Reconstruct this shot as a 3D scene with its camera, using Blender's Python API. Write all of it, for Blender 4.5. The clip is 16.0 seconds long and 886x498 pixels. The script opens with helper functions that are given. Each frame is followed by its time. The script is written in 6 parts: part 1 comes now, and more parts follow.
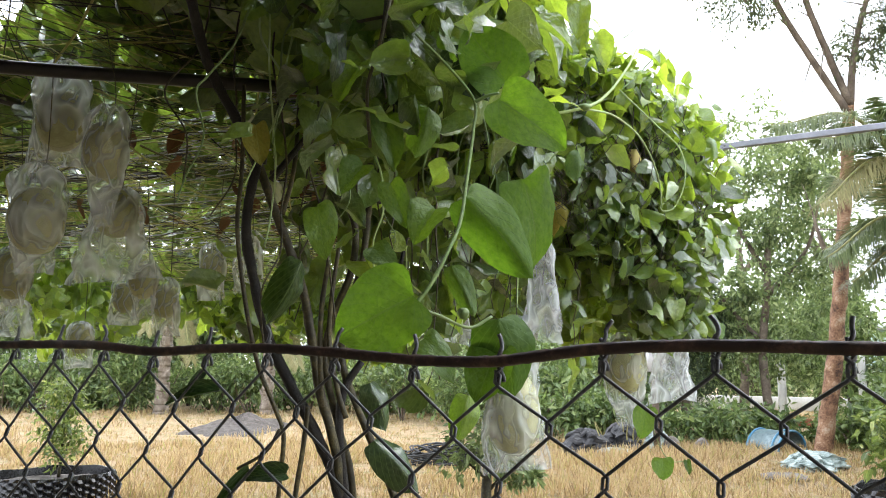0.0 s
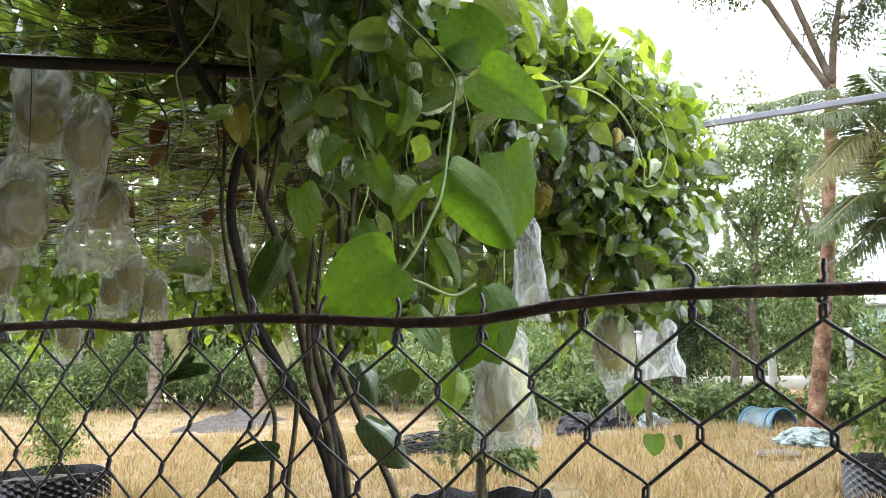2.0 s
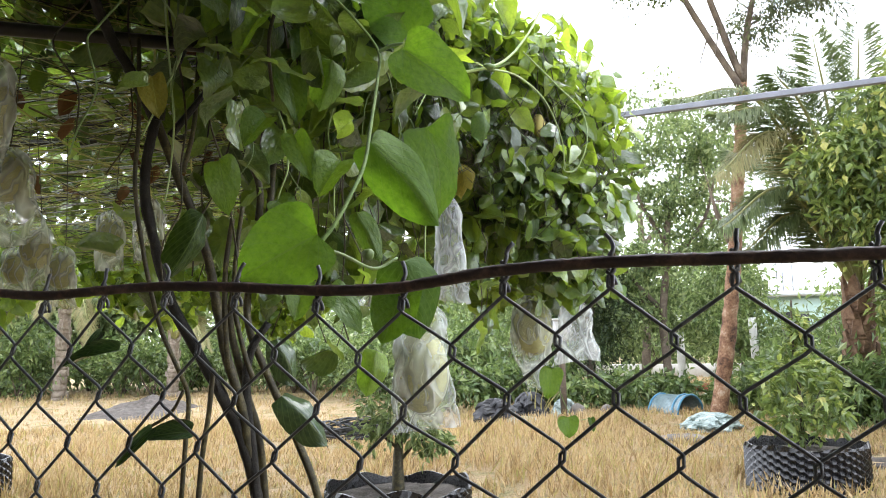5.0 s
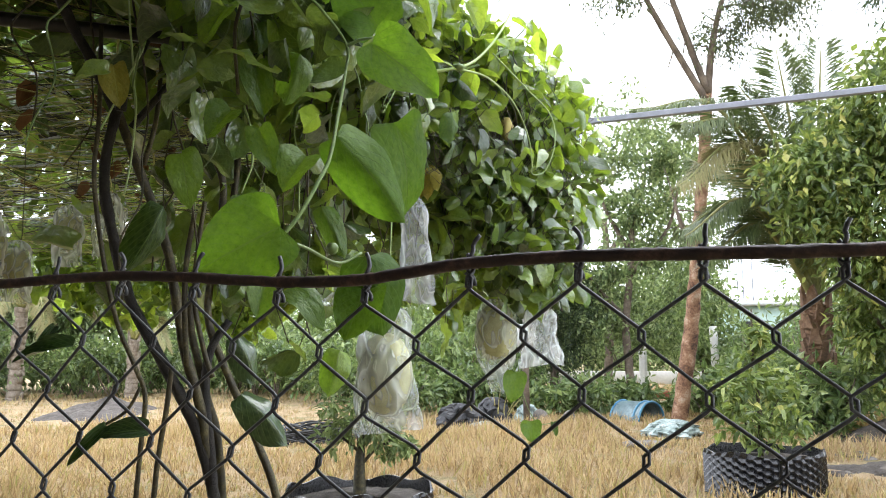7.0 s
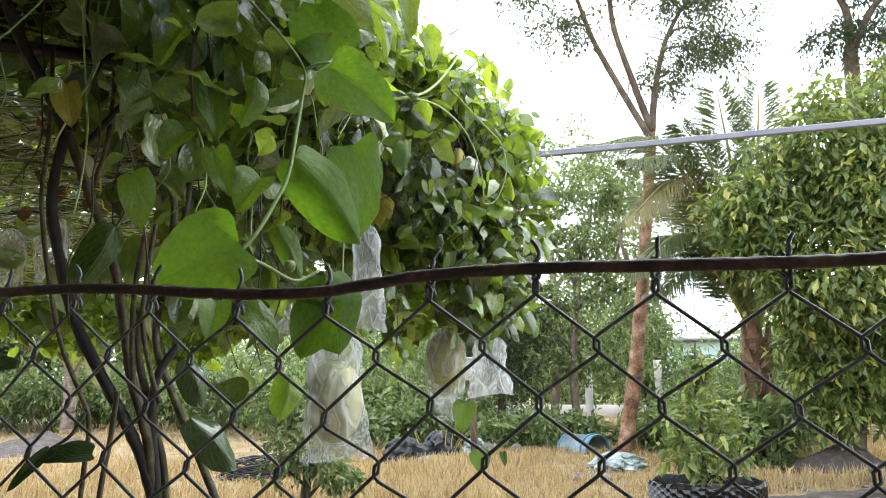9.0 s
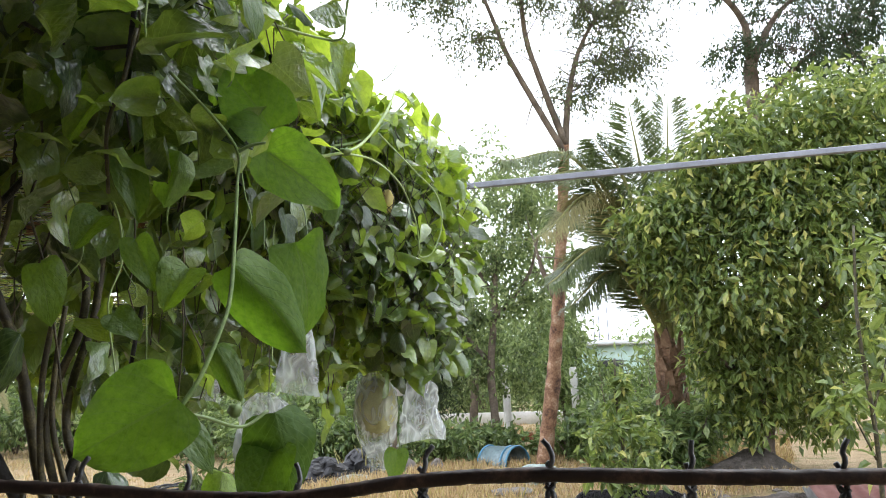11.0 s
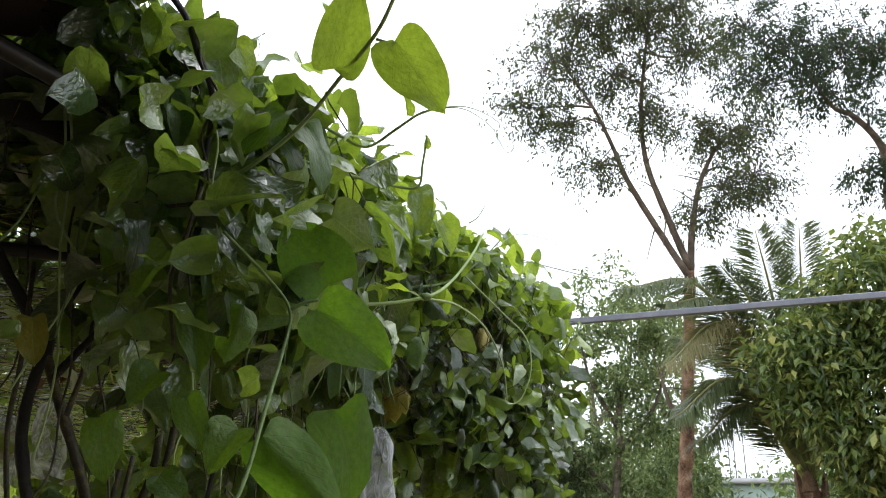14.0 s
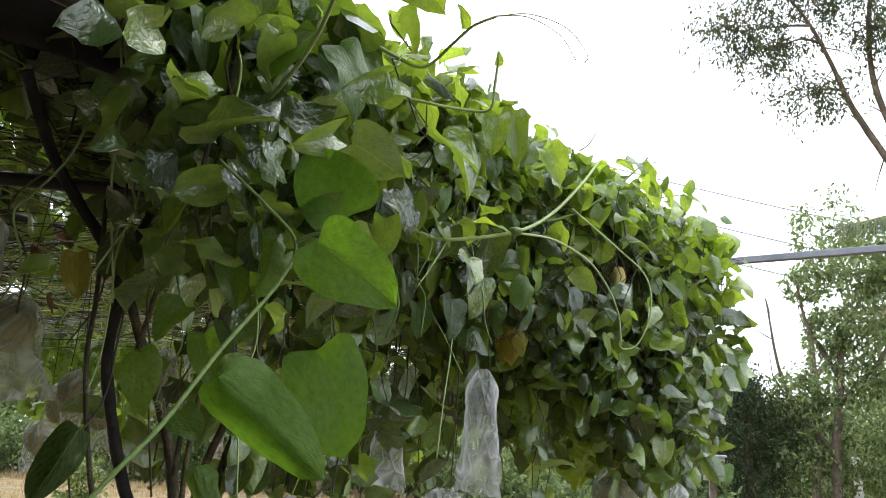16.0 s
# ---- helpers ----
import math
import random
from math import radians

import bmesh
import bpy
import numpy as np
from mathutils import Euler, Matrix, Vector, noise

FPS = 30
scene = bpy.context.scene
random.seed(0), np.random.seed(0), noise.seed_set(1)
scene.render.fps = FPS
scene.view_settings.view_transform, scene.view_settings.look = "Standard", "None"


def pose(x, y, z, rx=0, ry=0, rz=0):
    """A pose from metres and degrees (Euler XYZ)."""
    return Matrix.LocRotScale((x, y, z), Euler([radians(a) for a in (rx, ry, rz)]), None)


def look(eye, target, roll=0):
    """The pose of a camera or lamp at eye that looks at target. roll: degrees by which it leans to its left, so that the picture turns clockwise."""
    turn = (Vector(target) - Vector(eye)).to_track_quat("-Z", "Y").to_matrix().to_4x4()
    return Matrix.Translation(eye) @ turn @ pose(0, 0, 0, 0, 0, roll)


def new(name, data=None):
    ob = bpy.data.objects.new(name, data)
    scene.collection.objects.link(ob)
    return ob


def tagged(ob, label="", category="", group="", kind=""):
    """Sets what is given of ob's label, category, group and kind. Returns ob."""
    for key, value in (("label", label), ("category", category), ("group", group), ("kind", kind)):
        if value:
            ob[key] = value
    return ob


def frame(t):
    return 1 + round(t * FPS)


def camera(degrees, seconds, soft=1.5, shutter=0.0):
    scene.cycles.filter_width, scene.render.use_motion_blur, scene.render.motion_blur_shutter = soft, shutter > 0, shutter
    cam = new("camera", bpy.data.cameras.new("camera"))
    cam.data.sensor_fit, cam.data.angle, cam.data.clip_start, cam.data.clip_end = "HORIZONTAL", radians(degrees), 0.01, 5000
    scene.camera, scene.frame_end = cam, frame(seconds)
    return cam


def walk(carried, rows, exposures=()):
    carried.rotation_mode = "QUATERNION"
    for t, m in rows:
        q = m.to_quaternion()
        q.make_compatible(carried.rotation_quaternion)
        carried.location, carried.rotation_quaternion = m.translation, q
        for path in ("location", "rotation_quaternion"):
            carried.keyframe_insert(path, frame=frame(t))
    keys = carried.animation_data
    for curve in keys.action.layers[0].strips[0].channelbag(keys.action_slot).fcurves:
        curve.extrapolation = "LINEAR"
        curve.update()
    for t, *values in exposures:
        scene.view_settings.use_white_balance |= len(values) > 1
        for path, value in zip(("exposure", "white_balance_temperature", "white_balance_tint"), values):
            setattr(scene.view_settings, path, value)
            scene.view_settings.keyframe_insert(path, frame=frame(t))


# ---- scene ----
cam = camera(56.1, 16.0, soft=1.0)
ROWS = [
    (0, 0.0000, 0.0000, 1.2000, 98.00, 0.00, 0.00),
    (0.5, 0.0101, 0.0084, 1.1927, 97.70, 0.37, 0.58),
    (1, 0.0054, 0.0140, 1.1864, 97.25, 0.94, 0.86),
    (1.5, 0.0063, 0.0047, 1.1860, 97.22, 1.36, 0.29),
    (2, 0.0069, -0.0038, 1.1755, 97.37, 1.78, -0.52),
    (2.5, 0.0018, -0.0011, 1.1693, 97.09, 1.61, -1.18),
    (3, 0.0018, 0.0033, 1.1649, 96.50, 1.08, -2.07),
    (3.5, 0.0010, 0.0039, 1.1636, 95.86, 0.84, -2.97),
    (4, 0.0038, -0.0042, 1.1648, 95.88, 0.79, -4.07),
    (4.5, 0.0072, -0.0013, 1.1647, 96.44, 1.03, -4.99),
    (5, 0.0052, 0.0024, 1.1601, 96.37, 1.49, -6.07),
    (5.2, 0.0055, 0.0047, 1.1548, 96.22, 1.69, -6.55),
    (7.3, 0.0071, 0.0175, 1.1507, 96.89, 0.69, -8.58),
    (7.5, 0.0015, 0.0157, 1.1480, 97.49, 0.61, -8.40),
    (8, -0.0080, 0.0078, 1.1630, 99.04, 0.22, -8.78),
    (8.5, 0.0012, 0.0096, 1.1561, 99.42, 0.34, -10.50),
    (9, -0.0042, 0.0086, 1.1347, 98.93, 0.70, -12.13),
    (9.5, -0.0081, 0.0156, 1.1231, 97.42, 1.06, -15.06),
    (9.7, -0.0055, 0.0182, 1.1202, 96.75, 1.25, -17.36),
    (11.8, -0.0480, 0.1475, 1.3462, 100.91, 3.21, -17.31),
    (12, -0.0475, 0.1554, 1.3419, 101.06, 4.01, -15.54),
    (12.5, -0.0046, 0.1668, 1.3345, 102.00, 5.19, -12.25),
    (13, 0.0026, 0.1410, 1.3619, 105.60, 5.27, -9.99),
    (13.5, -0.0035, 0.1527, 1.3451, 107.72, 3.74, -9.98),
    (14, 0.0681, 0.1170, 1.3321, 107.78, 0.05, -9.59),
    (14.5, 0.0931, 0.1731, 1.3440, 107.39, -3.37, -2.78),
    (15, 0.2576, 0.1591, 1.3668, 106.56, -4.37, 1.37),
    (15.5, 0.3476, 0.2120, 1.3713, 104.37, -4.04, 2.57),
    (16, 0.3162, 0.2318, 1.3574, 103.38, -3.11, 4.50),
]
walk(cam, [(t, pose(x, y, z, rx, ry, rz)) for t, x, y, z, rx, ry, rz in ROWS],
     exposures=[(0, 0.88), (2, 0.92), (5, 0.93), (7.5, 0.82), (9.5, 0.76), (11.8, 0.38), (13, 0.1), (14, -0.14), (15, 0.04), (16, 0.26)])

# ---- light ----
world = bpy.data.worlds.new("overcast")
scene.world = world
world.use_nodes = True
wt = world.node_tree
wt.nodes.clear()
sky = wt.nodes.new("ShaderNodeTexSky")
sky.sky_type, sky.sun_disc = "NISHITA", False
sky.sun_elevation, sky.sun_rotation = radians(55), radians(60)
sky_gain = wt.nodes.new("ShaderNodeMixRGB")
sky_gain.blend_type = "MIX"
sky_gain.inputs[0].default_value = 0.93
sky_gain.inputs[2].default_value = (13.0, 13.7, 15.2, 1)
back = wt.nodes.new("ShaderNodeBackground")
back.inputs[1].default_value = 0.17
wout = wt.nodes.new("ShaderNodeOutputWorld")
wt.links.new(sky.outputs[0], sky_gain.inputs[1])
wt.links.new(sky_gain.outputs[0], back.inputs[0])
wt.links.new(back.outputs[0], wout.inputs[0])
sun = new("sun", bpy.data.lights.new("sun", "SUN"))
sun.data.energy, sun.data.angle, sun.data.color = 0.9, radians(35), (1, 0.98, 0.95)
sun.matrix_world = look((0, 0, 30), Vector((0, 0, 30)) - Vector((math.sin(radians(60)) * 0.57, math.cos(radians(60)) * 0.57, 0.82)))


# ---- materials ----
def material(name):
    m = bpy.data.materials.new(name)
    m.use_nodes = True
    nt = m.node_tree
    nt.nodes.clear()
    out = nt.nodes.new("ShaderNodeOutputMaterial")
    return m, nt, out


def node(nt, kind, **values):
    n = nt.nodes.new("ShaderNode" + kind)
    for key, value in values.items():
        n.inputs[key.replace("_", " ")].default_value = value
    return n


def ramp(nt, source, stops):
    r = nt.nodes.new("ShaderNodeValToRGB")
    e = r.color_ramp.elements
    while len(e) < len(stops):
        e.new(0.5)
    for k, (at, colour) in enumerate(stops):
        e[k].position, e[k].color = at, (*colour, 1)
    nt.links.new(source, r.inputs[0])
    return r.outputs[0]


def maths(nt, op, a, b=None):
    n = nt.nodes.new("ShaderNodeMath")
    n.operation = op
    for k, s in enumerate((a, b)):
        if s is None:
            continue
        if isinstance(s, (int, float)):
            n.inputs[k].default_value = s
        else:
            nt.links.new(s, n.inputs[k])
    return n.outputs[0]


def mix(nt, kind, fac, a, b):
    n = nt.nodes.new("ShaderNodeMixRGB")
    n.blend_type = kind
    for k, s in enumerate((fac, a, b)):
        if isinstance(s, (int, float)):
            n.inputs[k].default_value = s
        elif isinstance(s, tuple):
            n.inputs[k].default_value = (*s, 1)
        else:
            nt.links.new(s, n.inputs[k])
    return n.outputs[0]


def noise_out(nt, scale, detail=4, rough=0.6, coords="Object"):
    c = nt.nodes.new("ShaderNodeTexCoord")
    n = node(nt, "TexNoise", Scale=scale, Detail=detail, Roughness=rough)
    nt.links.new(c.outputs[coords], n.inputs["Vector"])
    return n.outputs["Fac"]


def bump(nt, height, strength, distance):
    b = node(nt, "Bump", Strength=strength, Distance=distance)
    nt.links.new(height, b.inputs["Height"])
    return b.outputs[0]


def surface(name, stops, scale, rough=0.8, fine=0, relief=0.4, depth=0.01, metallic=0.0, rough_spread=0.15, coords="Object"):
    """A worn solid surface: a blotchy colour over a fine grain, with relief."""
    m, nt, out = material(name)
    big = noise_out(nt, scale, 5, 0.62, coords)
    small = noise_out(nt, fine or scale * 9, 6, 0.7, coords)
    both = maths(nt, "ADD", maths(nt, "MULTIPLY", big, 0.62), maths(nt, "MULTIPLY", small, 0.38))
    colour = ramp(nt, both, stops)
    p = node(nt, "BsdfPrincipled", Metallic=metallic)
    nt.links.new(colour, p.inputs["Base Color"])
    nt.links.new(maths(nt, "ADD", maths(nt, "MULTIPLY", small, rough_spread * 2), rough - rough_spread), p.inputs["Roughness"])
    nt.links.new(bump(nt, both, relief, depth), p.inputs["Normal"])
    nt.links.new(p.outputs[0], out.inputs[0])
    return m


def leaf_material(name, stops, through_colour, rough=0.35, share=0.4, per="island", veins=True, spec=0.5, coat=0.0):
    m, nt, out = material(name)
    if per == "island":
        rnd = nt.nodes.new("ShaderNodeNewGeometry").outputs["Random Per Island"]
    else:
        rnd = nt.nodes.new("ShaderNodeObjectInfo").outputs["Random"]
    colour = ramp(nt, rnd, stops)
    blotch = noise_out(nt, 38 if per == "island" else 11.0, 5, 0.7)
    colour = mix(nt, "MULTIPLY", 0.55, colour, ramp(nt, blotch, [(0.3, (0.55, 0.6, 0.5)), (0.7, (1.1, 1.1, 1.0))]))
    p = node(nt, "BsdfPrincipled", Roughness=rough)
    p.inputs["Specular IOR Level"].default_value = spec
    tr = node(nt, "BsdfTranslucent")
    low, high = (0.3, 1.6) if veins else (0.85, 1.25)
    tcol = mix(nt, "MULTIPLY", 1.0, ramp(nt, rnd, [(0, tuple(c * low for c in through_colour)), (0.5, through_colour), (1, tuple(min(1, c * high) for c in through_colour))]),
               ramp(nt, blotch, [(0.3, (0.5, 0.58, 0.4)), (0.5, (0.85, 0.87, 0.8)), (0.7, (1.1, 1.05, 1.1))]))
    if veins:
        uv = nt.nodes.new("ShaderNodeUVMap")
        sep = nt.nodes.new("ShaderNodeSeparateXYZ")
        nt.links.new(uv.outputs[0], sep.inputs[0])
        side = maths(nt, "ABSOLUTE", maths(nt, "SUBTRACT", sep.outputs[0], 0.5))
        rib = maths(nt, "LESS_THAN", side, 0.014)
        wavey = maths(nt, "SUBTRACT", maths(nt, "MULTIPLY", sep.outputs[1], 44.0), maths(nt, "MULTIPLY", side, 46.0))
        s = maths(nt, "SINE", wavey)
        lines = maths(nt, "MULTIPLY", maths(nt, "GREATER_THAN", s, 0.94), 0.6)
        net = nt.nodes.new("ShaderNodeMapping")
        net.inputs["Scale"].default_value = (7.0, 9.0, 1.0)
        nt.links.new(uv.outputs[0], net.inputs["Vector"])
        cells = nt.nodes.new("ShaderNodeTexVoronoi")
        cells.feature = "DISTANCE_TO_EDGE"
        cells.inputs["Scale"].default_value = 1.0
        nt.links.new(net.outputs[0], cells.inputs["Vector"])
        pillow = maths(nt, "MINIMUM", maths(nt, "MULTIPLY", cells.outputs["Distance"], 3.2), 1.0)
        fine = maths(nt, "MULTIPLY", maths(nt, "SUBTRACT", 1.0, pillow), 0.3)
        vein = maths(nt, "MAXIMUM", rib, maths(nt, "MAXIMUM", lines, fine))
        colour = mix(nt, "MIX", maths(nt, "MULTIPLY", vein, 0.42), colour, (0.24, 0.36, 0.1))
        tcol = mix(nt, "MIX", maths(nt, "MULTIPLY", vein, 0.8), tcol, tuple(c * 0.55 for c in through_colour))
        hollow = maths(nt, "ADD", maths(nt, "ADD", maths(nt, "MULTIPLY", lines, -0.4), maths(nt, "MULTIPLY", pillow, 0.16 if per == "island" else 0.07)), maths(nt, "ADD", maths(nt, "MULTIPLY", rib, -0.8), maths(nt, "MULTIPLY", noise_out(nt, 46 if per == "island" else 3.0, 1), 1.3 if per == "island" else 0.7)))
        relief = bump(nt, hollow, 0.7, 0.005 if per == "island" else 0.008)
        nt.links.new(relief, p.inputs["Normal"])
        nt.links.new(relief, p.inputs["Coat Normal"])
        nt.links.new(relief, tr.inputs["Normal"])
    p.inputs["Coat IOR"].default_value = 1.6
    p.inputs["Coat Weight"].default_value, p.inputs["Coat Roughness"].default_value = coat, 0.14
    nt.links.new(colour, p.inputs["Base Color"])
    nt.links.new(tcol, tr.inputs["Color"])
    mx = nt.nodes.new("ShaderNodeMixShader")
    mx.inputs[0].default_value = share
    nt.links.new(p.outputs[0], mx.inputs[1])
    nt.links.new(tr.outputs[0], mx.inputs[2])
    nt.links.new(mx.outputs[0], out.inputs[0])
    return m


GREEN = [(0, (0.009, 0.027, 0.01)), (0.3, (0.04, 0.09, 0.03)), (0.7, (0.11, 0.19, 0.05)), (1, (0.22, 0.31, 0.07))]
vine_leaf = leaf_material("wet vine leaf", GREEN, (0.25, 0.44, 0.025), rough=0.45, share=0.4, per="object", spec=0.3, coat=0.12)
broad_leaf = leaf_material("broad dry-topped vine leaf", [(0, (0.045, 0.11, 0.02)), (1, (0.085, 0.165, 0.028))], (0.23, 0.43, 0.025), rough=0.55, share=0.46, per="object", spec=0.2)
# Dark copy of the vine leaf, with shade put into its colour.
shaded_leaf = leaf_material("vine leaf darkened as in shade", [(0, (0.01, 0.03, 0.012)), (1, (0.022, 0.052, 0.018))], (0.06, 0.12, 0.015), rough=0.35, share=0.16, per="object", spec=0.45, coat=0.5)
vine_leaf_mass = leaf_material("wet vine leaves", GREEN, (0.38, 0.54, 0.05), rough=0.32, share=0.33, spec=0.5, coat=1.0)
young_leaf = leaf_material("young vine leaf", [(0, (0.09, 0.18, 0.02)), (1, (0.22, 0.33, 0.045))], (0.5, 0.66, 0.05), rough=0.38, share=0.5, per="object", coat=0.4)
# Young leaves; its bright colour also stands in for light on other leaves.
young_and_lit_leaf_mass = leaf_material("young and light-struck vine leaves", [(0, (0.07, 0.15, 0.016)), (0.6, (0.15, 0.26, 0.034)), (1, (0.27, 0.36, 0.06))], (0.48, 0.65, 0.06), rough=0.36, share=0.46, coat=0.8)
yellow_leaf = leaf_material("yellowing leaf", [(0, (0.3, 0.28, 0.04)), (1, (0.42, 0.34, 0.05))], (0.6, 0.5, 0.06), rough=0.5, share=0.4, per="object")
dry_leaf = leaf_material("dry brown leaf", [(0, (0.07, 0.03, 0.014)), (1, (0.17, 0.08, 0.03))], (0.2, 0.09, 0.03), rough=0.75, share=0.2, per="object", veins=False)
gum_leaf = leaf_material("grey-green tree leaf", [(0, (0.035, 0.045, 0.022)), (0.6, (0.08, 0.1, 0.045)), (1, (0.16, 0.17, 0.08))], (0.2, 0.24, 0.08), rough=0.5, share=0.26, veins=False, spec=0.35)
tree_leaf = leaf_material("mid-green tree leaf", [(0, (0.026, 0.05, 0.02)), (0.45, (0.12, 0.175, 0.07)), (0.8, (0.27, 0.33, 0.145)), (1, (0.42, 0.46, 0.24))], (0.36, 0.46, 0.16), rough=0.36, share=0.34, veins=False, spec=0.5)
bush_leaf = leaf_material("bush leaf", [(0, (0.025, 0.05, 0.018)), (0.5, (0.09, 0.145, 0.05)), (0.85, (0.2, 0.26, 0.1)), (1, (0.33, 0.37, 0.16))], (0.3, 0.4, 0.12), rough=0.34, share=0.31, veins=False, spec=0.5)
glossy_tree_leaf = leaf_material("glossy fruit tree leaf", [(0, (0.028, 0.056, 0.018)), (0.4, (0.095, 0.145, 0.043)), (0.8, (0.21, 0.265, 0.08)), (1, (0.44, 0.4, 0.12))], (0.38, 0.48, 0.11), rough=0.28, share=0.32, veins=False)
dark_leaf = leaf_material("dark feathery leaf", [(0, (0.018, 0.036, 0.014)), (1, (0.05, 0.08, 0.03))], (0.08, 0.13, 0.03), rough=0.5, share=0.25, veins=False)
frond_leaf = leaf_material("palm leaflet", [(0, (0.04, 0.065, 0.025)), (1, (0.17, 0.21, 0.085))], (0.24, 0.31, 0.1), rough=0.35, share=0.25, veins=False)
dry_frond_leaf = leaf_material("drying palm leaflet", [(0, (0.22, 0.2, 0.09)), (1, (0.36, 0.33, 0.16))], (0.35, 0.3, 0.12), rough=0.6, share=0.3, veins=False)
straw_blade = leaf_material("dry grass blade", [(0, (0.17, 0.105, 0.06)), (0.4, (0.44, 0.305, 0.17)), (0.78, (0.6, 0.455, 0.28)), (0.88, (0.38, 0.34, 0.13)), (1, (0.2, 0.25, 0.06))], (0.55, 0.38, 0.16), rough=0.7, share=0.3, veins=False)

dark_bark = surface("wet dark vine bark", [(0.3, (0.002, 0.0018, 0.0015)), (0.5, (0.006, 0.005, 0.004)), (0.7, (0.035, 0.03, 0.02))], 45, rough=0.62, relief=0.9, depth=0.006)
olive_bark = surface("olive vine bark", [(0.3, (0.008, 0.006, 0.003)), (0.5, (0.036, 0.03, 0.011)), (0.66, (0.14, 0.12, 0.045))], 34, rough=0.6, relief=0.7, depth=0.004)
def twig_material():
    """Thin dry stems, most of them dark, some bleached pale."""
    m, nt, out = material("mixed dry and dark vine twigs")
    rnd = nt.nodes.new("ShaderNodeNewGeometry").outputs["Random Per Island"]
    tone = ramp(nt, rnd, [(0, (0.012, 0.01, 0.006)), (0.33, (0.035, 0.028, 0.013)), (0.46, (0.2, 0.19, 0.05)), (0.8, (0.46, 0.45, 0.13)), (1, (0.66, 0.64, 0.3))])
    grain = noise_out(nt, 60, 4)
    p = node(nt, "BsdfPrincipled", Roughness=0.75)
    nt.links.new(mix(nt, "MULTIPLY", 0.6, tone, ramp(nt, grain, [(0.3, (0.5, 0.5, 0.45)), (0.7, (1.1, 1.1, 1.0))])), p.inputs["Base Color"])
    nt.links.new(bump(nt, grain, 0.5, 0.002), p.inputs["Normal"])
    nt.links.new(p.outputs[0], out.inputs[0])
    return m


mat_twig = twig_material()
green_stem = surface("green vine stem", [(0.3, (0.09, 0.15, 0.04)), (0.7, (0.19, 0.28, 0.09))], 40, rough=0.5, relief=0.3, depth=0.002)
# Lighter copy of the green stem, with front light put into its colour.
lit_stem = surface("green shoot lightened as if front-lit", [(0.3, (0.2, 0.3, 0.09)), (0.7, (0.38, 0.48, 0.2))], 50, rough=0.6, relief=0.3, depth=0.002)
near_stem = surface("thick green vine stem", [(0.3, (0.05, 0.1, 0.018)), (0.5, (0.1, 0.17, 0.035)), (0.7, (0.19, 0.26, 0.07))], 55, rough=0.75, relief=0.8, depth=0.002)
dry_twig = surface("dry vine twig", [(0.3, (0.1, 0.085, 0.03)), (0.55, (0.28, 0.25, 0.09)), (0.75, (0.5, 0.46, 0.2))], 20, rough=0.8, relief=0.5, depth=0.003)
red_bark = surface("reddish tree bark", [(0.36, (0.02, 0.011, 0.008)), (0.45, (0.13, 0.064, 0.036)), (0.55, (0.29, 0.165, 0.095)), (0.65, (0.46, 0.36, 0.27))], 5, rough=0.85, fine=38, relief=1.0, depth=0.03)
grey_bark = surface("grey-brown bark", [(0.3, (0.045, 0.035, 0.026)), (0.5, (0.13, 0.1, 0.075)), (0.72, (0.27, 0.22, 0.16))], 6, rough=0.9, fine=40, relief=1.0, depth=0.02)
grey_palm_bark = surface("grey ringed palm bark", [(0.3, (0.1, 0.08, 0.06)), (0.5, (0.24, 0.2, 0.16)), (0.72, (0.42, 0.38, 0.32))], 7, rough=0.9, fine=30, relief=1.0, depth=0.02)
palm_bark = surface("ringed palm bark", [(0.3, (0.05, 0.03, 0.02)), (0.5, (0.17, 0.1, 0.06)), (0.72, (0.32, 0.21, 0.13))], 7, rough=0.9, fine=30, relief=1.0, depth=0.02)
frond_rib = surface("palm frond rib", [(0.3, (0.16, 0.17, 0.05)), (0.7, (0.33, 0.31, 0.12))], 12, rough=0.55, relief=0.3, depth=0.003)
rod_metal = surface("rust-brown painted rod", [(0.3, (0.006, 0.004, 0.004)), (0.5, (0.03, 0.017, 0.013)), (0.64, (0.1, 0.058, 0.042)), (0.78, (0.2, 0.14, 0.11))], 45, rough=0.55, fine=260, relief=0.5, depth=0.001)
fence_wire = surface("dark grey coated wire", [(0.3, (0.014, 0.015, 0.017)), (0.55, (0.05, 0.054, 0.058)), (0.75, (0.16, 0.17, 0.175))], 60, rough=0.42, fine=400, relief=0.2, depth=0.0006)
black_pipe = surface("black plastic pipe", [(0.3, (0.01, 0.009, 0.008)), (0.6, (0.028, 0.024, 0.02)), (0.8, (0.09, 0.075, 0.06))], 14, rough=0.35, relief=0.2, depth=0.001)
zinc = surface("dull galvanised steel", [(0.3, (0.15, 0.16, 0.18)), (0.6, (0.25, 0.26, 0.29)), (0.8, (0.36, 0.37, 0.4))], 9, rough=0.5, fine=120, relief=0.15, depth=0.001, metallic=0.35)
dark_wood = surface("dark weathered timber", [(0.3, (0.004, 0.003, 0.0025)), (0.6, (0.012, 0.009, 0.007)), (0.8, (0.03, 0.024, 0.018))], 12, rough=0.85, relief=0.7, depth=0.004)
soil = surface("dark damp soil", [(0.3, (0.025, 0.021, 0.018)), (0.5, (0.07, 0.058, 0.048)), (0.72, (0.17, 0.148, 0.13))], 9, rough=0.95, relief=1.0, depth=0.03)
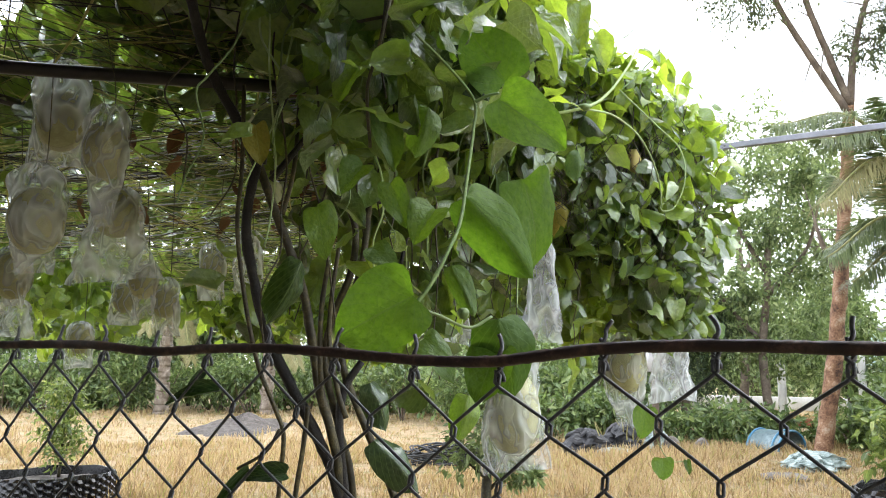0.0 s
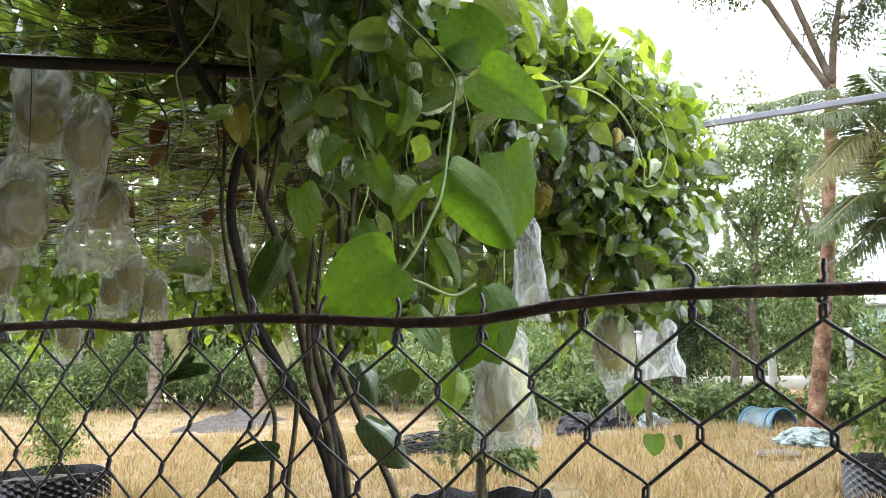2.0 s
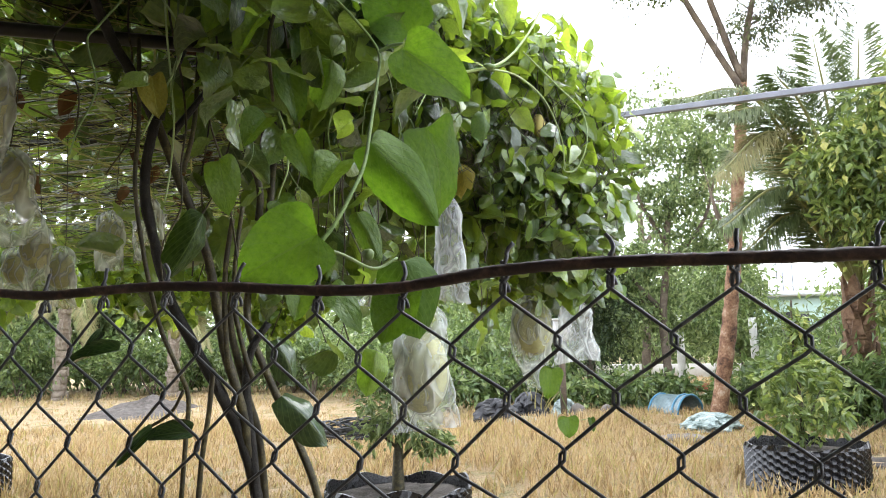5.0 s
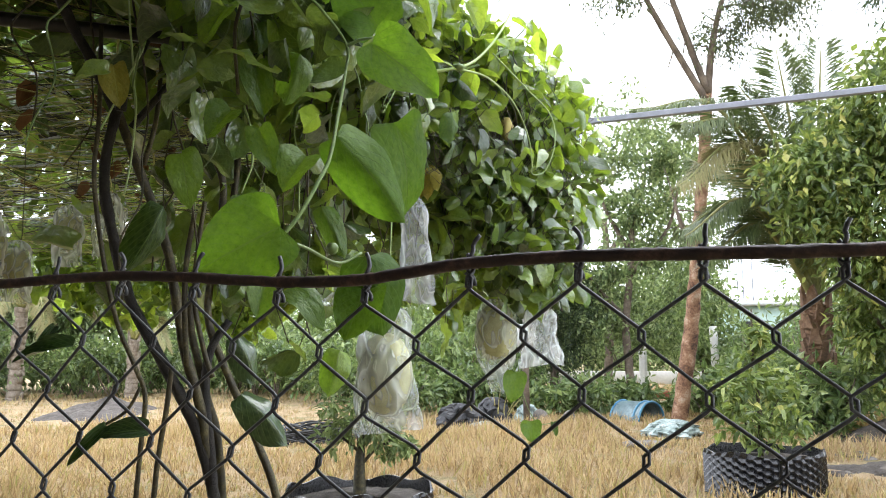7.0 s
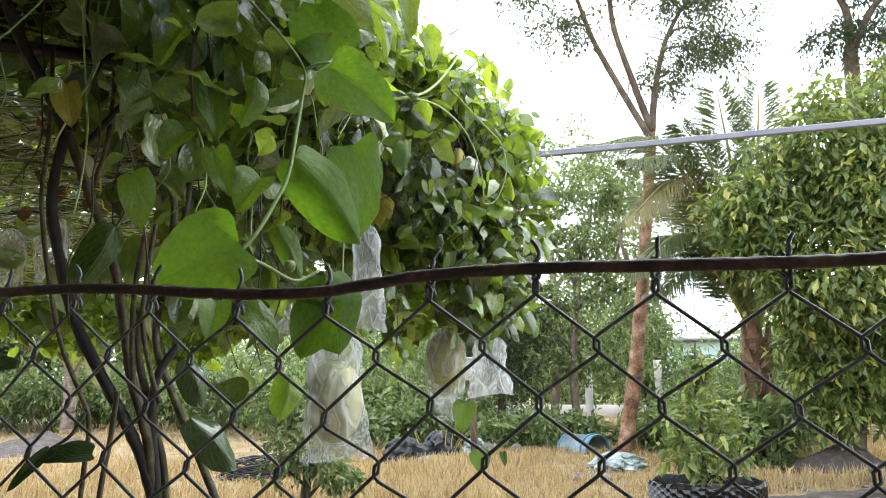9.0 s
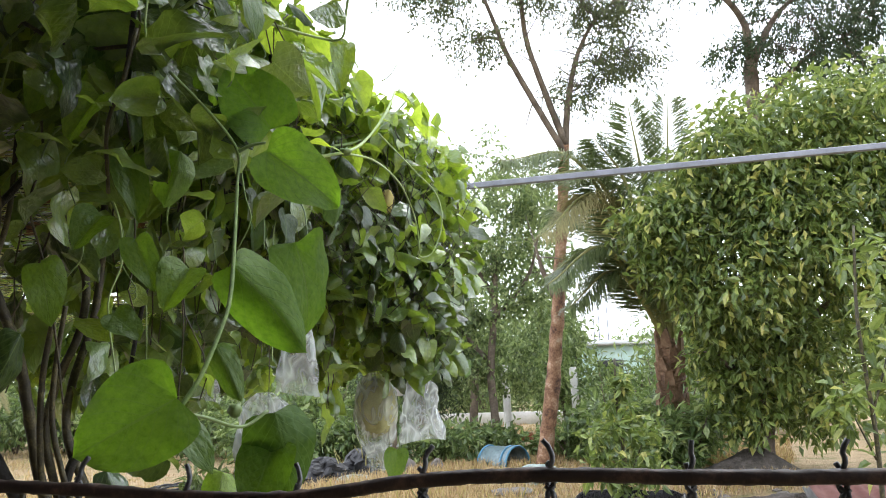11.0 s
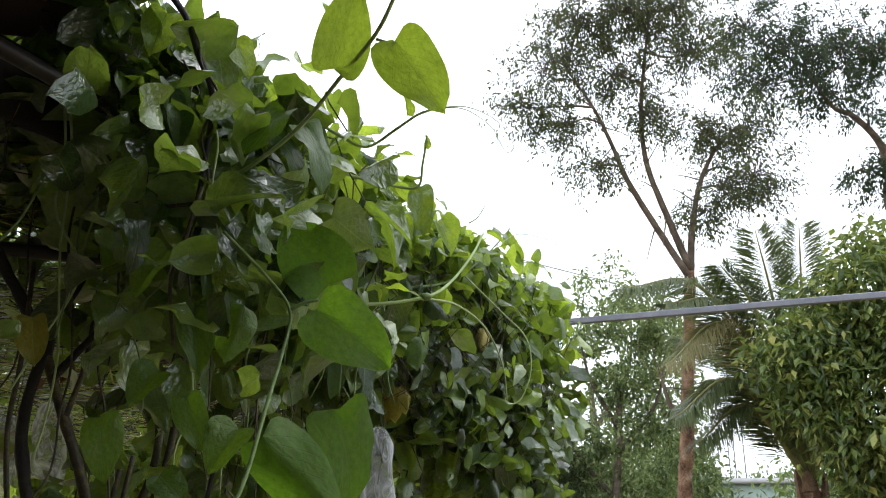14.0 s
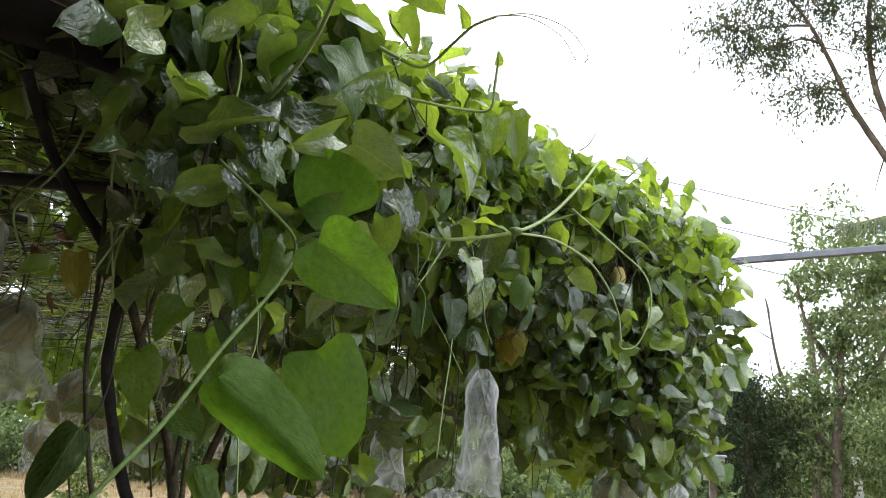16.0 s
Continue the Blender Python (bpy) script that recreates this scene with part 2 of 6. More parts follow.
pot_plastic = surface("black dimpled plastic", [(0.3, (0.006, 0.006, 0.007)), (0.6, (0.018, 0.018, 0.02)), (0.8, (0.05, 0.05, 0.055))], 8, rough=0.28, relief=0.2, depth=0.002)
concrete = surface("pale limewashed concrete", [(0.3, (0.4, 0.39, 0.36)), (0.55, (0.6, 0.59, 0.56)), (0.75, (0.74, 0.73, 0.7))], 1.2, rough=0.85, fine=14, relief=0.4, depth=0.01)
stone = surface("grey field stone", [(0.3, (0.06, 0.05, 0.043)), (0.55, (0.16, 0.142, 0.122)), (0.75, (0.32, 0.3, 0.27))], 6, rough=0.9, relief=0.8, depth=0.02)
blue_plastic = surface("pale blue plastic", [(0.3, (0.04, 0.065, 0.07)), (0.5, (0.1, 0.15, 0.16)), (0.7, (0.3, 0.37, 0.38))], 3, rough=0.32, relief=0.15, depth=0.004)
blue_trim = surface("bright blue plastic", [(0.3, (0.03, 0.13, 0.22)), (0.7, (0.08, 0.24, 0.36))], 5, rough=0.35, relief=0.15, depth=0.003)
tarp_white = surface("dirty white tarpaulin", [(0.38, (0.045, 0.065, 0.06)), (0.5, (0.22, 0.28, 0.26)), (0.66, (0.48, 0.54, 0.52))], 9, rough=0.55, fine=22, relief=0.9, depth=0.01)
black_film = surface("black plastic film", [(0.3, (0.005, 0.005, 0.006)), (0.7, (0.02, 0.02, 0.023))], 5, rough=0.55, relief=0.4, depth=0.01)
rust_sheet = surface("rusted roofing sheet", [(0.3, (0.05, 0.02, 0.017)), (0.5, (0.12, 0.045, 0.037)), (0.7, (0.2, 0.11, 0.09))], 3, rough=0.7, fine=40, relief=0.3, depth=0.003)
grey_sheet = surface("grey roofing sheet", [(0.3, (0.05, 0.048, 0.045)), (0.55, (0.11, 0.105, 0.1)), (0.75, (0.2, 0.19, 0.18))], 3, rough=0.6, fine=40, relief=0.3, depth=0.003)
white_paint = surface("weathered white paint", [(0.3, (0.32, 0.32, 0.31)), (0.7, (0.52, 0.52, 0.51))], 3, rough=0.6, relief=0.2, depth=0.002)
green_wall = surface("pale green painted wall", [(0.3, (0.35, 0.5, 0.45)), (0.7, (0.55, 0.68, 0.62))], 1.5, rough=0.7, relief=0.2, depth=0.004)
fruit_skin = surface("pale green fruit skin", [(0.3, (0.21, 0.21, 0.09)), (0.5, (0.38, 0.38, 0.19)), (0.72, (0.55, 0.53, 0.32))], 18, rough=0.5, fine=120, relief=0.3, depth=0.002)
flower_skin = surface("withered flower", [(0.3, (0.3, 0.22, 0.06)), (0.5, (0.45, 0.4, 0.12)), (0.75, (0.4, 0.2, 0.16))], 60, rough=0.7, relief=0.3, depth=0.001)
cable_black = surface("black cable", [(0.3, (0.01, 0.01, 0.01)), (0.7, (0.03, 0.03, 0.03))], 20, rough=0.6, relief=0.1, depth=0.001)
cable_grey = surface("pale weathered cable", [(0.3, (0.3, 0.3, 0.3)), (0.7, (0.45, 0.45, 0.45))], 20, rough=0.6, relief=0.1, depth=0.001)
brick_red = surface("red fired brick", [(0.3, (0.2, 0.07, 0.04)), (0.7, (0.42, 0.18, 0.11))], 9, rough=0.9, relief=0.5, depth=0.004)


def bag_material():
    m, nt, out = material("clear crumpled plastic film")
    p = node(nt, "BsdfPrincipled", Roughness=0.16)
    p.inputs["Base Color"].default_value = (0.84, 0.87, 0.89, 1)
    place = nt.nodes.new("ShaderNodeTexCoord")
    bend = node(nt, "TexNoise", Scale=6.0, Detail=2.0)
    nt.links.new(place.outputs["Object"], bend.inputs["Vector"])
    where = mix(nt, "ADD", 0.09, place.outputs["Object"], bend.outputs["Color"])
    slant = nt.nodes.new("ShaderNodeMapping")
    slant.inputs["Rotation"].default_value = (0.5, 0.4, 0.3)
    slant.inputs["Scale"].default_value = (1.0, 1.0, 0.4)
    nt.links.new(where, slant.inputs["Vector"])
    folds = []
    for scale, power in ((11.0, 9.0), (27.0, 7.0)):
        n = node(nt, "TexNoise", Scale=scale, Detail=1.5)
        nt.links.new(slant.outputs[0], n.inputs["Vector"])
        ridge = maths(nt, "SUBTRACT", 1.0, maths(nt, "ABSOLUTE", maths(nt, "SUBTRACT", maths(nt, "MULTIPLY", n.outputs["Fac"], 3.0), 1.5)))
        folds.append(maths(nt, "POWER", maths(nt, "MAXIMUM", ridge, 0.0), power))
    crease = maths(nt, "MAXIMUM", folds[0], maths(nt, "MULTIPLY", folds[1], 0.6))
    nt.links.new(bump(nt, crease, 1.0, 0.012), p.inputs["Normal"])
    tr = node(nt, "BsdfTranslucent")
    tr.inputs["Color"].default_value = (0.87, 0.93, 0.96, 1)
    body = nt.nodes.new("ShaderNodeMixShader")
    body.inputs[0].default_value = 0.6
    nt.links.new(p.outputs[0], body.inputs[1])
    nt.links.new(tr.outputs[0], body.inputs[2])
    clear = nt.nodes.new("ShaderNodeBsdfTransparent")
    mx = nt.nodes.new("ShaderNodeMixShader")
    nt.links.new(ramp(nt, crease, [(0.0, (0.19, 0.19, 0.19)), (0.3, (0.3, 0.3, 0.3)), (1.0, (0.92, 0.92, 0.92))]), mx.inputs[0])
    nt.links.new(clear.outputs[0], mx.inputs[1])
    nt.links.new(body.outputs[0], mx.inputs[2])
    nt.links.new(mx.outputs[0], out.inputs[0])
    return m


bag_film = bag_material()


def ground_material():
    m, nt, out = material("straw-covered ground")
    big = noise_out(nt, 0.35, 4, 0.6)
    mid = noise_out(nt, 2.2, 6, 0.7)
    fine = noise_out(nt, 38, 6, 0.75)
    straw = ramp(nt, fine, [(0.3, (0.21, 0.14, 0.08)), (0.5, (0.4, 0.285, 0.155)), (0.72, (0.56, 0.43, 0.26))])
    green = ramp(nt, fine, [(0.3, (0.08, 0.09, 0.025)), (0.7, (0.22, 0.23, 0.07))])
    earth = ramp(nt, fine, [(0.3, (0.06, 0.045, 0.034)), (0.7, (0.2, 0.16, 0.12))])
    c = mix(nt, "MIX", ramp(nt, mid, [(0.48, (0, 0, 0)), (0.64, (0.75, 0.75, 0.75))]), straw, green)
    c = mix(nt, "MIX", ramp(nt, big, [(0.6, (0, 0, 0)), (0.72, (0.7, 0.7, 0.7))]), c, earth)
    p = node(nt, "BsdfPrincipled", Roughness=0.95)
    nt.links.new(c, p.inputs["Base Color"])
    nt.links.new(bump(nt, fine, 1.0, 0.05), p.inputs["Normal"])
    nt.links.new(p.outputs[0], out.inputs[0])
    return m


straw_ground = ground_material()


# ---- shapes ----
class Geo:
    def __init__(self):
        self.v, self.f, self.uv, self.n = [], [], [], 0

    def add(self, verts, faces, uv=None):
        verts = np.asarray(verts, float).reshape(-1, 3)
        self.v.append(verts)
        self.uv.append(np.zeros((len(verts), 2)) if uv is None else np.asarray(uv, float))
        self.f.extend([tuple(int(i) + self.n for i in f) for f in faces])
        self.n += len(verts)
        return self

    def mesh(self, name, mat, smooth=True):
        me = bpy.data.meshes.new(name)
        v = np.concatenate(self.v)
        me.from_pydata(v.tolist(), [], self.f)
        uv = np.concatenate(self.uv)
        layer = me.uv_layers.new(name="UVMap")
        idx = np.empty(len(me.loops), np.int32)
        me.loops.foreach_get("vertex_index", idx)
        layer.data.foreach_set("uv", uv[idx].astype(np.float32).ravel())
        me.materials.append(mat)
        if smooth:
            me.polygons.foreach_set("use_smooth", np.ones(len(me.polygons), bool))
        me.update()
        return me


def thing(name, loc, label, category, group="", kind=""):
    ob = new(name)
    ob.location = loc
    ob.empty_display_size = 0.1
    return tagged(ob, label, category, group, kind)


def part(name, geo, mat, parent, label="", kind="", smooth=True, world_space=False):
    """One mesh under a thing or a part. world_space: its points are given in the world, not from its parent."""
    ob = new(name, geo.mesh(name, mat, smooth) if isinstance(geo, Geo) else geo)
    ob.parent = parent
    if world_space:
        p, off = parent, Vector((0, 0, 0))
        while p:
            off, p = off + p.location, p.parent
        ob.location = -off
    return tagged(ob, label, kind=kind)


def solid(name, geo, mat, label, category, kind="", group="", smooth=True):
    return tagged(new(name, geo.mesh(name, mat, smooth)), label, category, group, kind)


def curve_points(pts, steps=6):
    p = np.asarray(pts, float)
    if len(p) < 3:
        return np.linspace(p[0], p[-1], steps + 1)
    q = np.vstack([2 * p[0] - p[1], p, 2 * p[-1] - p[-2]])
    out = []
    for i in range(1, len(q) - 2):
        a, b, c, d = q[i - 1:i + 3]
        for t in np.arange(steps) / steps:
            out.append(0.5 * (2 * b + (c - a) * t + (2 * a - 5 * b + 4 * c - d) * t * t + (3 * b - a - 3 * c + d) * t ** 3))
    out.append(p[-1])
    return np.array(out)


def tube(geo, pts, r0, r1=None, sides=6, steps=5, wobble=0.0, smooth=True):
    p = curve_points(pts, steps) if smooth else np.asarray(pts, float)
    r1 = r0 if r1 is None else r1
    tan = np.gradient(p, axis=0)
    tan /= np.maximum(np.linalg.norm(tan, axis=1, keepdims=True), 1e-9)
    up = np.array([0, 0, 1.0]) if abs(tan[0][2]) < 0.9 else np.array([1.0, 0, 0])
    rings = []
    x = np.cross(tan[0], up)
    for i in range(len(p)):
        x = x - tan[i] * (x @ tan[i])
        x /= max(np.linalg.norm(x), 1e-9)
        y = np.cross(tan[i], x)
        r = r0 + (r1 - r0) * i / (len(p) - 1)
        a = np.arange(sides) / sides * 2 * np.pi
        rr = r * (1 + wobble * np.random.uniform(-1, 1, sides))
        rings.append(p[i] + np.outer(np.cos(a) * rr, x) + np.outer(np.sin(a) * rr, y))
    v = np.concatenate(rings)
    f = []
    for i in range(len(p) - 1):
        for k in range(sides):
            a, b = i * sides + k, i * sides + (k + 1) % sides
            f.append((a, b, b + sides, a + sides))
    f.append(tuple(range(sides))[::-1])
    f.append(tuple(range(len(v) - sides, len(v))))
    return geo.add(v, f)


def box(geo, c, size, rot=0.0, bevel=0.0):
    """A box with chamfered upright edges, turned about z."""
    sx, sy, sz = (s / 2 for s in size)
    b = bevel or min(sx, sy) * 0.06
    ring = [(-sx + b, -sy), (sx - b, -sy), (sx, -sy + b), (sx, sy - b), (sx - b, sy), (-sx + b, sy), (-sx, sy - b), (-sx, -sy + b)]
    ca, sa = math.cos(rot), math.sin(rot)
    v = []
    for z, k in ((-sz, 1), (sz - b, 1), (sz, 1 - b / max(sx, sy))):
        for x, y in ring:
            v.append((c[0] + (x * ca - y * sa) * k, c[1] + (x * sa + y * ca) * k, c[2] + z))
    f = [tuple(range(8))[::-1], tuple(range(16, 24))]
    for r in (0, 8):
        f += [(r + i, r + (i + 1) % 8, r + 8 + (i + 1) % 8, r + 8 + i) for i in range(8)]
    return geo.add(v, f)


def leaf_shape(nl=8, nw=3, fold=0.25, curl=0.25, wave=0.04, heart=0.12, broad=0.5, phase=0.0, twist=0.0):
    """A leaf of length 1 and width 1 along y, its base at the origin and its upper side to z."""
    v, uv, f = [], [], []
    for i in range(nl + 1):
        t = (i / nl) ** 1.3
        w = math.sin(math.pi * min(1.0, t) ** (0.52 + broad * 0.3)) ** 0.62 if 0 < t < 1 else 0.0
        for j in range(-nw, nw + 1):
            s = j / nw
            x = 0.5 * w * s * (1 + 0.05 * math.sin(5 * t + 2 * phase) * (1 if s > 0 else -1))
            y = t - 3.2 * heart * (w * abs(s)) ** 1.5 * (1 - t) ** 3
            ruffle = wave * abs(s) ** 1.5 * (math.sin(8 * t + phase + (2 if s > 0 else 0)) + 0.5 * math.sin(17 * t + 2.3 * phase + (1 if s > 0 else 3)))
            z = fold * abs(x) - curl * t * t + ruffle - 0.35 * curl * abs(s) ** 2 * w * 0.5 + twist * x * (t - 0.3)
            v.append((x, y, z))
            uv.append((0.5 + 0.5 * s, t))
    k = 2 * nw + 1
    for i in range(nl):
        for j in range(2 * nw):
            a = i * k + j
            f.append((a, a + 1, a + 1 + k, a + k))
    return np.array(v), f, np.array(uv)


def unit(a):
    a = np.asarray(a, float)
    return a / np.maximum(np.linalg.norm(a, axis=-1, keepdims=True), 1e-9)


def leaf_cloud(geo, shape, at, along, normal, length, width):
    """Many leaves of one shape: base, direction of the tip, upper side, length and width for each."""
    v, f, uv = shape
    y = unit(along)
    x = unit(np.cross(y, normal))
    z = np.cross(x, y)
    n, m = len(at), len(v)
    out = at[:, None, :] + (v[None, :, 0:1] * width[:, None, None]) * x[:, None, :] + (v[None, :, 1:2] * length[:, None, None]) * y[:, None, :] + (v[None, :, 2:3] * length[:, None, None]) * z[:, None, :]
    fa = np.array(f)
    faces = (fa[None] + (np.arange(n) * m)[:, None, None]).reshape(-1, fa.shape[1])
    geo.v.append(out.reshape(-1, 3))
    geo.uv.append(np.tile(uv, (n, 1)))
    geo.f.extend(map(tuple, (faces + geo.n).tolist()))
    geo.n += n * m


rng = np.random.default_rng(7)
A = np.array
SIMPLE = (np.array([(0, 0, 0), (0.5, 0.45, 0.06), (0, 1, -0.12), (-0.5, 0.45, 0.06)]), [(0, 1, 2, 3)], np.array([(0.5, 0), (1, 0.45), (0.5, 1), (0, 0.45)]))
FOLDED = leaf_shape(3, 1, 0.3, 0.25, 0.03)


def clump(geo, centre, radius, n, size, droop=0.5, aspect=0.4, cluster=14, spread=0.13, shape=SIMPLE):
    """An uneven cloud of leaves in small tufts about a centre."""
    m = max(3, n // cluster)
    d = unit(rng.normal(size=(m, 3)))
    r = rng.uniform(0.25, 1, m) ** 0.5
    sub = np.asarray(centre) + d * r[:, None] * np.asarray(radius)
    sub += rng.normal(size=(m, 3)) * np.asarray(radius) * 0.12
    k = rng.integers(0, m, n)
    at = sub[k] + rng.normal(size=(n, 3)) * spread * np.mean(radius)
    along = unit(rng.normal(size=(n, 3)) * 0.8 + (at - sub[k]) * 4 / np.mean(radius) + np.array([0, 0, -droop]))
    normal = unit(rng.normal(size=(n, 3)) * 0.6 + np.array([0, 0, 1.0]))
    ln = size * rng.uniform(0.6, 1.3, n)
    leaf_cloud(geo, shape, at, along, normal, ln, ln * aspect * rng.uniform(0.8, 1.2, n))


# ---- unseen wall and eave, added behind the camera to block skylight ----
plaster = surface("grey-brown plaster of the unseen wall", [(0.3, (0.12, 0.1, 0.085)), (0.55, (0.2, 0.175, 0.15)), (0.75, (0.28, 0.25, 0.22))], 1.5, rough=0.9, fine=25, relief=0.3, depth=0.004)
roof_tin = surface("dark roofing tin", [(0.3, (0.03, 0.02, 0.018)), (0.7, (0.09, 0.06, 0.05))], 2.0, rough=0.6, relief=0.2, depth=0.003)
g = Geo()
box(g, (-2.1, 0.21, 1.5), (9.2, 0.2, 3.2), -0.504)
solid("unseen_block_wall", g, plaster, "unseen grey-brown wall added behind the camera to block skylight", "wall", kind="structure")
g = Geo()
box(g, (-1.93, 1.12, 2.72), (8.8, 1.95, 0.06), -0.504)
solid("unseen_block_eave", g, roof_tin, "unseen dark eave added above the camera to block skylight", "roof", kind="structure")

# low awning that runs out from the eave to the near corner of the trellis
g = Geo()
edge = [(-0.02, 1.06, 2.12), (-0.17, 1.26, 2.1), (-0.27, 1.33, 2.11), (-0.36, 1.44, 2.1), (-0.47, 1.44, 2.1), (-0.56, 1.55, 2.1), (-0.7, 1.62, 2.1), (-0.78, 1.73, 2.1), (-1.3, 2.0, 2.12)]
back = [(0.25, 0.42, 2.5), (0.0, 0.5, 2.5), (-0.1, 0.55, 2.5), (-0.2, 0.6, 2.5), (-0.35, 0.68, 2.5), (-0.5, 0.76, 2.5), (-0.8, 0.95, 2.5), (-1.1, 1.1, 2.5), (-2.2, 1.6, 2.5)]
n = len(edge)
g.add(edge + back + [(x, y, z + 0.05) for x, y, z in edge + back],
      [(i, i + 1, n + i + 1, n + i) for i in range(n - 1)] + [(2 * n + i, 3 * n + i, 3 * n + i + 1, 2 * n + i + 1) for i in range(n - 1)]
      + [(i, 2 * n + i, 2 * n + i + 1, i + 1) for i in range(n - 1)] + [(n + i, n + i + 1, 3 * n + i + 1, 3 * n + i) for i in range(n - 1)]
      + [(0, n, 3 * n, 2 * n), (n - 1, 3 * n - 1, 4 * n - 1, 2 * n - 1)])
solid("roof_awning", g, roof_tin, "dark ragged tin awning over the corner of the trellis", "roof", kind="structure", smooth=False)

# ---- ground ----
def rise(x, y):
    """Height of the ground: nearly flat, with a heap of earth and a bank of rubble."""
    z = 0.025 * np.sin(x * 0.9 + 1) * np.cos(y * 0.7)
    z = z + 0.06 * np.exp(-(((x + 3.7) / 1.2) ** 2 + ((y - 15.6) / 2.4) ** 2))
    z = z + 0.06 * np.exp(-(((x - 6.7) / 1.2) ** 2 + ((y - 8.8) / 0.8) ** 2))
    return z


gx = np.concatenate([np.linspace(-1200, -30, 14), np.linspace(-28, 28, 113), np.linspace(30, 1200, 14)])
gy = np.concatenate([np.linspace(-1200, -12, 10), np.linspace(-10, 40, 101), np.linspace(44, 1500, 16)])
GX, GY = np.meshgrid(gx, gy)
g = Geo()
nx = len(gx)
g.add(np.stack([GX.ravel(), GY.ravel(), rise(GX, GY).ravel()], 1),
      [(j * nx + i, j * nx + i + 1, (j + 1) * nx + i + 1, (j + 1) * nx + i) for j in range(len(gy) - 1) for i in range(nx - 1)])
solid("ground", g, straw_ground, "flat straw-coloured ground with bare earth patches", "ground", kind="structure")


def grass(n, y0, y1, tall, name, label):
    geo = Geo()
    y = np.sqrt(rng.uniform(y0 ** 2, y1 ** 2, n))
    x = rng.uniform(-0.72, 0.82, n) * y
    tuft = rng.integers(0, n // 9, n)
    cx, cy = x[tuft], y[tuft]
    x, y = cx + rng.normal(size=n) * 0.05, cy + rng.normal(size=n) * 0.05
    keep = (np.hypot((x + 3.7) / 0.95, (y - 15.6) / 2.2) > 0.92) & (np.hypot((x - 5.5) / 1.2, (y - 6.7) / 0.9) > 0.95) & (np.hypot((x - 6.6) / 0.85, (y - 8.8) / 0.6) > 0.95)
    x, y = x[keep], y[keep]
    m = len(x)
    at = np.stack([x, y, rise(x, y) - 0.01], 1)
    along = unit(rng.normal(size=(m, 3)) * 0.33 + np.array([0.05, 0, 1.0]))
    patch = 0.7 + 0.5 * np.sin(x * 1.3 + 2 * np.sin(y * 0.8)) * np.cos(y * 0.9)
    ln = tall * rng.uniform(0.4, 1.2, m) * np.clip(patch, 0.4, 1.3)
    leaf_cloud(geo, SIMPLE, at, along, unit(rng.normal(size=(m, 3))), ln, np.full(m, 0.011) * rng.uniform(0.6, 1.6, m))
    solid(name, geo, straw_blade, label, "grass", kind="stuff")


grass(70000, 4.5, 13, 0.2, "dry_grass", "dense straw-yellow dry grass with a few green blades")
grass(26000, 13, 23, 0.2, "dry_grass", "straw-yellow dry grass thinning towards the hedge")


# ---- trees and bushes behind ----
def tree(name, base, trunk, limbs, clumps, bark, leaf, label, r0, r1, leaves, size, droop=0.6, aspect=0.35, limb_r=0.07, spread=0.16, tassels=0):
    t = thing(name, base, label, "tree")
    g = Geo()
    tube(g, trunk, r0, r1, 14, 10, 0.13)
    part("trunk", g, bark, t, world_space=True)
    for pts in limbs:
        g = Geo()
        tube(g, pts, limb_r, limb_r * 0.25, 7, 5, 0.06)
        p = curve_points(pts, 4)
        for k in range(4, len(p), 2):
            d = unit(rng.normal(size=3) + np.array([0, 0, 0.3]))
            tube(g, [p[k], p[k] + d * 0.35, p[k] + d * 0.6 + np.array([0, 0, -0.05])], limb_r * 0.22, limb_r * 0.06, 4, 3)
        part("limb", g, grey_bark, t, world_space=True)
    if tassels:
        tassel_crown(t, limbs, clumps, leaf, tassels, leaves, size, aspect)
        return t
    g = Geo()
    for c, rad in clumps:
        clump(g, c, rad, int(leaves * np.mean(rad) ** 1.5), size, droop, aspect, spread=spread)
    part("crown", g, leaf, t, kind="stuff", world_space=True, smooth=False)
    return t


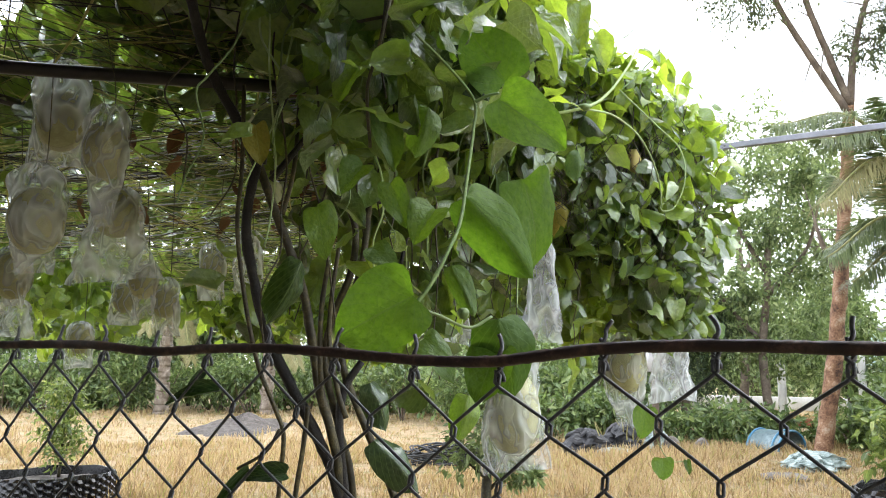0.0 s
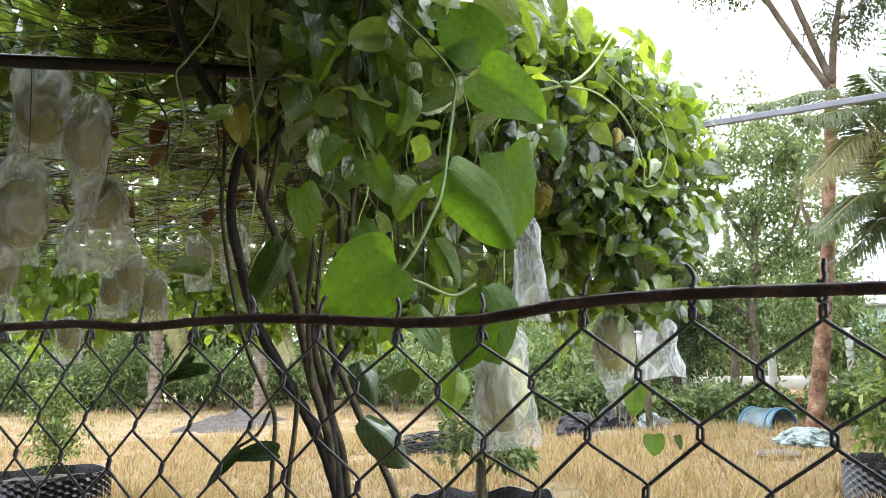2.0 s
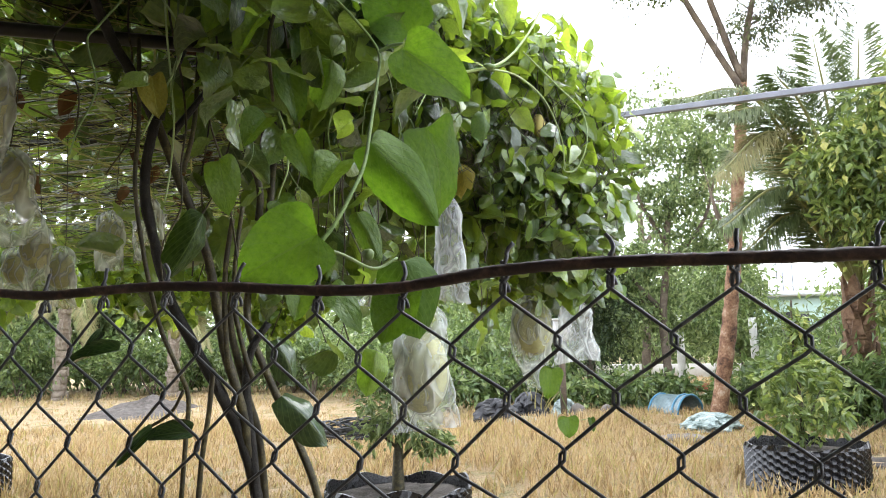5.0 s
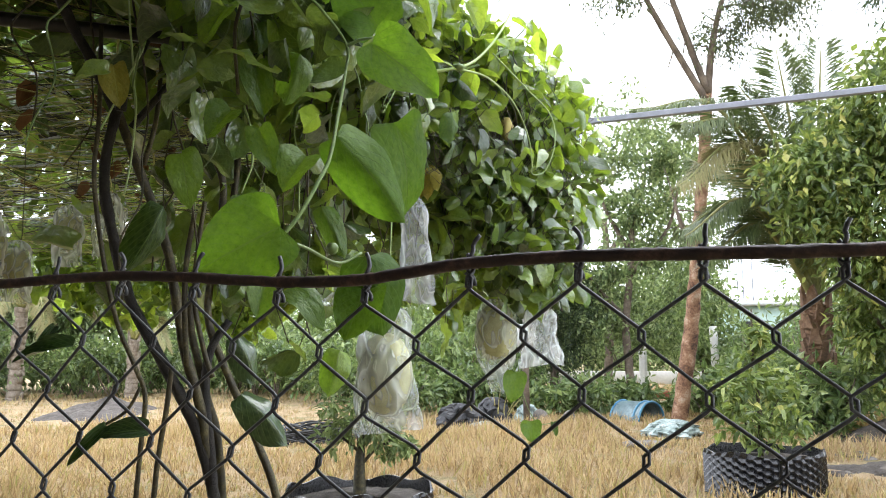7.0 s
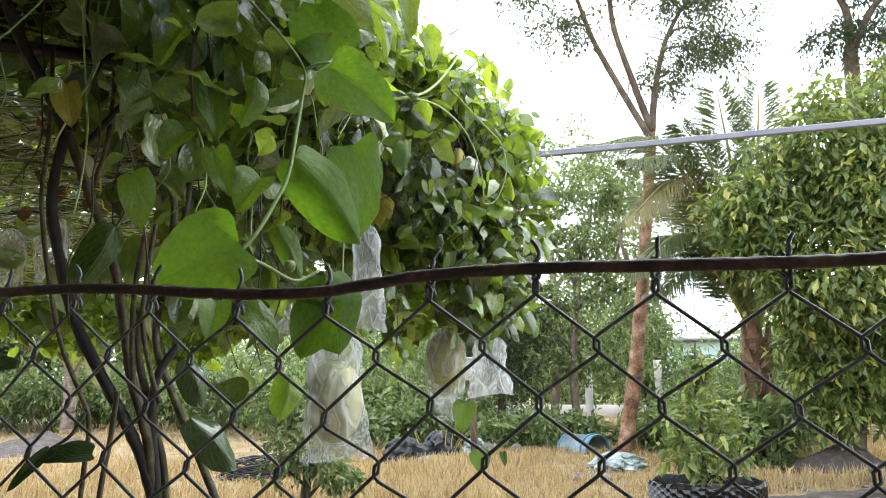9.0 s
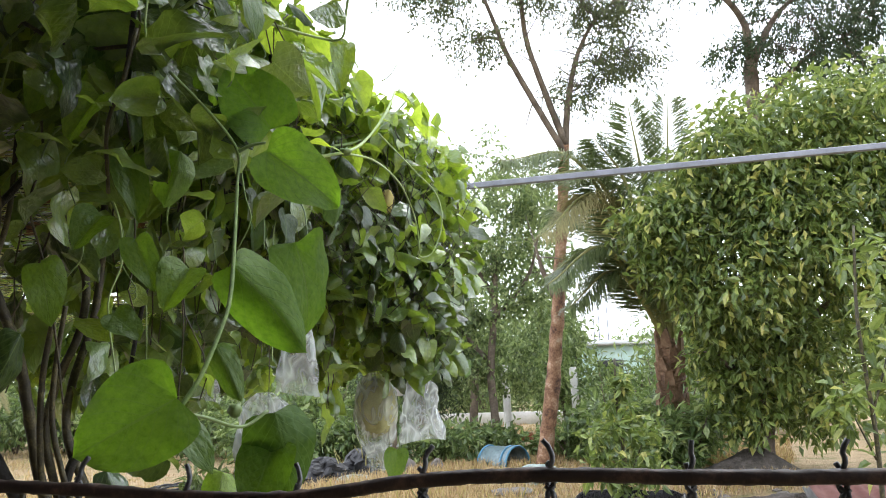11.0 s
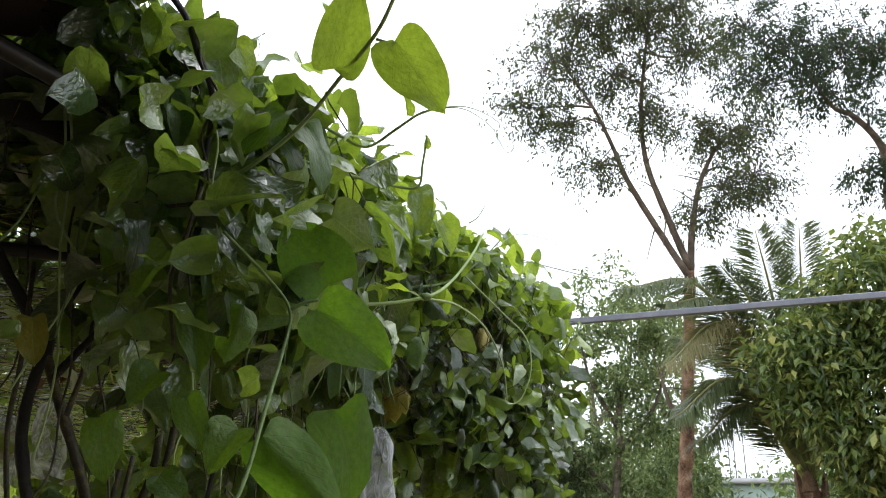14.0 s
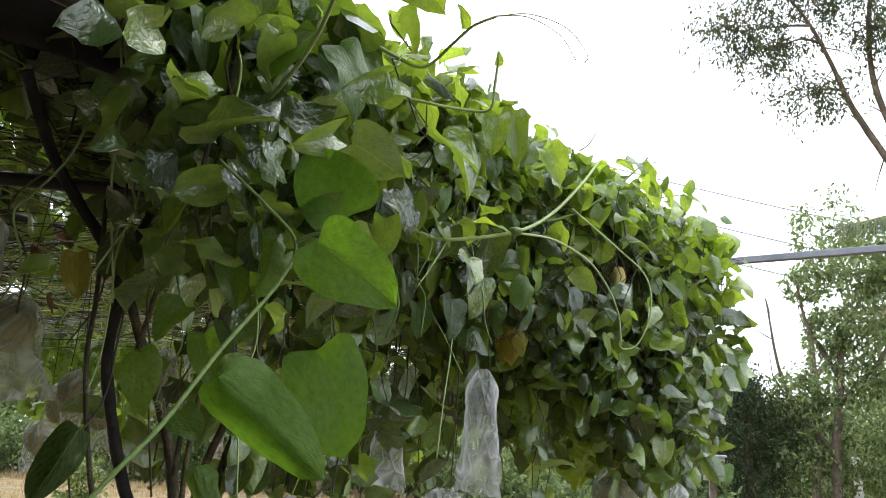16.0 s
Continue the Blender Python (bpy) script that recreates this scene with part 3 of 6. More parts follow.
def tassel_crown(t, limbs, clumps, leaf, tassels, leaves, size, aspect, hang=0.32):
    """A loose crown: twigs from the limbs towards each clump, with hanging tassels of narrow leaves."""
    ends = np.concatenate([curve_points(p, 5)[3:] for p in limbs])
    twigs, g = Geo(), Geo()
    for c, rad in clumps:
        c = A(c, float)
        root = ends[np.argmin(np.linalg.norm(ends - c, axis=1) + 0.6 * np.maximum(0, ends[:, 2] - c[2]))]
        bend = (root + c) / 2 + rng.normal(size=3) * 0.08 + A((0, 0, 0.06))
        tube(twigs, [root, bend, c], 0.022, 0.01, 5, 4, 0.1)
        for k in range(max(5, int(tassels * float(np.mean(rad)) ** 1.3))):
            d = rng.normal(size=3) * A((0.62, 0.62, 0.5))
            e = c + d * rad
            tube(twigs, [c + (e - c) * 0.15, (c + e) / 2 + A((0, 0, 0.07)), e], 0.007, 0.003, 3, 3)
            n = int(leaves * rng.uniform(0.4, 1.5))
            q = rng.uniform(0, 1, n)
            tip = e + unit(d + A((0, 0, -0.9))) * hang * rng.uniform(0.6, 1.3)
            at = e + (tip - e) * q[:, None] + rng.normal(size=(n, 3)) * (0.05 + 0.03 * q[:, None])
            along = unit(rng.normal(size=(n, 3)) * 0.55 + unit(d) * 0.35 + A((0, 0, -0.75)))
            ln = size * rng.uniform(0.6, 1.25, n)
            leaf_cloud(g, SIMPLE, at, along, unit(rng.normal(size=(n, 3))), ln, ln * aspect * rng.uniform(0.8, 1.2, n))
    part("twig_spray", twigs, grey_bark, t, kind="stuff", world_space=True)
    part("crown", g, leaf, t, kind="stuff", world_space=True, smooth=False)


def shrub(name, base, radius, height, leaf, label, n=900, size=0.11, aspect=0.42, stems=5):
    t = thing(name, base, label, "shrub")
    b = np.array(base)
    for k in range(stems):
        a = rng.uniform(0, 6.28)
        tip = b + np.array([math.cos(a) * radius * 0.5, math.sin(a) * radius * 0.5, height * rng.uniform(0.6, 0.95)])
        g = Geo()
        tube(g, [b - np.array([0, 0, 0.05]), (b + tip) / 2 + rng.normal(size=3) * 0.06, tip], 0.018 + 0.006 * height, 0.006, 5, 4)
        part("stem", g, grey_bark, t, world_space=True)
    g = Geo()
    for k in range(6):
        c = b + np.array([rng.uniform(-1, 1) * radius * 0.55, rng.uniform(-1, 1) * radius * 0.5, height * rng.uniform(0.25, 0.82)])
        clump(g, c, (radius * 0.6, radius * 0.6, height * 0.3), n // 6, size, 0.4, aspect, spread=0.2)
    part("foliage", g, leaf, t, kind="stuff", world_space=True, smooth=False)
    return t


tree("gum_tree", (5.25, 11.8, 0), [(5.25, 11.82, -0.1), (5.42, 11.68, 1.1), (5.52, 11.54, 2.17), (5.58, 11.42, 3.14), (5.64, 11.3, 4.12), (5.68, 11.22, 4.9)],
     [[(5.66, 11.23, 4.7), (5.15, 11.13, 5.44), (4.7, 10.99, 6.09), (4.46, 10.88, 6.57), (4.14, 10.75, 7.13), (3.7, 10.64, 7.69)],
      [(5.68, 11.2, 4.8), (5.3, 11.05, 5.6), (4.97, 10.87, 6.33), (4.85, 10.66, 7.05), (4.86, 10.42, 7.77), (4.91, 10.2, 8.5)],
      [(5.68, 11.2, 4.8), (5.69, 11.04, 5.44), (5.78, 10.81, 6.09), (6.0, 10.62, 6.57), (6.32, 10.48, 6.9)],
      [(5.5, 11.55, 2.5), (5.3, 11.5, 2.9), (5.2, 11.5, 3.3)]],
     [(c, A((r * 0.8, r * 0.75, r * 0.62))) for c, r in [((3.14, 10.89, 7.1), 0.38), ((3.5, 10.64, 7.7), 0.55), ((3.83, 10.41, 8.3), 0.6), ((4.49, 10.27, 8.5), 0.65), ((4.5, 10.58, 7.6), 0.5),
      ((5.24, 10.12, 8.5), 0.6), ((5.5, 10.28, 7.9), 0.48), ((3.74, 10.92, 6.85), 0.36), ((5.83, 10.6, 6.8), 0.42), ((6.41, 10.5, 6.75), 0.5), ((6.55, 10.67, 6.15), 0.45),
      ((5.85, 10.96, 5.65), 0.3), ((6.11, 10.78, 6.0), 0.35), ((4.27, 11.01, 6.25), 0.34), ((4.9, 10.6, 7.0), 0.35), ((4.7, 10.1, 9.1), 0.6)]],
     red_bark, gum_leaf, "slender gum tree with reddish-brown trunk and loose drooping crown", 0.115, 0.075, 38, 0.075, 0.9, 0.33, 0.058, 0.2, tassels=240)
tree("dark_gum_tree", (10.2, 13.2, 0), [(10.2, 13.2, -0.1), (10.2, 12.9, 2.5), (10.25, 12.5, 5), (10.1, 12.2, 6.9)],
     [[(10.1, 12.2, 6.8), (9.9, 12.0, 7.5), (9.43, 11.95, 8.0), (9.0, 11.95, 8.2), (8.6, 12.0, 9.0)], [(10.1, 12.2, 6.8), (10.4, 11.8, 7.6), (11.0, 11.4, 8.2)], [(10.2, 12.3, 6), (10.9, 11.8, 6.8), (11.6, 11.3, 7.2)]],
     [(c, A((r, r * 0.9, r * 0.75))) for c, r in [((8.0, 12.3, 8.7), 0.55), ((8.44, 12.0, 9.4), 0.8), ((9.2, 11.9, 9.3), 0.8), ((9.9, 11.7, 9.2), 0.8), ((9.0, 12.0, 8.4), 0.45), ((10.9, 11.5, 7.4), 0.7),
      ((11.7, 11.2, 7.4), 0.75), ((10.5, 11.7, 6.9), 0.6), ((11.7, 11.3, 6.7), 0.6), ((10.6, 11.6, 8.3), 0.7), ((9.9, 12.4, 7.2), 0.4), ((12.2, 11, 8), 0.8), ((7.7, 12.2, 9.8), 0.7)]],
     grey_bark, dark_leaf, "tall dark gum tree with a bent limb and hanging foliage", 0.2, 0.12, 34, 0.1, 0.8, 0.33, 0.085, tassels=140)
tree("broadleaf_tree", (5.6, 14.4, 0), [(5.6, 14.4, -0.1), (5.5, 14.4, 1.4), (5.6, 14.3, 2.6), (5.6, 14.2, 3.6)],
     [[(5.5, 14.4, 1.6), (5.0, 14.5, 2.2), (4.6, 14.5, 2.8)], [(5.6, 14.3, 2.4), (6.2, 14.0, 3.2), (6.4, 13.8, 4.2)], [(5.6, 14.3, 2.8), (5.1, 14.2, 3.6), (4.9, 14.1, 4.4)]],
     [(c, A((r, r, r * 0.8))) for c, r in [((5.15, 14.2, 4.3), 0.4), ((5.8, 13.9, 4.7), 0.65), ((6.3, 13.8, 4.4), 0.55), ((5.5, 14.3, 3.6), 0.5), ((6.0, 14.1, 3.8), 0.7), ((5.0, 14.6, 2.45), 0.5),
      ((5.7, 14.4, 2.8), 0.7), ((5.4, 14.8, 1.95), 0.65), ((4.7, 14.9, 1.7), 0.55), ((6.4, 14.2, 2.9), 0.6), ((6.6, 14.0, 2.0), 0.6), ((5.0, 14.6, 1.35), 0.6), ((6.1, 14.6, 1.4), 0.6), ((6.9, 15.5, 1.5), 0.7)]],
     grey_bark, tree_leaf, "bushy broadleaf tree with small bright green leaves", 0.08, 0.05, 3000, 0.105, 0.4, 0.45, 0.05, 0.075)
tree("broadleaf_tree", (6.2, 17.5, 0), [(6.2, 17.5, -0.1), (6.3, 17.4, 2), (6.2, 17.3, 4)],
     [[(6.3, 17.4, 1.8), (5.6, 17.2, 3), (5.3, 17.1, 4.6)], [(6.2, 17.3, 3), (7.0, 17.2, 4.2), (7.2, 17.2, 5.4)]],
     [(c, A((r, r, r * 0.85))) for c, r in [((6.5, 17.0, 6.1), 0.8), ((6.5, 17.2, 5.2), 0.65), ((7.4, 17.0, 5.5), 0.95), ((7.1, 17.4, 3.9), 0.8), ((7.7, 17.2, 4.2), 0.95), ((6.2, 17.6, 2.6), 0.9),
      ((5.2, 17.8, 2.0), 0.8), ((7.3, 17.6, 2.6), 0.9), ((8.4, 17.2, 5.0), 0.9), ((8.3, 17.3, 3.5), 0.75)]],
     grey_bark, tree_leaf, "taller broadleaf tree with pale green airy foliage", 0.1, 0.06, 1000, 0.13, 0.4, 0.45, 0.06, 0.09)
tree("fruit_tree", (6.9, 8.9, 0), [(6.9, 8.9, -0.1), (6.85, 8.7, 0.9), (6.7, 8.4, 1.7)],
     [[(6.85, 8.7, 0.8), (6.1, 8.5, 1.5), (5.4, 8.3, 2.2)], [(6.75, 8.5, 1.4), (6.6, 8.1, 2.6), (6.6, 7.9, 3.6)], [(6.8, 8.6, 1.2), (7.5, 8.0, 2.2), (8.0, 7.6, 3.2)]],
     [(c, A((r, r, r * 0.9))) for c, r in [((5.15, 8.2, 2.95), 0.42), ((5.4, 8.2, 2.55), 0.45), ((5.6, 8.1, 3.3), 0.5), ((6.4, 7.9, 3.2), 0.6), ((5.95, 8.2, 1.9), 0.4), ((6.2, 7.9, 3.7), 0.65), ((6.9, 7.7, 4.0), 0.65), ((7.6, 7.4, 4.1), 0.7), ((6.0, 8.0, 2.4), 0.75),
      ((6.7, 7.8, 2.9), 0.8), ((7.4, 7.6, 3.0), 0.8), ((6.25, 8.6, 1.35), 0.45), ((6.75, 8.5, 1.6), 0.6), ((7.3, 8.2, 1.9), 0.7), ((6.6, 8.7, 0.8), 0.4), ((7.4, 8.5, 0.85), 0.5),
      ((8.2, 7.2, 2.5), 0.9), ((8.3, 7.2, 3.7), 0.8), ((8.1, 7.5, 1.2), 0.7)]],
     grey_bark, glossy_tree_leaf, "dense spreading fruit tree with long glossy green leaves and yellowing tips", 0.12, 0.08, 4300, 0.125, 0.8, 0.45, 0.06, 0.15)
tree("feathery_tree", (4.2, 14.6, 0), [(4.2, 14.6, -0.1), (4.2, 14.6, 1.6), (4.15, 14.5, 3.0)], [[(4.2, 14.6, 1.2), (3.7, 14.6, 2.0)], [(4.2, 14.6, 1.5), (4.7, 14.6, 2.3)]],
     [(c, A((r, r, r * 0.8))) for c, r in [((4.0, 14.5, 2.65), 0.4), ((4.3, 14.6, 2.2), 0.55), ((3.8, 14.6, 2.0), 0.6), ((4.6, 14.7, 1.7), 0.6), ((3.6, 14.7, 1.2), 0.65), ((4.2, 14.7, 1.0), 0.7), ((3.9, 14.3, 2.4), 0.45), ((3.5, 14.3, 1.7), 0.55)]],
     grey_bark, dark_leaf, "small dark tree with fine feathery foliage", 0.08, 0.05, 4600, 0.09, 0.5, 0.3, 0.04)


def frond(t, base, tip, sag, leaf, label="", leaflets=360, long=0.6):
    base, tip = A(base, float), A(tip, float)
    mid = (base + tip) / 2 + A((0, 0, sag))
    p = curve_points([base, mid, tip], 9)
    g = Geo()
    tube(g, p, 0.042, 0.006, 6, smooth=False)
    f = part("frond", g, frond_rib, t, label, world_space=True)
    g = Geo()
    k = np.linspace(0.16, 0.99, leaflets)
    idx = k * (len(p) - 1)
    at = np.stack([np.interp(idx, np.arange(len(p)), p[:, c]) for c in range(3)], 1)
    tan = unit(np.gradient(at, axis=0))
    side = unit(np.cross(tan, A((0, 0, 1.0))))
    for s in (-1, 1):
        ln = long * np.sin(np.pi * (0.12 + 0.8 * k)) ** 0.6 * rng.uniform(0.85, 1.1, leaflets)
        along = unit(tan * 1.1 + side * s + A((0, 0, -0.55)) + rng.normal(size=(leaflets, 3)) * 0.17)
        leaf_cloud(g, SIMPLE, at, along, unit(np.cross(along, tan) * s), ln, np.full(leaflets, 0.011))
    ob = tagged(new("leaflet_comb", g.mesh("leaflet_comb", leaf, False)), kind="stuff")
    ob.parent = f
    return f


def palm(base, trunk, r, fronds, label, bark=None, boots=14):
    t = thing("coconut_palm", base, label, "palm tree")
    g = Geo()
    p = curve_points(trunk, 8)
    for i in range(len(p) - 1):
        tube(g, [p[i], p[i] * 0.15 + p[i + 1] * 0.85, p[i + 1]], r * (1.03 - 0.3 * i / len(p)) * rng.uniform(0.96, 1.05), r * (0.98 - 0.3 * i / len(p)) * rng.uniform(0.95, 1.04), 13, 2, 0.07)
    part("trunk", g, bark or grey_palm_bark, t, world_space=True)
    for k in range(boots):
        q = (k + 0.5) / boots
        c = np.array([np.interp(q * (len(p) - 1), np.arange(len(p)), p[:, i]) for i in range(3)])
        a = k * 2.4
        out = A((math.cos(a), math.sin(a), 0))
        across = A((-math.sin(a), math.cos(a), 0))
        rr = r * (1.0 - 0.3 * q)
        w, h = rr * rng.uniform(0.5, 0.75), rng.uniform(0.14, 0.3) * (0.7 + 0.7 * q)
        v = [c + out * rr * 0.8 - across * w, c + out * rr * 0.8 + across * w, c + out * (rr + 0.03) - across * w * 0.8, c + out * (rr + 0.03) + across * w * 0.8,
             c + out * (rr + 0.01) - across * w * 0.45 + A((0, 0, h * 0.8)), c + out * (rr + 0.01) + across * w * 0.3 + A((0, 0, h)), c + out * (rr + 0.05) - across * w * 0.4 + A((0, 0, h * 0.75)), c + out * (rr + 0.05) + across * w * 0.35 + A((0, 0, h * 0.93))]
        part("leaf_base", Geo().add(v, [(0, 1, 3, 2), (2, 3, 7, 6), (6, 7, 5, 4), (4, 5, 1, 0), (0, 2, 6, 4), (1, 5, 7, 3)]), bark or grey_palm_bark, t, world_space=True, smooth=False)
    for tip, sag, dry in fronds:
        frond(t, trunk[-1], tip, sag, dry_frond_leaf if dry else frond_leaf, "pale drying palm frond" if dry else "")
    return t


palm((6.3, 9.9, 0), [(6.3, 9.9, -0.1), (6.25, 9.78, 0.7), (6.2, 9.68, 1.2), (6.17, 9.6, 1.62)], 0.19,
     [((3.5, 8.6, 3.75), 1.15, False), ((4.0, 8.6, 3.6), 1.0, False), ((4.95, 9.0, 4.2), 0.7, False), ((5.43, 8.95, 4.66), 0.35, False), ((6.03, 8.95, 4.77), 0.2, False), ((4.0, 8.7, 2.9), 1.2, True),
      ((4.1, 8.8, 2.35), 0.85, False), ((4.45, 9.0, 2.1), 0.7, False), ((4.3, 9.3, 2.5), 0.8, False), ((6.6, 9.2, 2.3), 0.6, False), ((6.9, 9.8, 3.6), 0.5, False), ((5.9, 10.9, 3.9), 0.5, False), ((5.0, 10.4, 3.6), 0.5, False)],
     "coconut palm with a thick short trunk and drooping fronds", palm_bark, 34)
palm((-7.2, 21.5, 0), [(-7.2, 21.5, -0.1), (-7.1, 21.4, 1.2), (-7.0, 21.3, 2.2)], 0.17,
     [((-9.0, 21.0, 2.4), 0.6, True), ((-8.6, 20.5, 3.4), 0.5, False), ((-5.2, 20.9, 2.0), 0.8, True), ((-5.4, 21.6, 3.6), 0.5, False), ((-7.0, 19.6, 2.0), 0.9, True), ((-7.6, 22.6, 4.0), 0.2, False), ((-6.6, 20.3, 4.2), 0.2, False), ((-8.8, 21.5, 1.4), 0.9, True), ((-6.0, 20.0, 1.3), 0.9, True)],
     "young coconut palm with yellowing fronds beside the hedge")
palm((-4.4, 21.0, 0), [(-4.4, 21.0, -0.1), (-4.35, 20.9, 0.8), (-4.3, 20.8, 1.4)], 0.15,
     [((-6.0, 20.4, 2.4), 0.5, False), ((-5.4, 20.0, 3.4), 0.3, True), ((-2.6, 20.4, 2.6), 0.5, False), ((-2.9, 20.8, 3.5), 0.3, False), ((-4.4, 19.3, 2.2), 0.7, True), ((-4.2, 21.9, 3.9), 0.1, False), ((-3.4, 19.8, 1.2), 0.6, True)],
     "low coconut palm with spreading fronds beside the hedge")

# hedge and undergrowth, from the far bank to the low wall
HEDGE = "leafy green hedge shrub at the edge of the dry field"
for k in range(22):
    x = -16 + k * 0.78 + rng.uniform(-0.2, 0.2)
    y = 22.6 + 0.9 * math.sin(k * 1.7) - 0.12 * max(0, x + 4)
    shrub("hedge_shrub", (x, y, 0), rng.uniform(0.9, 1.3), rng.uniform(1.2, 1.9), bush_leaf, HEDGE, 1500, 0.17)
for k in range(12):
    x = -16 + k * 1.7 + rng.uniform(-0.4, 0.4)
    shrub("tall_shrub", (x, 26 + rng.uniform(-1, 1), 0), 2.0, rng.uniform(4.4, 6.4) if k < 7 else rng.uniform(1.9, 2.7), tree_leaf, "tall pale green shrub behind the hedge", 4600 if k < 7 else 2400, 0.3)
def edge_shrub(x, y, r, h):
    shrub("shrub", (x, y, 0), r, h, bush_leaf if h < 2 else tree_leaf, "green leafy shrub growing along the edge of the field", int(1000 + 650 * h), 0.125 + 0.022 * h)


for spot in [(0.5, 17.5, 1.0, 1.5), (-0.9, 18.6, 1.1, 1.4), (1.6, 16.6, 1.0, 1.7), (2.6, 15.6, 1.0, 1.5), (0.9, 20.5, 1.4, 2.4), (2.6, 19.5, 1.5, 2.8), (-1.5, 21.0, 1.4, 2.3), (3.4, 14.0, 0.7, 0.95), (2.5, 13.9, 0.6, 0.8), (4.2, 13.3, 0.75, 0.6), (5.0, 13.6, 0.6, 0.5), (1.4, 13.9, 0.8, 0.95), (6.4, 13.4, 0.7, 0.45), (5.9, 12.2, 0.5, 0.5), (6.6, 11.9, 0.8, 1.2), (7.6, 11.6, 0.9, 1.4), (5.7, 9.9, 0.7, 0.95), (6.6, 10.4, 0.9, 1.3), (4.4, 19.8, 1.6, 2.4)]:
    edge_shrub(*spot)
for spot in [(13.5, 25.0, 1.4, 1.7), (10.2, 27.0, 1.9, 2.6), (8.6, 15.2, 0.9, 1.45), (7.8, 14.0, 0.8, 1.3), (5.95, 9.1, 0.55, 0.8), (9.3, 17.0, 1.1, 1.6), (10.4, 17.0, 1.2, 1.8), (7.6, 29.0, 2.2, 2.6), (12.6, 28.5, 2.2, 3.4), (15.5, 26.5, 1.7, 2.5), (17.5, 22.5, 2.2, 3.4), (9.0, 31.0, 2.4, 3.2), (9.6, 18.0, 0.8, 0.9), (10.9, 17.2, 0.9, 1.3), (11.5, 17.0, 1.8, 3.2), (13.0, 14.0, 1.8, 3.4), (10.3, 14.8, 1.3, 2.4), (8.6, 13.2, 1.0, 1.7), (3.4, 23.5, 1.9, 2.9), (5.2, 23.8, 1.7, 2.6), (8.6, 17.7, 0.8, 3.1)]:
    edge_shrub(*spot)


for k in range(11):
    shrub("tall_shrub", (3.5 + k * 1.9 + rng.uniform(-0.4, 0.4), 33.5 - 0.5 * k + rng.uniform(-0.8, 0.8), 0), 2.3, rng.uniform(3.2, 4.6) * (0.5 if 6 <= k <= 7 else 0.75 if k == 8 else 1), tree_leaf, "tall pale green shrub behind the low wall", 3200, 0.34)

# ---- wall, house, posts far behind ----
g = Geo()
box(g, (9.8, 22.6, 0.16), (14.5, 0.2, 0.4), -0.666)
solid("low_wall", g, concrete, "low white limewashed concrete wall", "wall", kind="structure")
h = thing("house", (12.6, 21.5, 0), "small distant pale green house with a flat white roof edge", "house")
h.rotation_euler[2] = -0.28
g = Geo()
box(g, (0, 0, 1.05), (3.2, 2.4, 2.1))
part("wall", g, green_wall, h)
g = Geo()
box(g, (0, 0, 2.17), (3.6, 2.8, 0.14))
part("roof", g, white_paint, h)
for dx in (-0.9, 0.7):
    g = Geo()
    box(g, (dx, -1.21, 1.3), (0.7, 0.06, 0.8))
    part("window", g, black_film, h)
for dx, hh in ((-1.1, 1.5), (-0.95, 1.35), (-0.7, 1.6)):
    g = Geo()
    tube(g, [(dx, -0.4, 2.2), (dx, -0.4, 2.2 + hh)], 0.018, 0.012, 6, 2)
    part("mast", g, zinc, h, "thin steel rod standing on the roof")
pf = thing("picket_fence", (-11.4, 23.6, 0), "weathered white picket fence behind the hedge", "fence")
for k in range(16):
    g = Geo()
    box(g, (-1.2 + k * 0.16, 0, 0.8), (0.07, 0.025, 1.6))
    part("picket", g, white_paint, pf)
for z in (0.5, 1.25):
    g = Geo()
    box(g, (0, 0.03, z), (2.6, 0.03, 0.07))
    part("rail", g, white_paint, pf)
mb = thing("meter_box", (3.0, 11.86, 0), "small white metal box on a wooden post", "box")
g = Geo()
box(g, (0, 0.06, 0.6), (0.08, 0.08, 1.3))
part("post", g, grey_bark, mb)
g = Geo()
box(g, (0, -0.04, 1.27), (0.25, 0.14, 0.3))
part("case", g, white_paint, mb)
g = Geo()
box(g, (0, -0.05, 1.435), (0.29, 0.2, 0.03))
part("lid", g, white_paint, mb)
for x, y, hh in ((6.9, 17.2, 1.6), (8.3, 16.7, 1.5), (4.8, 18.6, 1.7), (10.0, 16.2, 1.5)):
    g = Geo()
    tube(g, [(x, y, -0.1), (x + 0.02, y, hh * 0.5), (x, y, hh)], 0.09, 0.08, 9, 3, 0.05)
    solid("fence_post", g, concrete, "grey concrete post standing behind the low wall", "post", group="posts behind the wall")
# overhead cables
for k, (a, b) in enumerate([((-9, 24, 13.2), (14, 16.5, 4.6)), ((-9, 24, 12.2), (14, 16.5, 3.9)), ((-9, 24, 11.3), (14, 16.5, 3.2))]):
    g = Geo()
    m = (A(a) + A(b)) / 2 - A((0, 0, 0.5))
    tube(g, [a, m, b], 0.017, 0.017, 5, 8)
    solid("overhead_cable", g, cable_grey, "thin overhead cable slung across the sky", "cable", group="overhead cables")


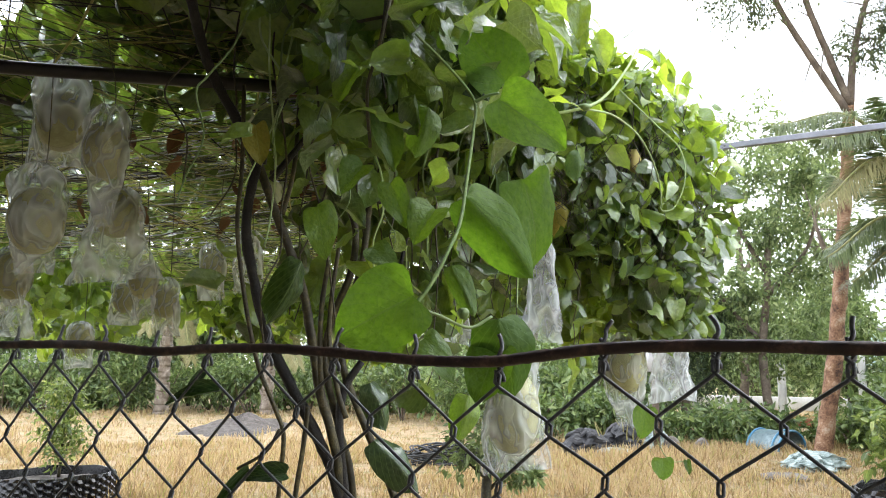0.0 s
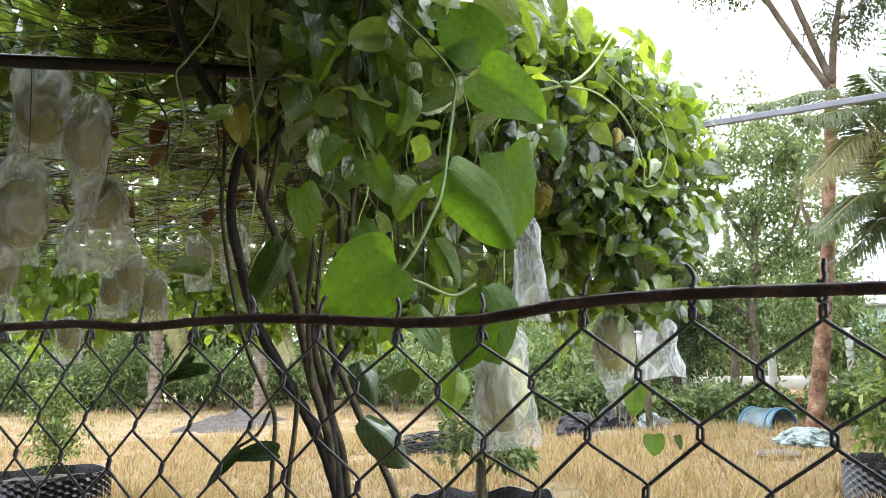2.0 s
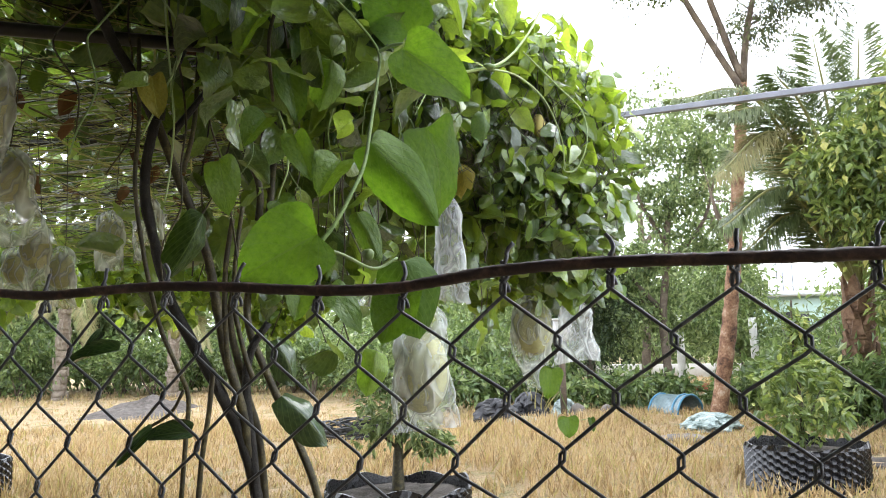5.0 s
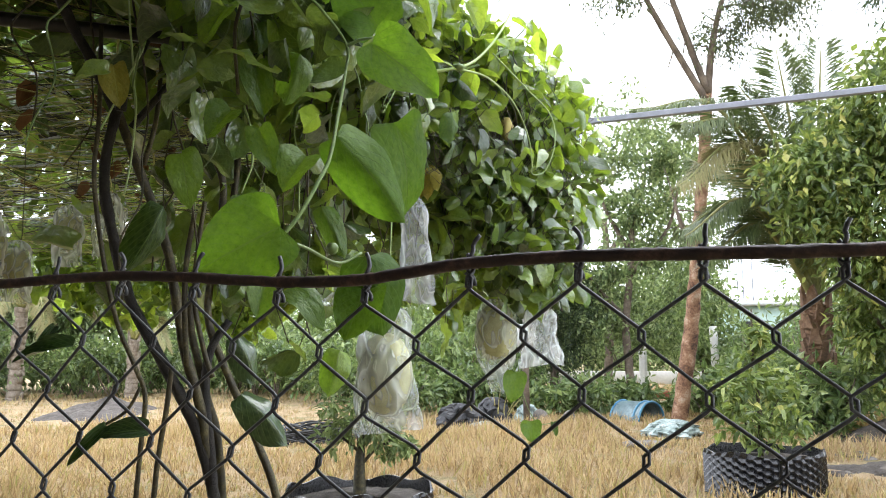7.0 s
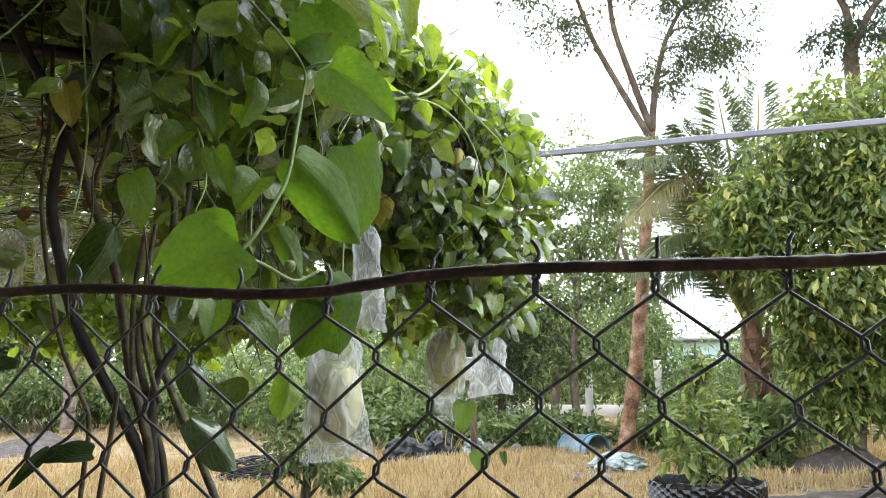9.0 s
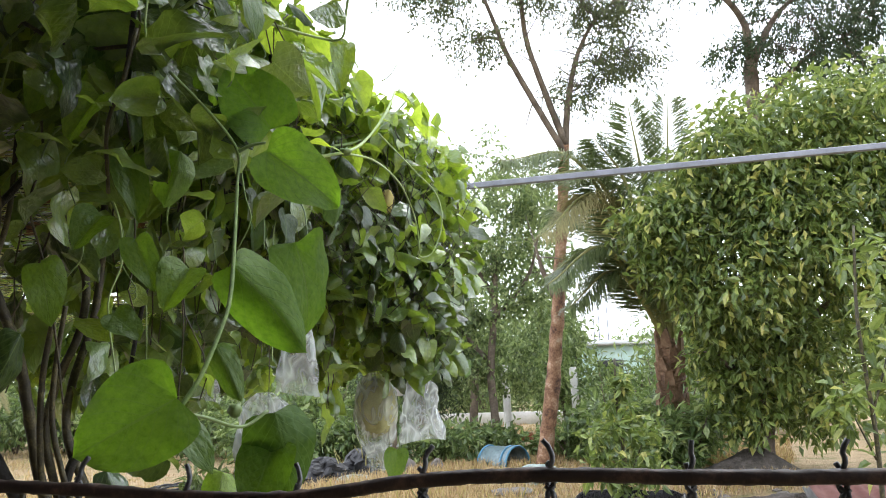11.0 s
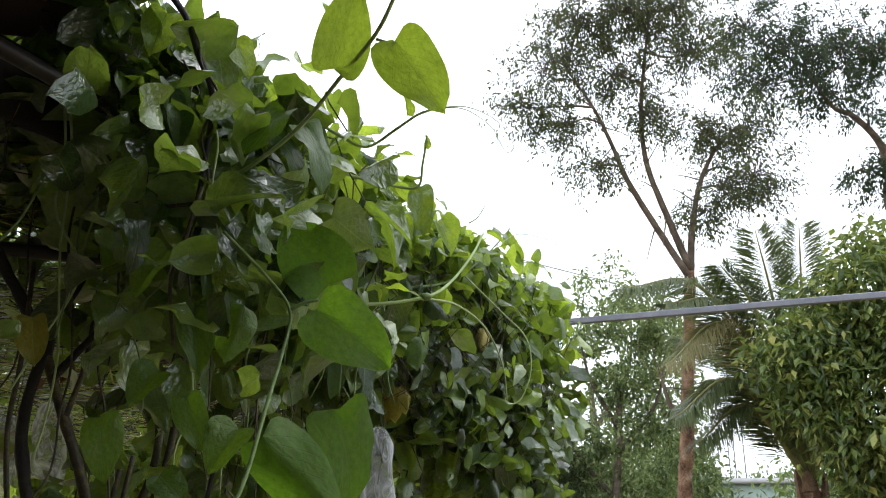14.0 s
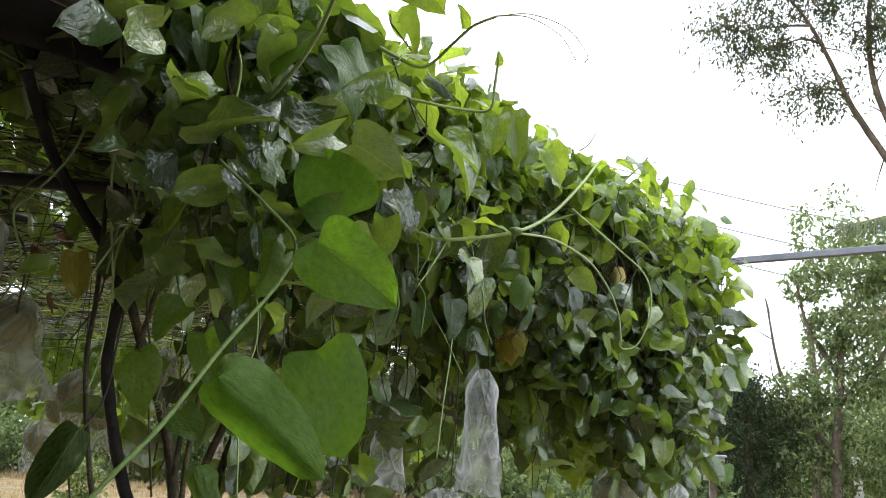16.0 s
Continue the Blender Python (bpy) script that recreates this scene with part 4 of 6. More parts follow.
# ---- things in the field ----
def air_pot(loc, dia, height, ragged=0.0):
    t = thing("tree_pot", loc, "wide black dimpled plastic tree pot full of soil on the grass", "plant pot", group="black tree pots")
    r, n, rows = dia / 2, 104, 13
    v = []
    for j in range(rows + 1):
        for i in range(n):
            a = 2 * math.pi * i / n
            d = 0.011 * (1 if (i // 2 + j) % 2 else -1) if 0 < j < rows else 0
            z = height * j / rows
            if j == rows:
                z += ragged * math.sin(3 * a + loc[0]) * 0.5 + ragged * 0.6 * math.sin(7 * a)
            k = r * (1 + 0.02 * math.sin(2 * a + loc[1])) + d
            v.append((k * math.cos(a), k * math.sin(a), z))
    base = len(v)
    for i in range(n):
        x, y, z = v[rows * n + i]
        v.append((x * 0.975, y * 0.975, z))
    for i in range(n):
        x, y, z = v[rows * n + i]
        v.append((x * 0.96, y * 0.96, height * 0.7))
    f = [(j * n + i, j * n + (i + 1) % n, (j + 1) * n + (i + 1) % n, (j + 1) * n + i) for j in range(rows + 2) for i in range(n)]
    g = Geo().add(v, f)
    part("wall", g, pot_plastic, t, smooth=False)
    g = Geo()
    vv, ff = [(0, 0, height * 0.86)], []
    for j in range(1, 7):
        for i in range(28):
            a = 2 * math.pi * i / 28
            q = r * 0.965 * j / 6
            vv.append((q * math.cos(a), q * math.sin(a), height * (0.86 - 0.1 * (j / 6) ** 2) + rng.normal() * 0.008))
    ff += [(0, 1 + i, 1 + (i + 1) % 28) for i in range(28)]
    ff += [(1 + (j - 1) * 28 + i, 1 + j * 28 + i, 1 + j * 28 + (i + 1) % 28, 1 + (j - 1) * 28 + (i + 1) % 28) for j in range(1, 6) for i in range(28)]
    part("soil", g.add(vv, ff), soil, t)
    return t


def sapling(loc, stems, clumps, leaf, label, size, n, name="potted_sapling"):
    t = thing(name, loc, label, "young tree")
    for pts, r in stems:
        g = Geo()
        tube(g, pts, r, r * 0.45, 8, 5, 0.05)
        part("stem", g, olive_bark, t)
    g = Geo()
    for c, rad in clumps:
        clump(g, c, A(rad), n, size, 0.4, 0.42, 10, 0.22, FOLDED)
    part("foliage", g, leaf, t, kind="stuff", smooth=False)
    return t


air_pot((-3.2, 7.0, 0), 0.95, 0.34, 0.01)
sapling((-3.15, 7.0, 0.28), [([(0, 0, 0), (0.02, 0, 0.3), (0, 0.02, 0.7)], 0.016), ([(0.02, 0, 0.15), (0.12, 0.02, 0.45)], 0.008), ([(0.01, 0, 0.12), (-0.14, 0, 0.4)], 0.008)],
        [((0.02, 0, 0.25), (0.2, 0.18, 0.14)), ((0.08, 0, 0.45), (0.2, 0.18, 0.16)), ((-0.06, 0, 0.5), (0.18, 0.16, 0.16)), ((0, 0, 0.68), (0.14, 0.14, 0.14))], glossy_tree_leaf, "small bushy yellow-green sapling growing in a black pot", 0.05, 330)
air_pot((0.27, 5.36, 0), 0.92, 0.28, 0.035)
sapling((0.27, 5.36, 0.2), [([(0, 0, 0), (0.0, 0, 0.2), (0.01, 0.02, 0.36), (0.0, 0.02, 0.5)], 0.042), ([(0.01, 0, 0.22), (0.12, 0.0, 0.33), (0.24, 0.02, 0.36)], 0.012), ([(0.0, 0, 0.3), (-0.14, 0.02, 0.42)], 0.012)],
        [((-0.02, 0, 0.42), (0.22, 0.2, 0.1)), ((0.12, 0, 0.48), (0.2, 0.18, 0.1)), ((-0.1, 0, 0.52), (0.18, 0.16, 0.09)), ((0.24, 0.02, 0.33), (0.1, 0.1, 0.1))], tree_leaf, "stocky sapling with dense small leaves growing in a black pot", 0.06, 190)
air_pot((3.38, 6.08, 0), 0.88, 0.34, 0.02)
sapling((3.36, 6.08, 0.26), [([(0, 0, 0), (0.01, 0, 0.4), (-0.01, 0.02, 0.8), (0.0, 0.02, 1.15)], 0.02), ([(0.01, 0, 0.15), (0.2, 0.05, 0.45)], 0.01), ([(0.0, 0, 0.12), (-0.2, 0, 0.4)], 0.01), ([(0.0, 0, 0.2), (0.05, 0.1, 0.6), (0.07, 0.1, 0.9)], 0.008)],
        [((-0.2, 0, 0.3), (0.2, 0.18, 0.13)), ((0.18, 0, 0.32), (0.2, 0.18, 0.13)), ((0, 0, 0.45), (0.24, 0.2, 0.13)), ((-0.16, 0, 0.55), (0.17, 0.16, 0.1)), ((0.18, 0, 0.56), (0.17, 0.16, 0.1)), ((0.02, 0, 0.2), (0.26, 0.2, 0.1)), ((0.02, 0, 0.95), (0.07, 0.07, 0.12)), ((0, 0, 0.72), (0.12, 0.12, 0.1))],
        glossy_tree_leaf, "leafy sapling on a thin upright stem in a black pot", 0.085, 110)


def barrel():
    t = thing("half_barrel", (4.81, 12.28, -0.04), "pale blue plastic half barrel lying arched on the grass", "barrel")
    t.rotation_euler[2] = radians(-60)
    g = Geo()
    n, rows = 22, 10
    v = []
    for rr in (0.3, 0.284):
        for j in range(rows + 1):
            s = -0.27 + 0.54 * j / rows
            bulge = rr * (1 + (0.02 if j in (3, 7) else 0))
            for i in range(n + 1):
                a = math.pi * i / n
                v.append((s, bulge * math.cos(a), 0.02 + bulge * math.sin(a)))
    k = n + 1
    m = k * (rows + 1)
    f = [(j * k + i, j * k + i + 1, (j + 1) * k + i + 1, (j + 1) * k + i) for j in range(rows) for i in range(n)]
    f += [tuple(m + q for q in reversed(w)) for w in f]
    part("shell", g.add(v, f), blue_plastic, t)
    for s in (-0.27, 0.27, 0.16):
        g = Geo()
        tube(g, [(s, 0.305 * math.cos(a), 0.02 + 0.305 * math.sin(a)) for a in np.linspace(0, math.pi, 20)], 0.018, None, 6, smooth=False)
        part("rim", g, blue_trim, t, "bright blue raised rim")


barrel()


def heap(name, loc, size, mat, label, category, seed, n=22, rough=0.3):
    """A soft crumpled heap: a lump with folds."""
    r = np.random.default_rng(seed)
    v, f = [], []
    ph = r.uniform(0, 6, 8)
    for j in range(n // 2 + 1):
        b = math.pi / 2 * j / (n // 2)
        for i in range(n):
            a = 2 * math.pi * i / n
            k = 1 + rough * (0.5 * math.sin(3 * a + ph[0] + 2 * b) + 0.5 * abs(math.sin(4 * a + ph[1] - 3 * b)) + 0.45 * abs(math.sin(6.5 * b + 2 * a + ph[3])) - 0.5 + 0.2 * r.normal() * 0.5)
            v.append((size[0] * k * math.cos(a) * math.cos(b), size[1] * k * math.sin(a) * math.cos(b), max(0.0, size[2] * math.sin(b) * (1 + 0.35 * rough * math.sin(5 * a + ph[2]) * math.cos(b)))))
    f = [(j * n + i, j * n + (i + 1) % n, (j + 1) * n + (i + 1) % n, (j + 1) * n + i) for j in range(n // 2) for i in range(n)]
    ob = solid(name, Geo().add(v, f), mat, label, category, smooth=False)
    ob.location = loc
    return ob


heap("tarpaulin", (4.4, 10.1, -0.01), (0.3, 0.3, 0.21), tarp_white, "crumpled dirty white and pale green tarpaulin on the grass", "tarpaulin", 3, 40, 0.55)
heap("paving_slab", (3.7, 9.3, -0.01), (0.3, 0.2, 0.06), stone, "pale broken slab lying in the grass", "stone", 5, 14, 0.15)
heap("rubbish_bag", (1.95, 11.7, -0.01), (0.3, 0.25, 0.36), black_film, "full black plastic rubbish bag on the grass", "bag", 8, 30, 0.5)
heap("rubbish_bag", (2.5, 11.9, -0.01), (0.26, 0.25, 0.42), black_film, "black plastic bag slumped against dead branches", "bag", 9, 30, 0.55)
heap("white_sack", (2.3, 11.5, -0.01), (0.3, 0.2, 0.12), tarp_white, "small pale sack lying in the grass", "sack", 11, 20, 0.25)
heap("white_sack", (3.05, 12.1, -0.01), (0.2, 0.18, 0.3), tarp_white, "white plastic sack standing by the bushes", "sack", 12, 30, 0.5)
heap("rounded_stone", (3.22, 12.0, 0.02), (0.15, 0.14, 0.2), stone, "rounded tan stone beside a white sack", "stone", 13, 20, 0.08)
heap("grey_stone", (3.75, 12.3, -0.01), (0.11, 0.1, 0.18), stone, "upright grey stone at the edge of the bushes", "stone", 14, 16, 0.2)
def earth_bank(loc, rx, ry, h, seed, label):
    """A low spread of loose earth that runs out flat at its rim."""
    r = np.random.default_rng(seed)
    v, n, rows = [], 72, 34
    for j in range(rows + 1):
        for i in range(n):
            a, q = 2 * math.pi * i / n, j / rows
            reach = q * (1 + 0.13 * math.sin(3 * a + seed) + 0.08 * math.sin(7 * a + 2 * seed))
            x, y = rx * reach * math.cos(a), ry * reach * math.sin(a)
            z = h * (1 - q ** 2) ** 1.5 * (1 + 0.25 * math.sin(3 * x + 1) * math.cos(4 * y)) + 0.03 * math.sin(9 * x + 4 * y) * (1 - q) + r.normal() * 0.009 * (1 - q)
            v.append((x, y, z if j < rows else -0.05))
    f = [(j * n + i, (j + 1) * n + i, (j + 1) * n + (i + 1) % n, j * n + (i + 1) % n) for j in range(rows) for i in range(n)]
    ob = solid("earth_mound", Geo().add(v, f), soil, label, "earth")
    ob.location = loc


earth_bank((-3.7, 15.6, 0.0), 0.95, 2.2, 0.26, 4, "low heap of bare grey-brown earth on the dry grass")
earth_bank((6.6, 8.8, -0.02), 0.9, 0.65, 0.27, 5, "bank of bare grey-brown earth under the fruit tree")
earth_bank((5.5, 6.7, -0.03), 1.25, 0.95, 0.09, 8, "dark trodden earth littered with rubble under the fruit tree")
for k in range(26):
    x, y = 6.0 + rng.uniform(-1.3, 1.4), 7.3 + rng.uniform(-0.8, 0.7)
    sz = rng.uniform(0.04, 0.1)
    heap("rubble_stone", (x, y, float(rise(x, y)) + 0.005), (sz, sz * 0.8, sz * 0.55), stone if k % 2 else soil, "broken stone lying on bare earth", "stone", 60 + k, 8, 0.5)
hc = thing("hose_pile", (0.05, 10.4, 0), "pile of coiled thin black irrigation hoses on the grass", "hose")
for k in range(26):
    a0, r0 = rng.uniform(0, 6.28), rng.uniform(0.2, 0.5)
    zz = 0.03 + 0.26 * rng.uniform(0, 1) * (1 - r0)
    pts = [(r0 * 1.15 * math.cos(a0 + q), r0 * 0.8 * math.sin(a0 + q), zz + 0.04 * math.sin(2 * q + k)) for q in np.linspace(0, rng.uniform(3, 6), 12)]
    g = Geo()
    tube(g, pts, 0.011, None, 5, 2)
    part("hose", g, cable_black, hc)
for k in range(9):
    g = Geo()
    b = A((2.5 + rng.uniform(-0.25, 0.25), 11.75 + rng.uniform(-0.2, 0.1), 0))
    d = unit(A((rng.uniform(-0.6, 0.6), rng.uniform(-0.3, 0.3), 1)))
    tube(g, [b, b + d * 0.25 + rng.normal(size=3) * 0.03, b + d * 0.55 + rng.normal(size=3) * 0.06], 0.014, 0.004, 5, 4)
    solid("dead_branch", g, dry_twig, "bare dead branch leaning on black bags", "branch")


def sheet(loc, rot, tilt, size, mat, label, waves=14):
    n = waves * 6
    v, f = [], []
    for side in (0, 1):
        for j in range(5):
            for i in range(n + 1):
                x = size[0] * (i / n - 0.5)
                v.append((x, size[1] * (j / 4 - 0.5), 0.012 * math.sin(2 * math.pi * i / 6) + 0.03 * math.sin(x * 1.3 + j * 0.5) - 0.004 * side))
    k = n + 1
    m = k * 5
    f = [(j * k + i, j * k + i + 1, (j + 1) * k + i + 1, (j + 1) * k + i) for j in range(4) for i in range(n)]
    f += [tuple(m + q for q in reversed(w)) for w in f]
    ob = solid("roofing_sheet", Geo().add(v, f), mat, label, "roofing sheet")
    ob.matrix_basis = pose(*loc, *tilt, rot)
    return ob


sheet((5.62, 5.6, 0.09), -22, (2, 0), (1.7, 0.6), grey_sheet, "grey corrugated roofing sheet lying on the rubble")
sheet((5.98, 5.75, 0.17), -30, (4, 2), (1.7, 0.7), rust_sheet, "rust-red corrugated roofing sheet lying on other sheets")
sheet((5.9, 6.45, 0.12), -34, (3, -2), (0.8, 0.4), grey_sheet, "short grey corrugated sheet under the tree")
for k in range(26):
    x, y = 4.6 + rng.uniform(-0.3, 1.7), 6.6 + rng.uniform(-0.6, 1.4)
    s = rng.uniform(0.04, 0.11)
    heap("rubble_stone", (x, y, float(rise(x, y)) - 0.02), (s * 1.2, s, s * 0.7), soil if k % 2 else stone, "broken grey stone in the rubble under the fruit tree", "stone", 40 + k, 8, 0.5)
for x, y, z in ((6.9, 16.6, 0.05), (7.2, 16.5, 0.05), (7.05, 16.55, 0.13), (7.5, 16.4, 0.05)):
    g = Geo()
    box(g, (x, y, z), (0.28, 0.12, 0.09), rng.uniform(-0.4, 0.2))
    solid("brick", g, brick_red, "loose red brick on the ground before the low wall", "brick", group="loose bricks")
sapling((4.75, 4.95, 0), [([(0, 0, 0), (0.02, 0.0, 0.8), (-0.02, 0, 1.6), (0.05, 0, 2.3)], 0.02), ([(0, 0, 0.9), (0.2, 0, 1.3), (0.3, 0, 1.6)], 0.01), ([(0, 0, 0.6), (-0.15, 0, 0.9)], 0.01)],
        [((0, 0, 0.75), (0.25, 0.2, 0.18)), ((-0.1, 0, 1.0), (0.22, 0.2, 0.18)), ((0.1, 0, 1.35), (0.25, 0.2, 0.2)), ((0.15, 0, 1.75), (0.26, 0.2, 0.2)), ((0.1, 0, 2.15), (0.22, 0.2, 0.16))],
        glossy_tree_leaf, "thin sapling with broad green and yellow-red leaves beside the rubble", 0.13, 60, "sapling")


# ---- chain-link fence ----
MESH = 0.085
FX, FY = A((0.0735, -0.0405, 0)) / 0.0839, A((0.0405, 0.0735, 0)) / 0.0839
K8 = A((0.05, 0.655, 0))


WARP_K = [-30, 0, 1, 2, 3, 4, 5, 6, 7, 8, 9, 10, 11, 12, 50]
WARP_TO = [-29.2, 0.76, 1.64, 2.5, 3.37, 4.24, 5.12, 6.02, 6.98, 7.9, 8.9, 9.85, 10.84, 11.85, 49.85]


def fence_at(k, z, out=0.0):
    k = float(np.interp(k, WARP_K, WARP_TO))
    return K8 + FX * MESH * (k - 8) + FY * out + A((0, 0, z))


RAIL_K = [-14, -6, -2, 0, 1, 2, 3, 4, 5, 6, 7, 8, 9, 10, 11, 12, 13, 14, 18, 24]
RAIL_Z = [1.225, 1.22, 1.224, 1.224, 1.2235, 1.222, 1.2135, 1.2165, 1.2165, 1.212, 1.2045, 1.2025, 1.2135, 1.2145, 1.211, 1.209, 1.209, 1.209, 1.207, 1.21]
fence = thing("chain_link_fence", tuple(fence_at(8, 0)), "dark chain-link garden fence with a bent rusty top rod", "fence")
g = Geo()
ks = np.linspace(-14, 24, 609)
zs = np.interp(ks, RAIL_K, RAIL_Z)
zs = np.convolve(np.pad(zs, 10, mode="edge"), np.hanning(23)[1:-1] / np.hanning(23).sum(), mode="valid")
tube(g, [fence_at(k, z, 0.002 * math.sin(k * 2.1)) for k, z in zip(ks, zs)], 0.0046, None, 10, smooth=False, wobble=0.12)
part("top_rod", g, rod_metal, fence, "bent rust-brown steel rod", world_space=True)
ROW = 0.0415
for k in range(-26, 48):
    g = Geo()
    mid = (k + 0.5) / 2
    z0 = float(np.interp(mid, ks, zs))
    pts = []
    for r in range(int(z0 / ROW)):
        left = (r + k) % 2 == 0
        c = k / 2 if left else (k + 1) / 2
        s = -1 if left else 1
        zz = float(np.interp(c, ks, zs)) - 0.014 - r * ROW + 0.0014 * math.sin(k * 3.3 + r * 1.7)
        kk = c + s * 0.022
        pts += [fence_at(c - s * 0.035, zz + 0.0075, 0.0022), fence_at(kk, zz + 0.0035, 0.0012), fence_at(kk, zz - 0.0035, -0.0012), fence_at(c - s * 0.035, zz - 0.0075, -0.0022)]
    tube(g, pts, 0.00145, None, 6, 1, smooth=False)
    part("mesh_wire", g, fence_wire, fence, world_space=True)
for k in range(-13, 24):
    g = Geo()
    zt = float(np.interp(k, ks, zs))
    for ph in (0, math.pi):
        tw = [fence_at(k + 0.03 * math.cos(q * 7 + ph), zt - 0.016 + 0.029 * q, 0.0068 * (1 - 0.5 * q) + 0.0024 * math.sin(q * 7 + ph)) for q in np.linspace(0, 1 if ph == 0 else 0.74, 12)]
        e = tw[-1]
        s = 1 if ph == 0 else -1
        if s > 0:
            tw.append(e + FX * 0.002 * math.sin(k * 2.3) + A((0, 0, 0.004)))
            tw.append(e + FX * 0.006 * math.sin(k * 2.3) + A((0, 0, 0.008)))
        else:
            tw.append(e - FX * 0.002 * math.sin(k * 2.3) + A((0, 0, 0.002)))
        tube(g, tw, 0.0018, None, 5, 1, smooth=False)
    part("twisted_tip", g, fence_wire, fence, world_space=True)

# ---- trellis ----
U, V = A((0.906, -0.423, 0)), A((0.423, 0.906, 0))
FRONT = A((-0.35, 1.22, 0))
EDGE = A((0.94, 3.25, 0)) - FRONT
trellis = thing("trellis", (1.08, 3.2, 0), "trellis of black pipes and a steel tube, smothered by vines", "trellis")


def pipe(name, a, b, r, mat, label="", sides=10):
    g = Geo()
    tube(g, [a, (A(a) + A(b)) / 2, b], r, None, sides, 3, 0.02)
    return part(name, g, mat, trellis, label, world_space=True)


pipe("pipe", (-1.75, 1.62, 1.865), (-0.18, 1.9, 1.84), 0.0155, black_pipe, "dark brown plastic pipe")
pipe("pipe", (-3.2, 3.3, 1.9), (1.0, 3.0, 1.96), 0.015, black_pipe)
pipe("pipe", (-3.4, 5.0, 1.9), (1.05, 3.25, 1.95), 0.015, black_pipe)
pipe("pipe", (-0.45, 1.15, 1.97), (0.98, 3.35, 2.0), 0.014, black_pipe)
pipe("pipe", (-1.7, 1.4, 1.95), (-0.2, 4.2, 1.93), 0.014, black_pipe)
pipe("pipe", (-3.0, 1.9, 1.95), (-1.7, 4.8, 1.93), 0.014, black_pipe)
for x, y in ((-3.4, 4.2), (-3.0, 2.2)):
    pipe("post", (x, y, -0.1), (x, y, 1.98), 0.022, dark_wood, "dark wooden post")
# the steel tube that runs out over the field, with its outer post
g = Geo()
a, b = A((0.35, 3.668, 2.061)), A((4.4, 1.885, 2.201))
side, upv = unit(np.cross(b - a, A((0, 0, 1.0)))), A((0, 0, 1.0))
q = 0.0125
v = []
for p in (a, b):
    for sx, sz in ((-1, -0.8), (-0.8, -1), (0.8, -1), (1, -0.8), (1, 0.8), (0.8, 1), (-0.8, 1), (-1, 0.8)):
        v.append(p + side * sx * q + upv * sz * q)
g.add(v, [(i, (i + 1) % 8, 8 + (i + 1) % 8, 8 + i) for i in range(8)] + [tuple(range(8))[::-1], tuple(range(8, 16))])
part("steel_tube", g, zinc, trellis, "grey galvanised square steel tube", world_space=True, smooth=False)
g = Geo()
box(g, (4.38, 1.895, 1.05), (0.04, 0.04, 2.26), 0.4)
part("tube_post", g, zinc, trellis, "grey square steel post", world_space=True)
g = Geo()
tube(g, [(-0.95, 1.0, 2.12), (-0.6, 1.3, 2.04), (-0.3, 1.55, 1.99)], 0.075, 0.06, 10, 4, 0.12)
part("beam", g, dark_wood, trellis, "dark rough timber beam", world_space=True)
# netting cords across the trellis
for k in range(40):
    g = Geo()
    s = rng.uniform(0.32, 1.1)
    a = FRONT + EDGE * s - U * rng.uniform(0.1, 0.5) + A((0, 0, 1.93 + rng.uniform(-0.05, 0.03)))
    b = a - U * rng.uniform(2.2, 3.6) + V * rng.uniform(-0.7, 0.9) + A((0, 0, rng.uniform(-0.1, 0.02)))
    tube(g, [a, (a + b) / 2 - A((0, 0, 0.03)), b], 0.0021, None, 4, 4)
    part("cord", g, cable_grey, trellis, "thin pale cord", world_space=True)

# ---- the vine ----
VB = A((-0.2, 1.72, 0))
vine = thing("granadilla_vine", tuple(VB), "lush wet granadilla vine with heart-shaped leaves covering a low trellis", "vine")


def stem(pts, r0, r1, mat, name="stem", sides=7, wobble=0.05, label=""):
    g = Geo()
    tube(g, pts, r0, r1, sides, 6, wobble)
    return part(name, g, mat, vine, label, world_space=True)


def back_reach(d):
    """How far the roof of leaves runs on behind the open side's far corner, towards the closed side."""
    return np.clip((np.asarray(d) - 0.4) / 1.6, 0, 1) * 1.15


# dry twigs matted under the canopy
g = Geo()
for k in range(1900):
    d = rng.uniform(0.3, 3.6)
    s = rng.uniform(-0.12, 0.9 + float(back_reach(d)))
    if s < 0.06 and d < 0.5:
        continue
    c = FRONT + EDGE * s - U * d + A((0, 0, 1.93 - abs(rng.normal()) * 0.075))
    if c[1] < 2.05:
        c[2] = 1.94 + abs(rng.normal()) * 0.05
    a = rng.normal() * 0.7 + (0 if rng.random() < 0.6 else 1.57)
    dv = (U * math.cos(a) + V * math.sin(a)) * min(d, rng.uniform(0.12, 0.55)) + A((0, 0, rng.normal() * 0.06))
    tube(g, [c - dv, c + rng.normal(size=3) * 0.02 - A((0, 0, 0.015)), c + dv], 0.0013 * rng.uniform(0.5, 1.0) * (1 + 1.8 * rng.random() ** 3), None, 4, 2)
part("twig_mat", g, mat_twig, vine, "mat of thin dry twigs under the canopy", kind="stuff", world_space=True)

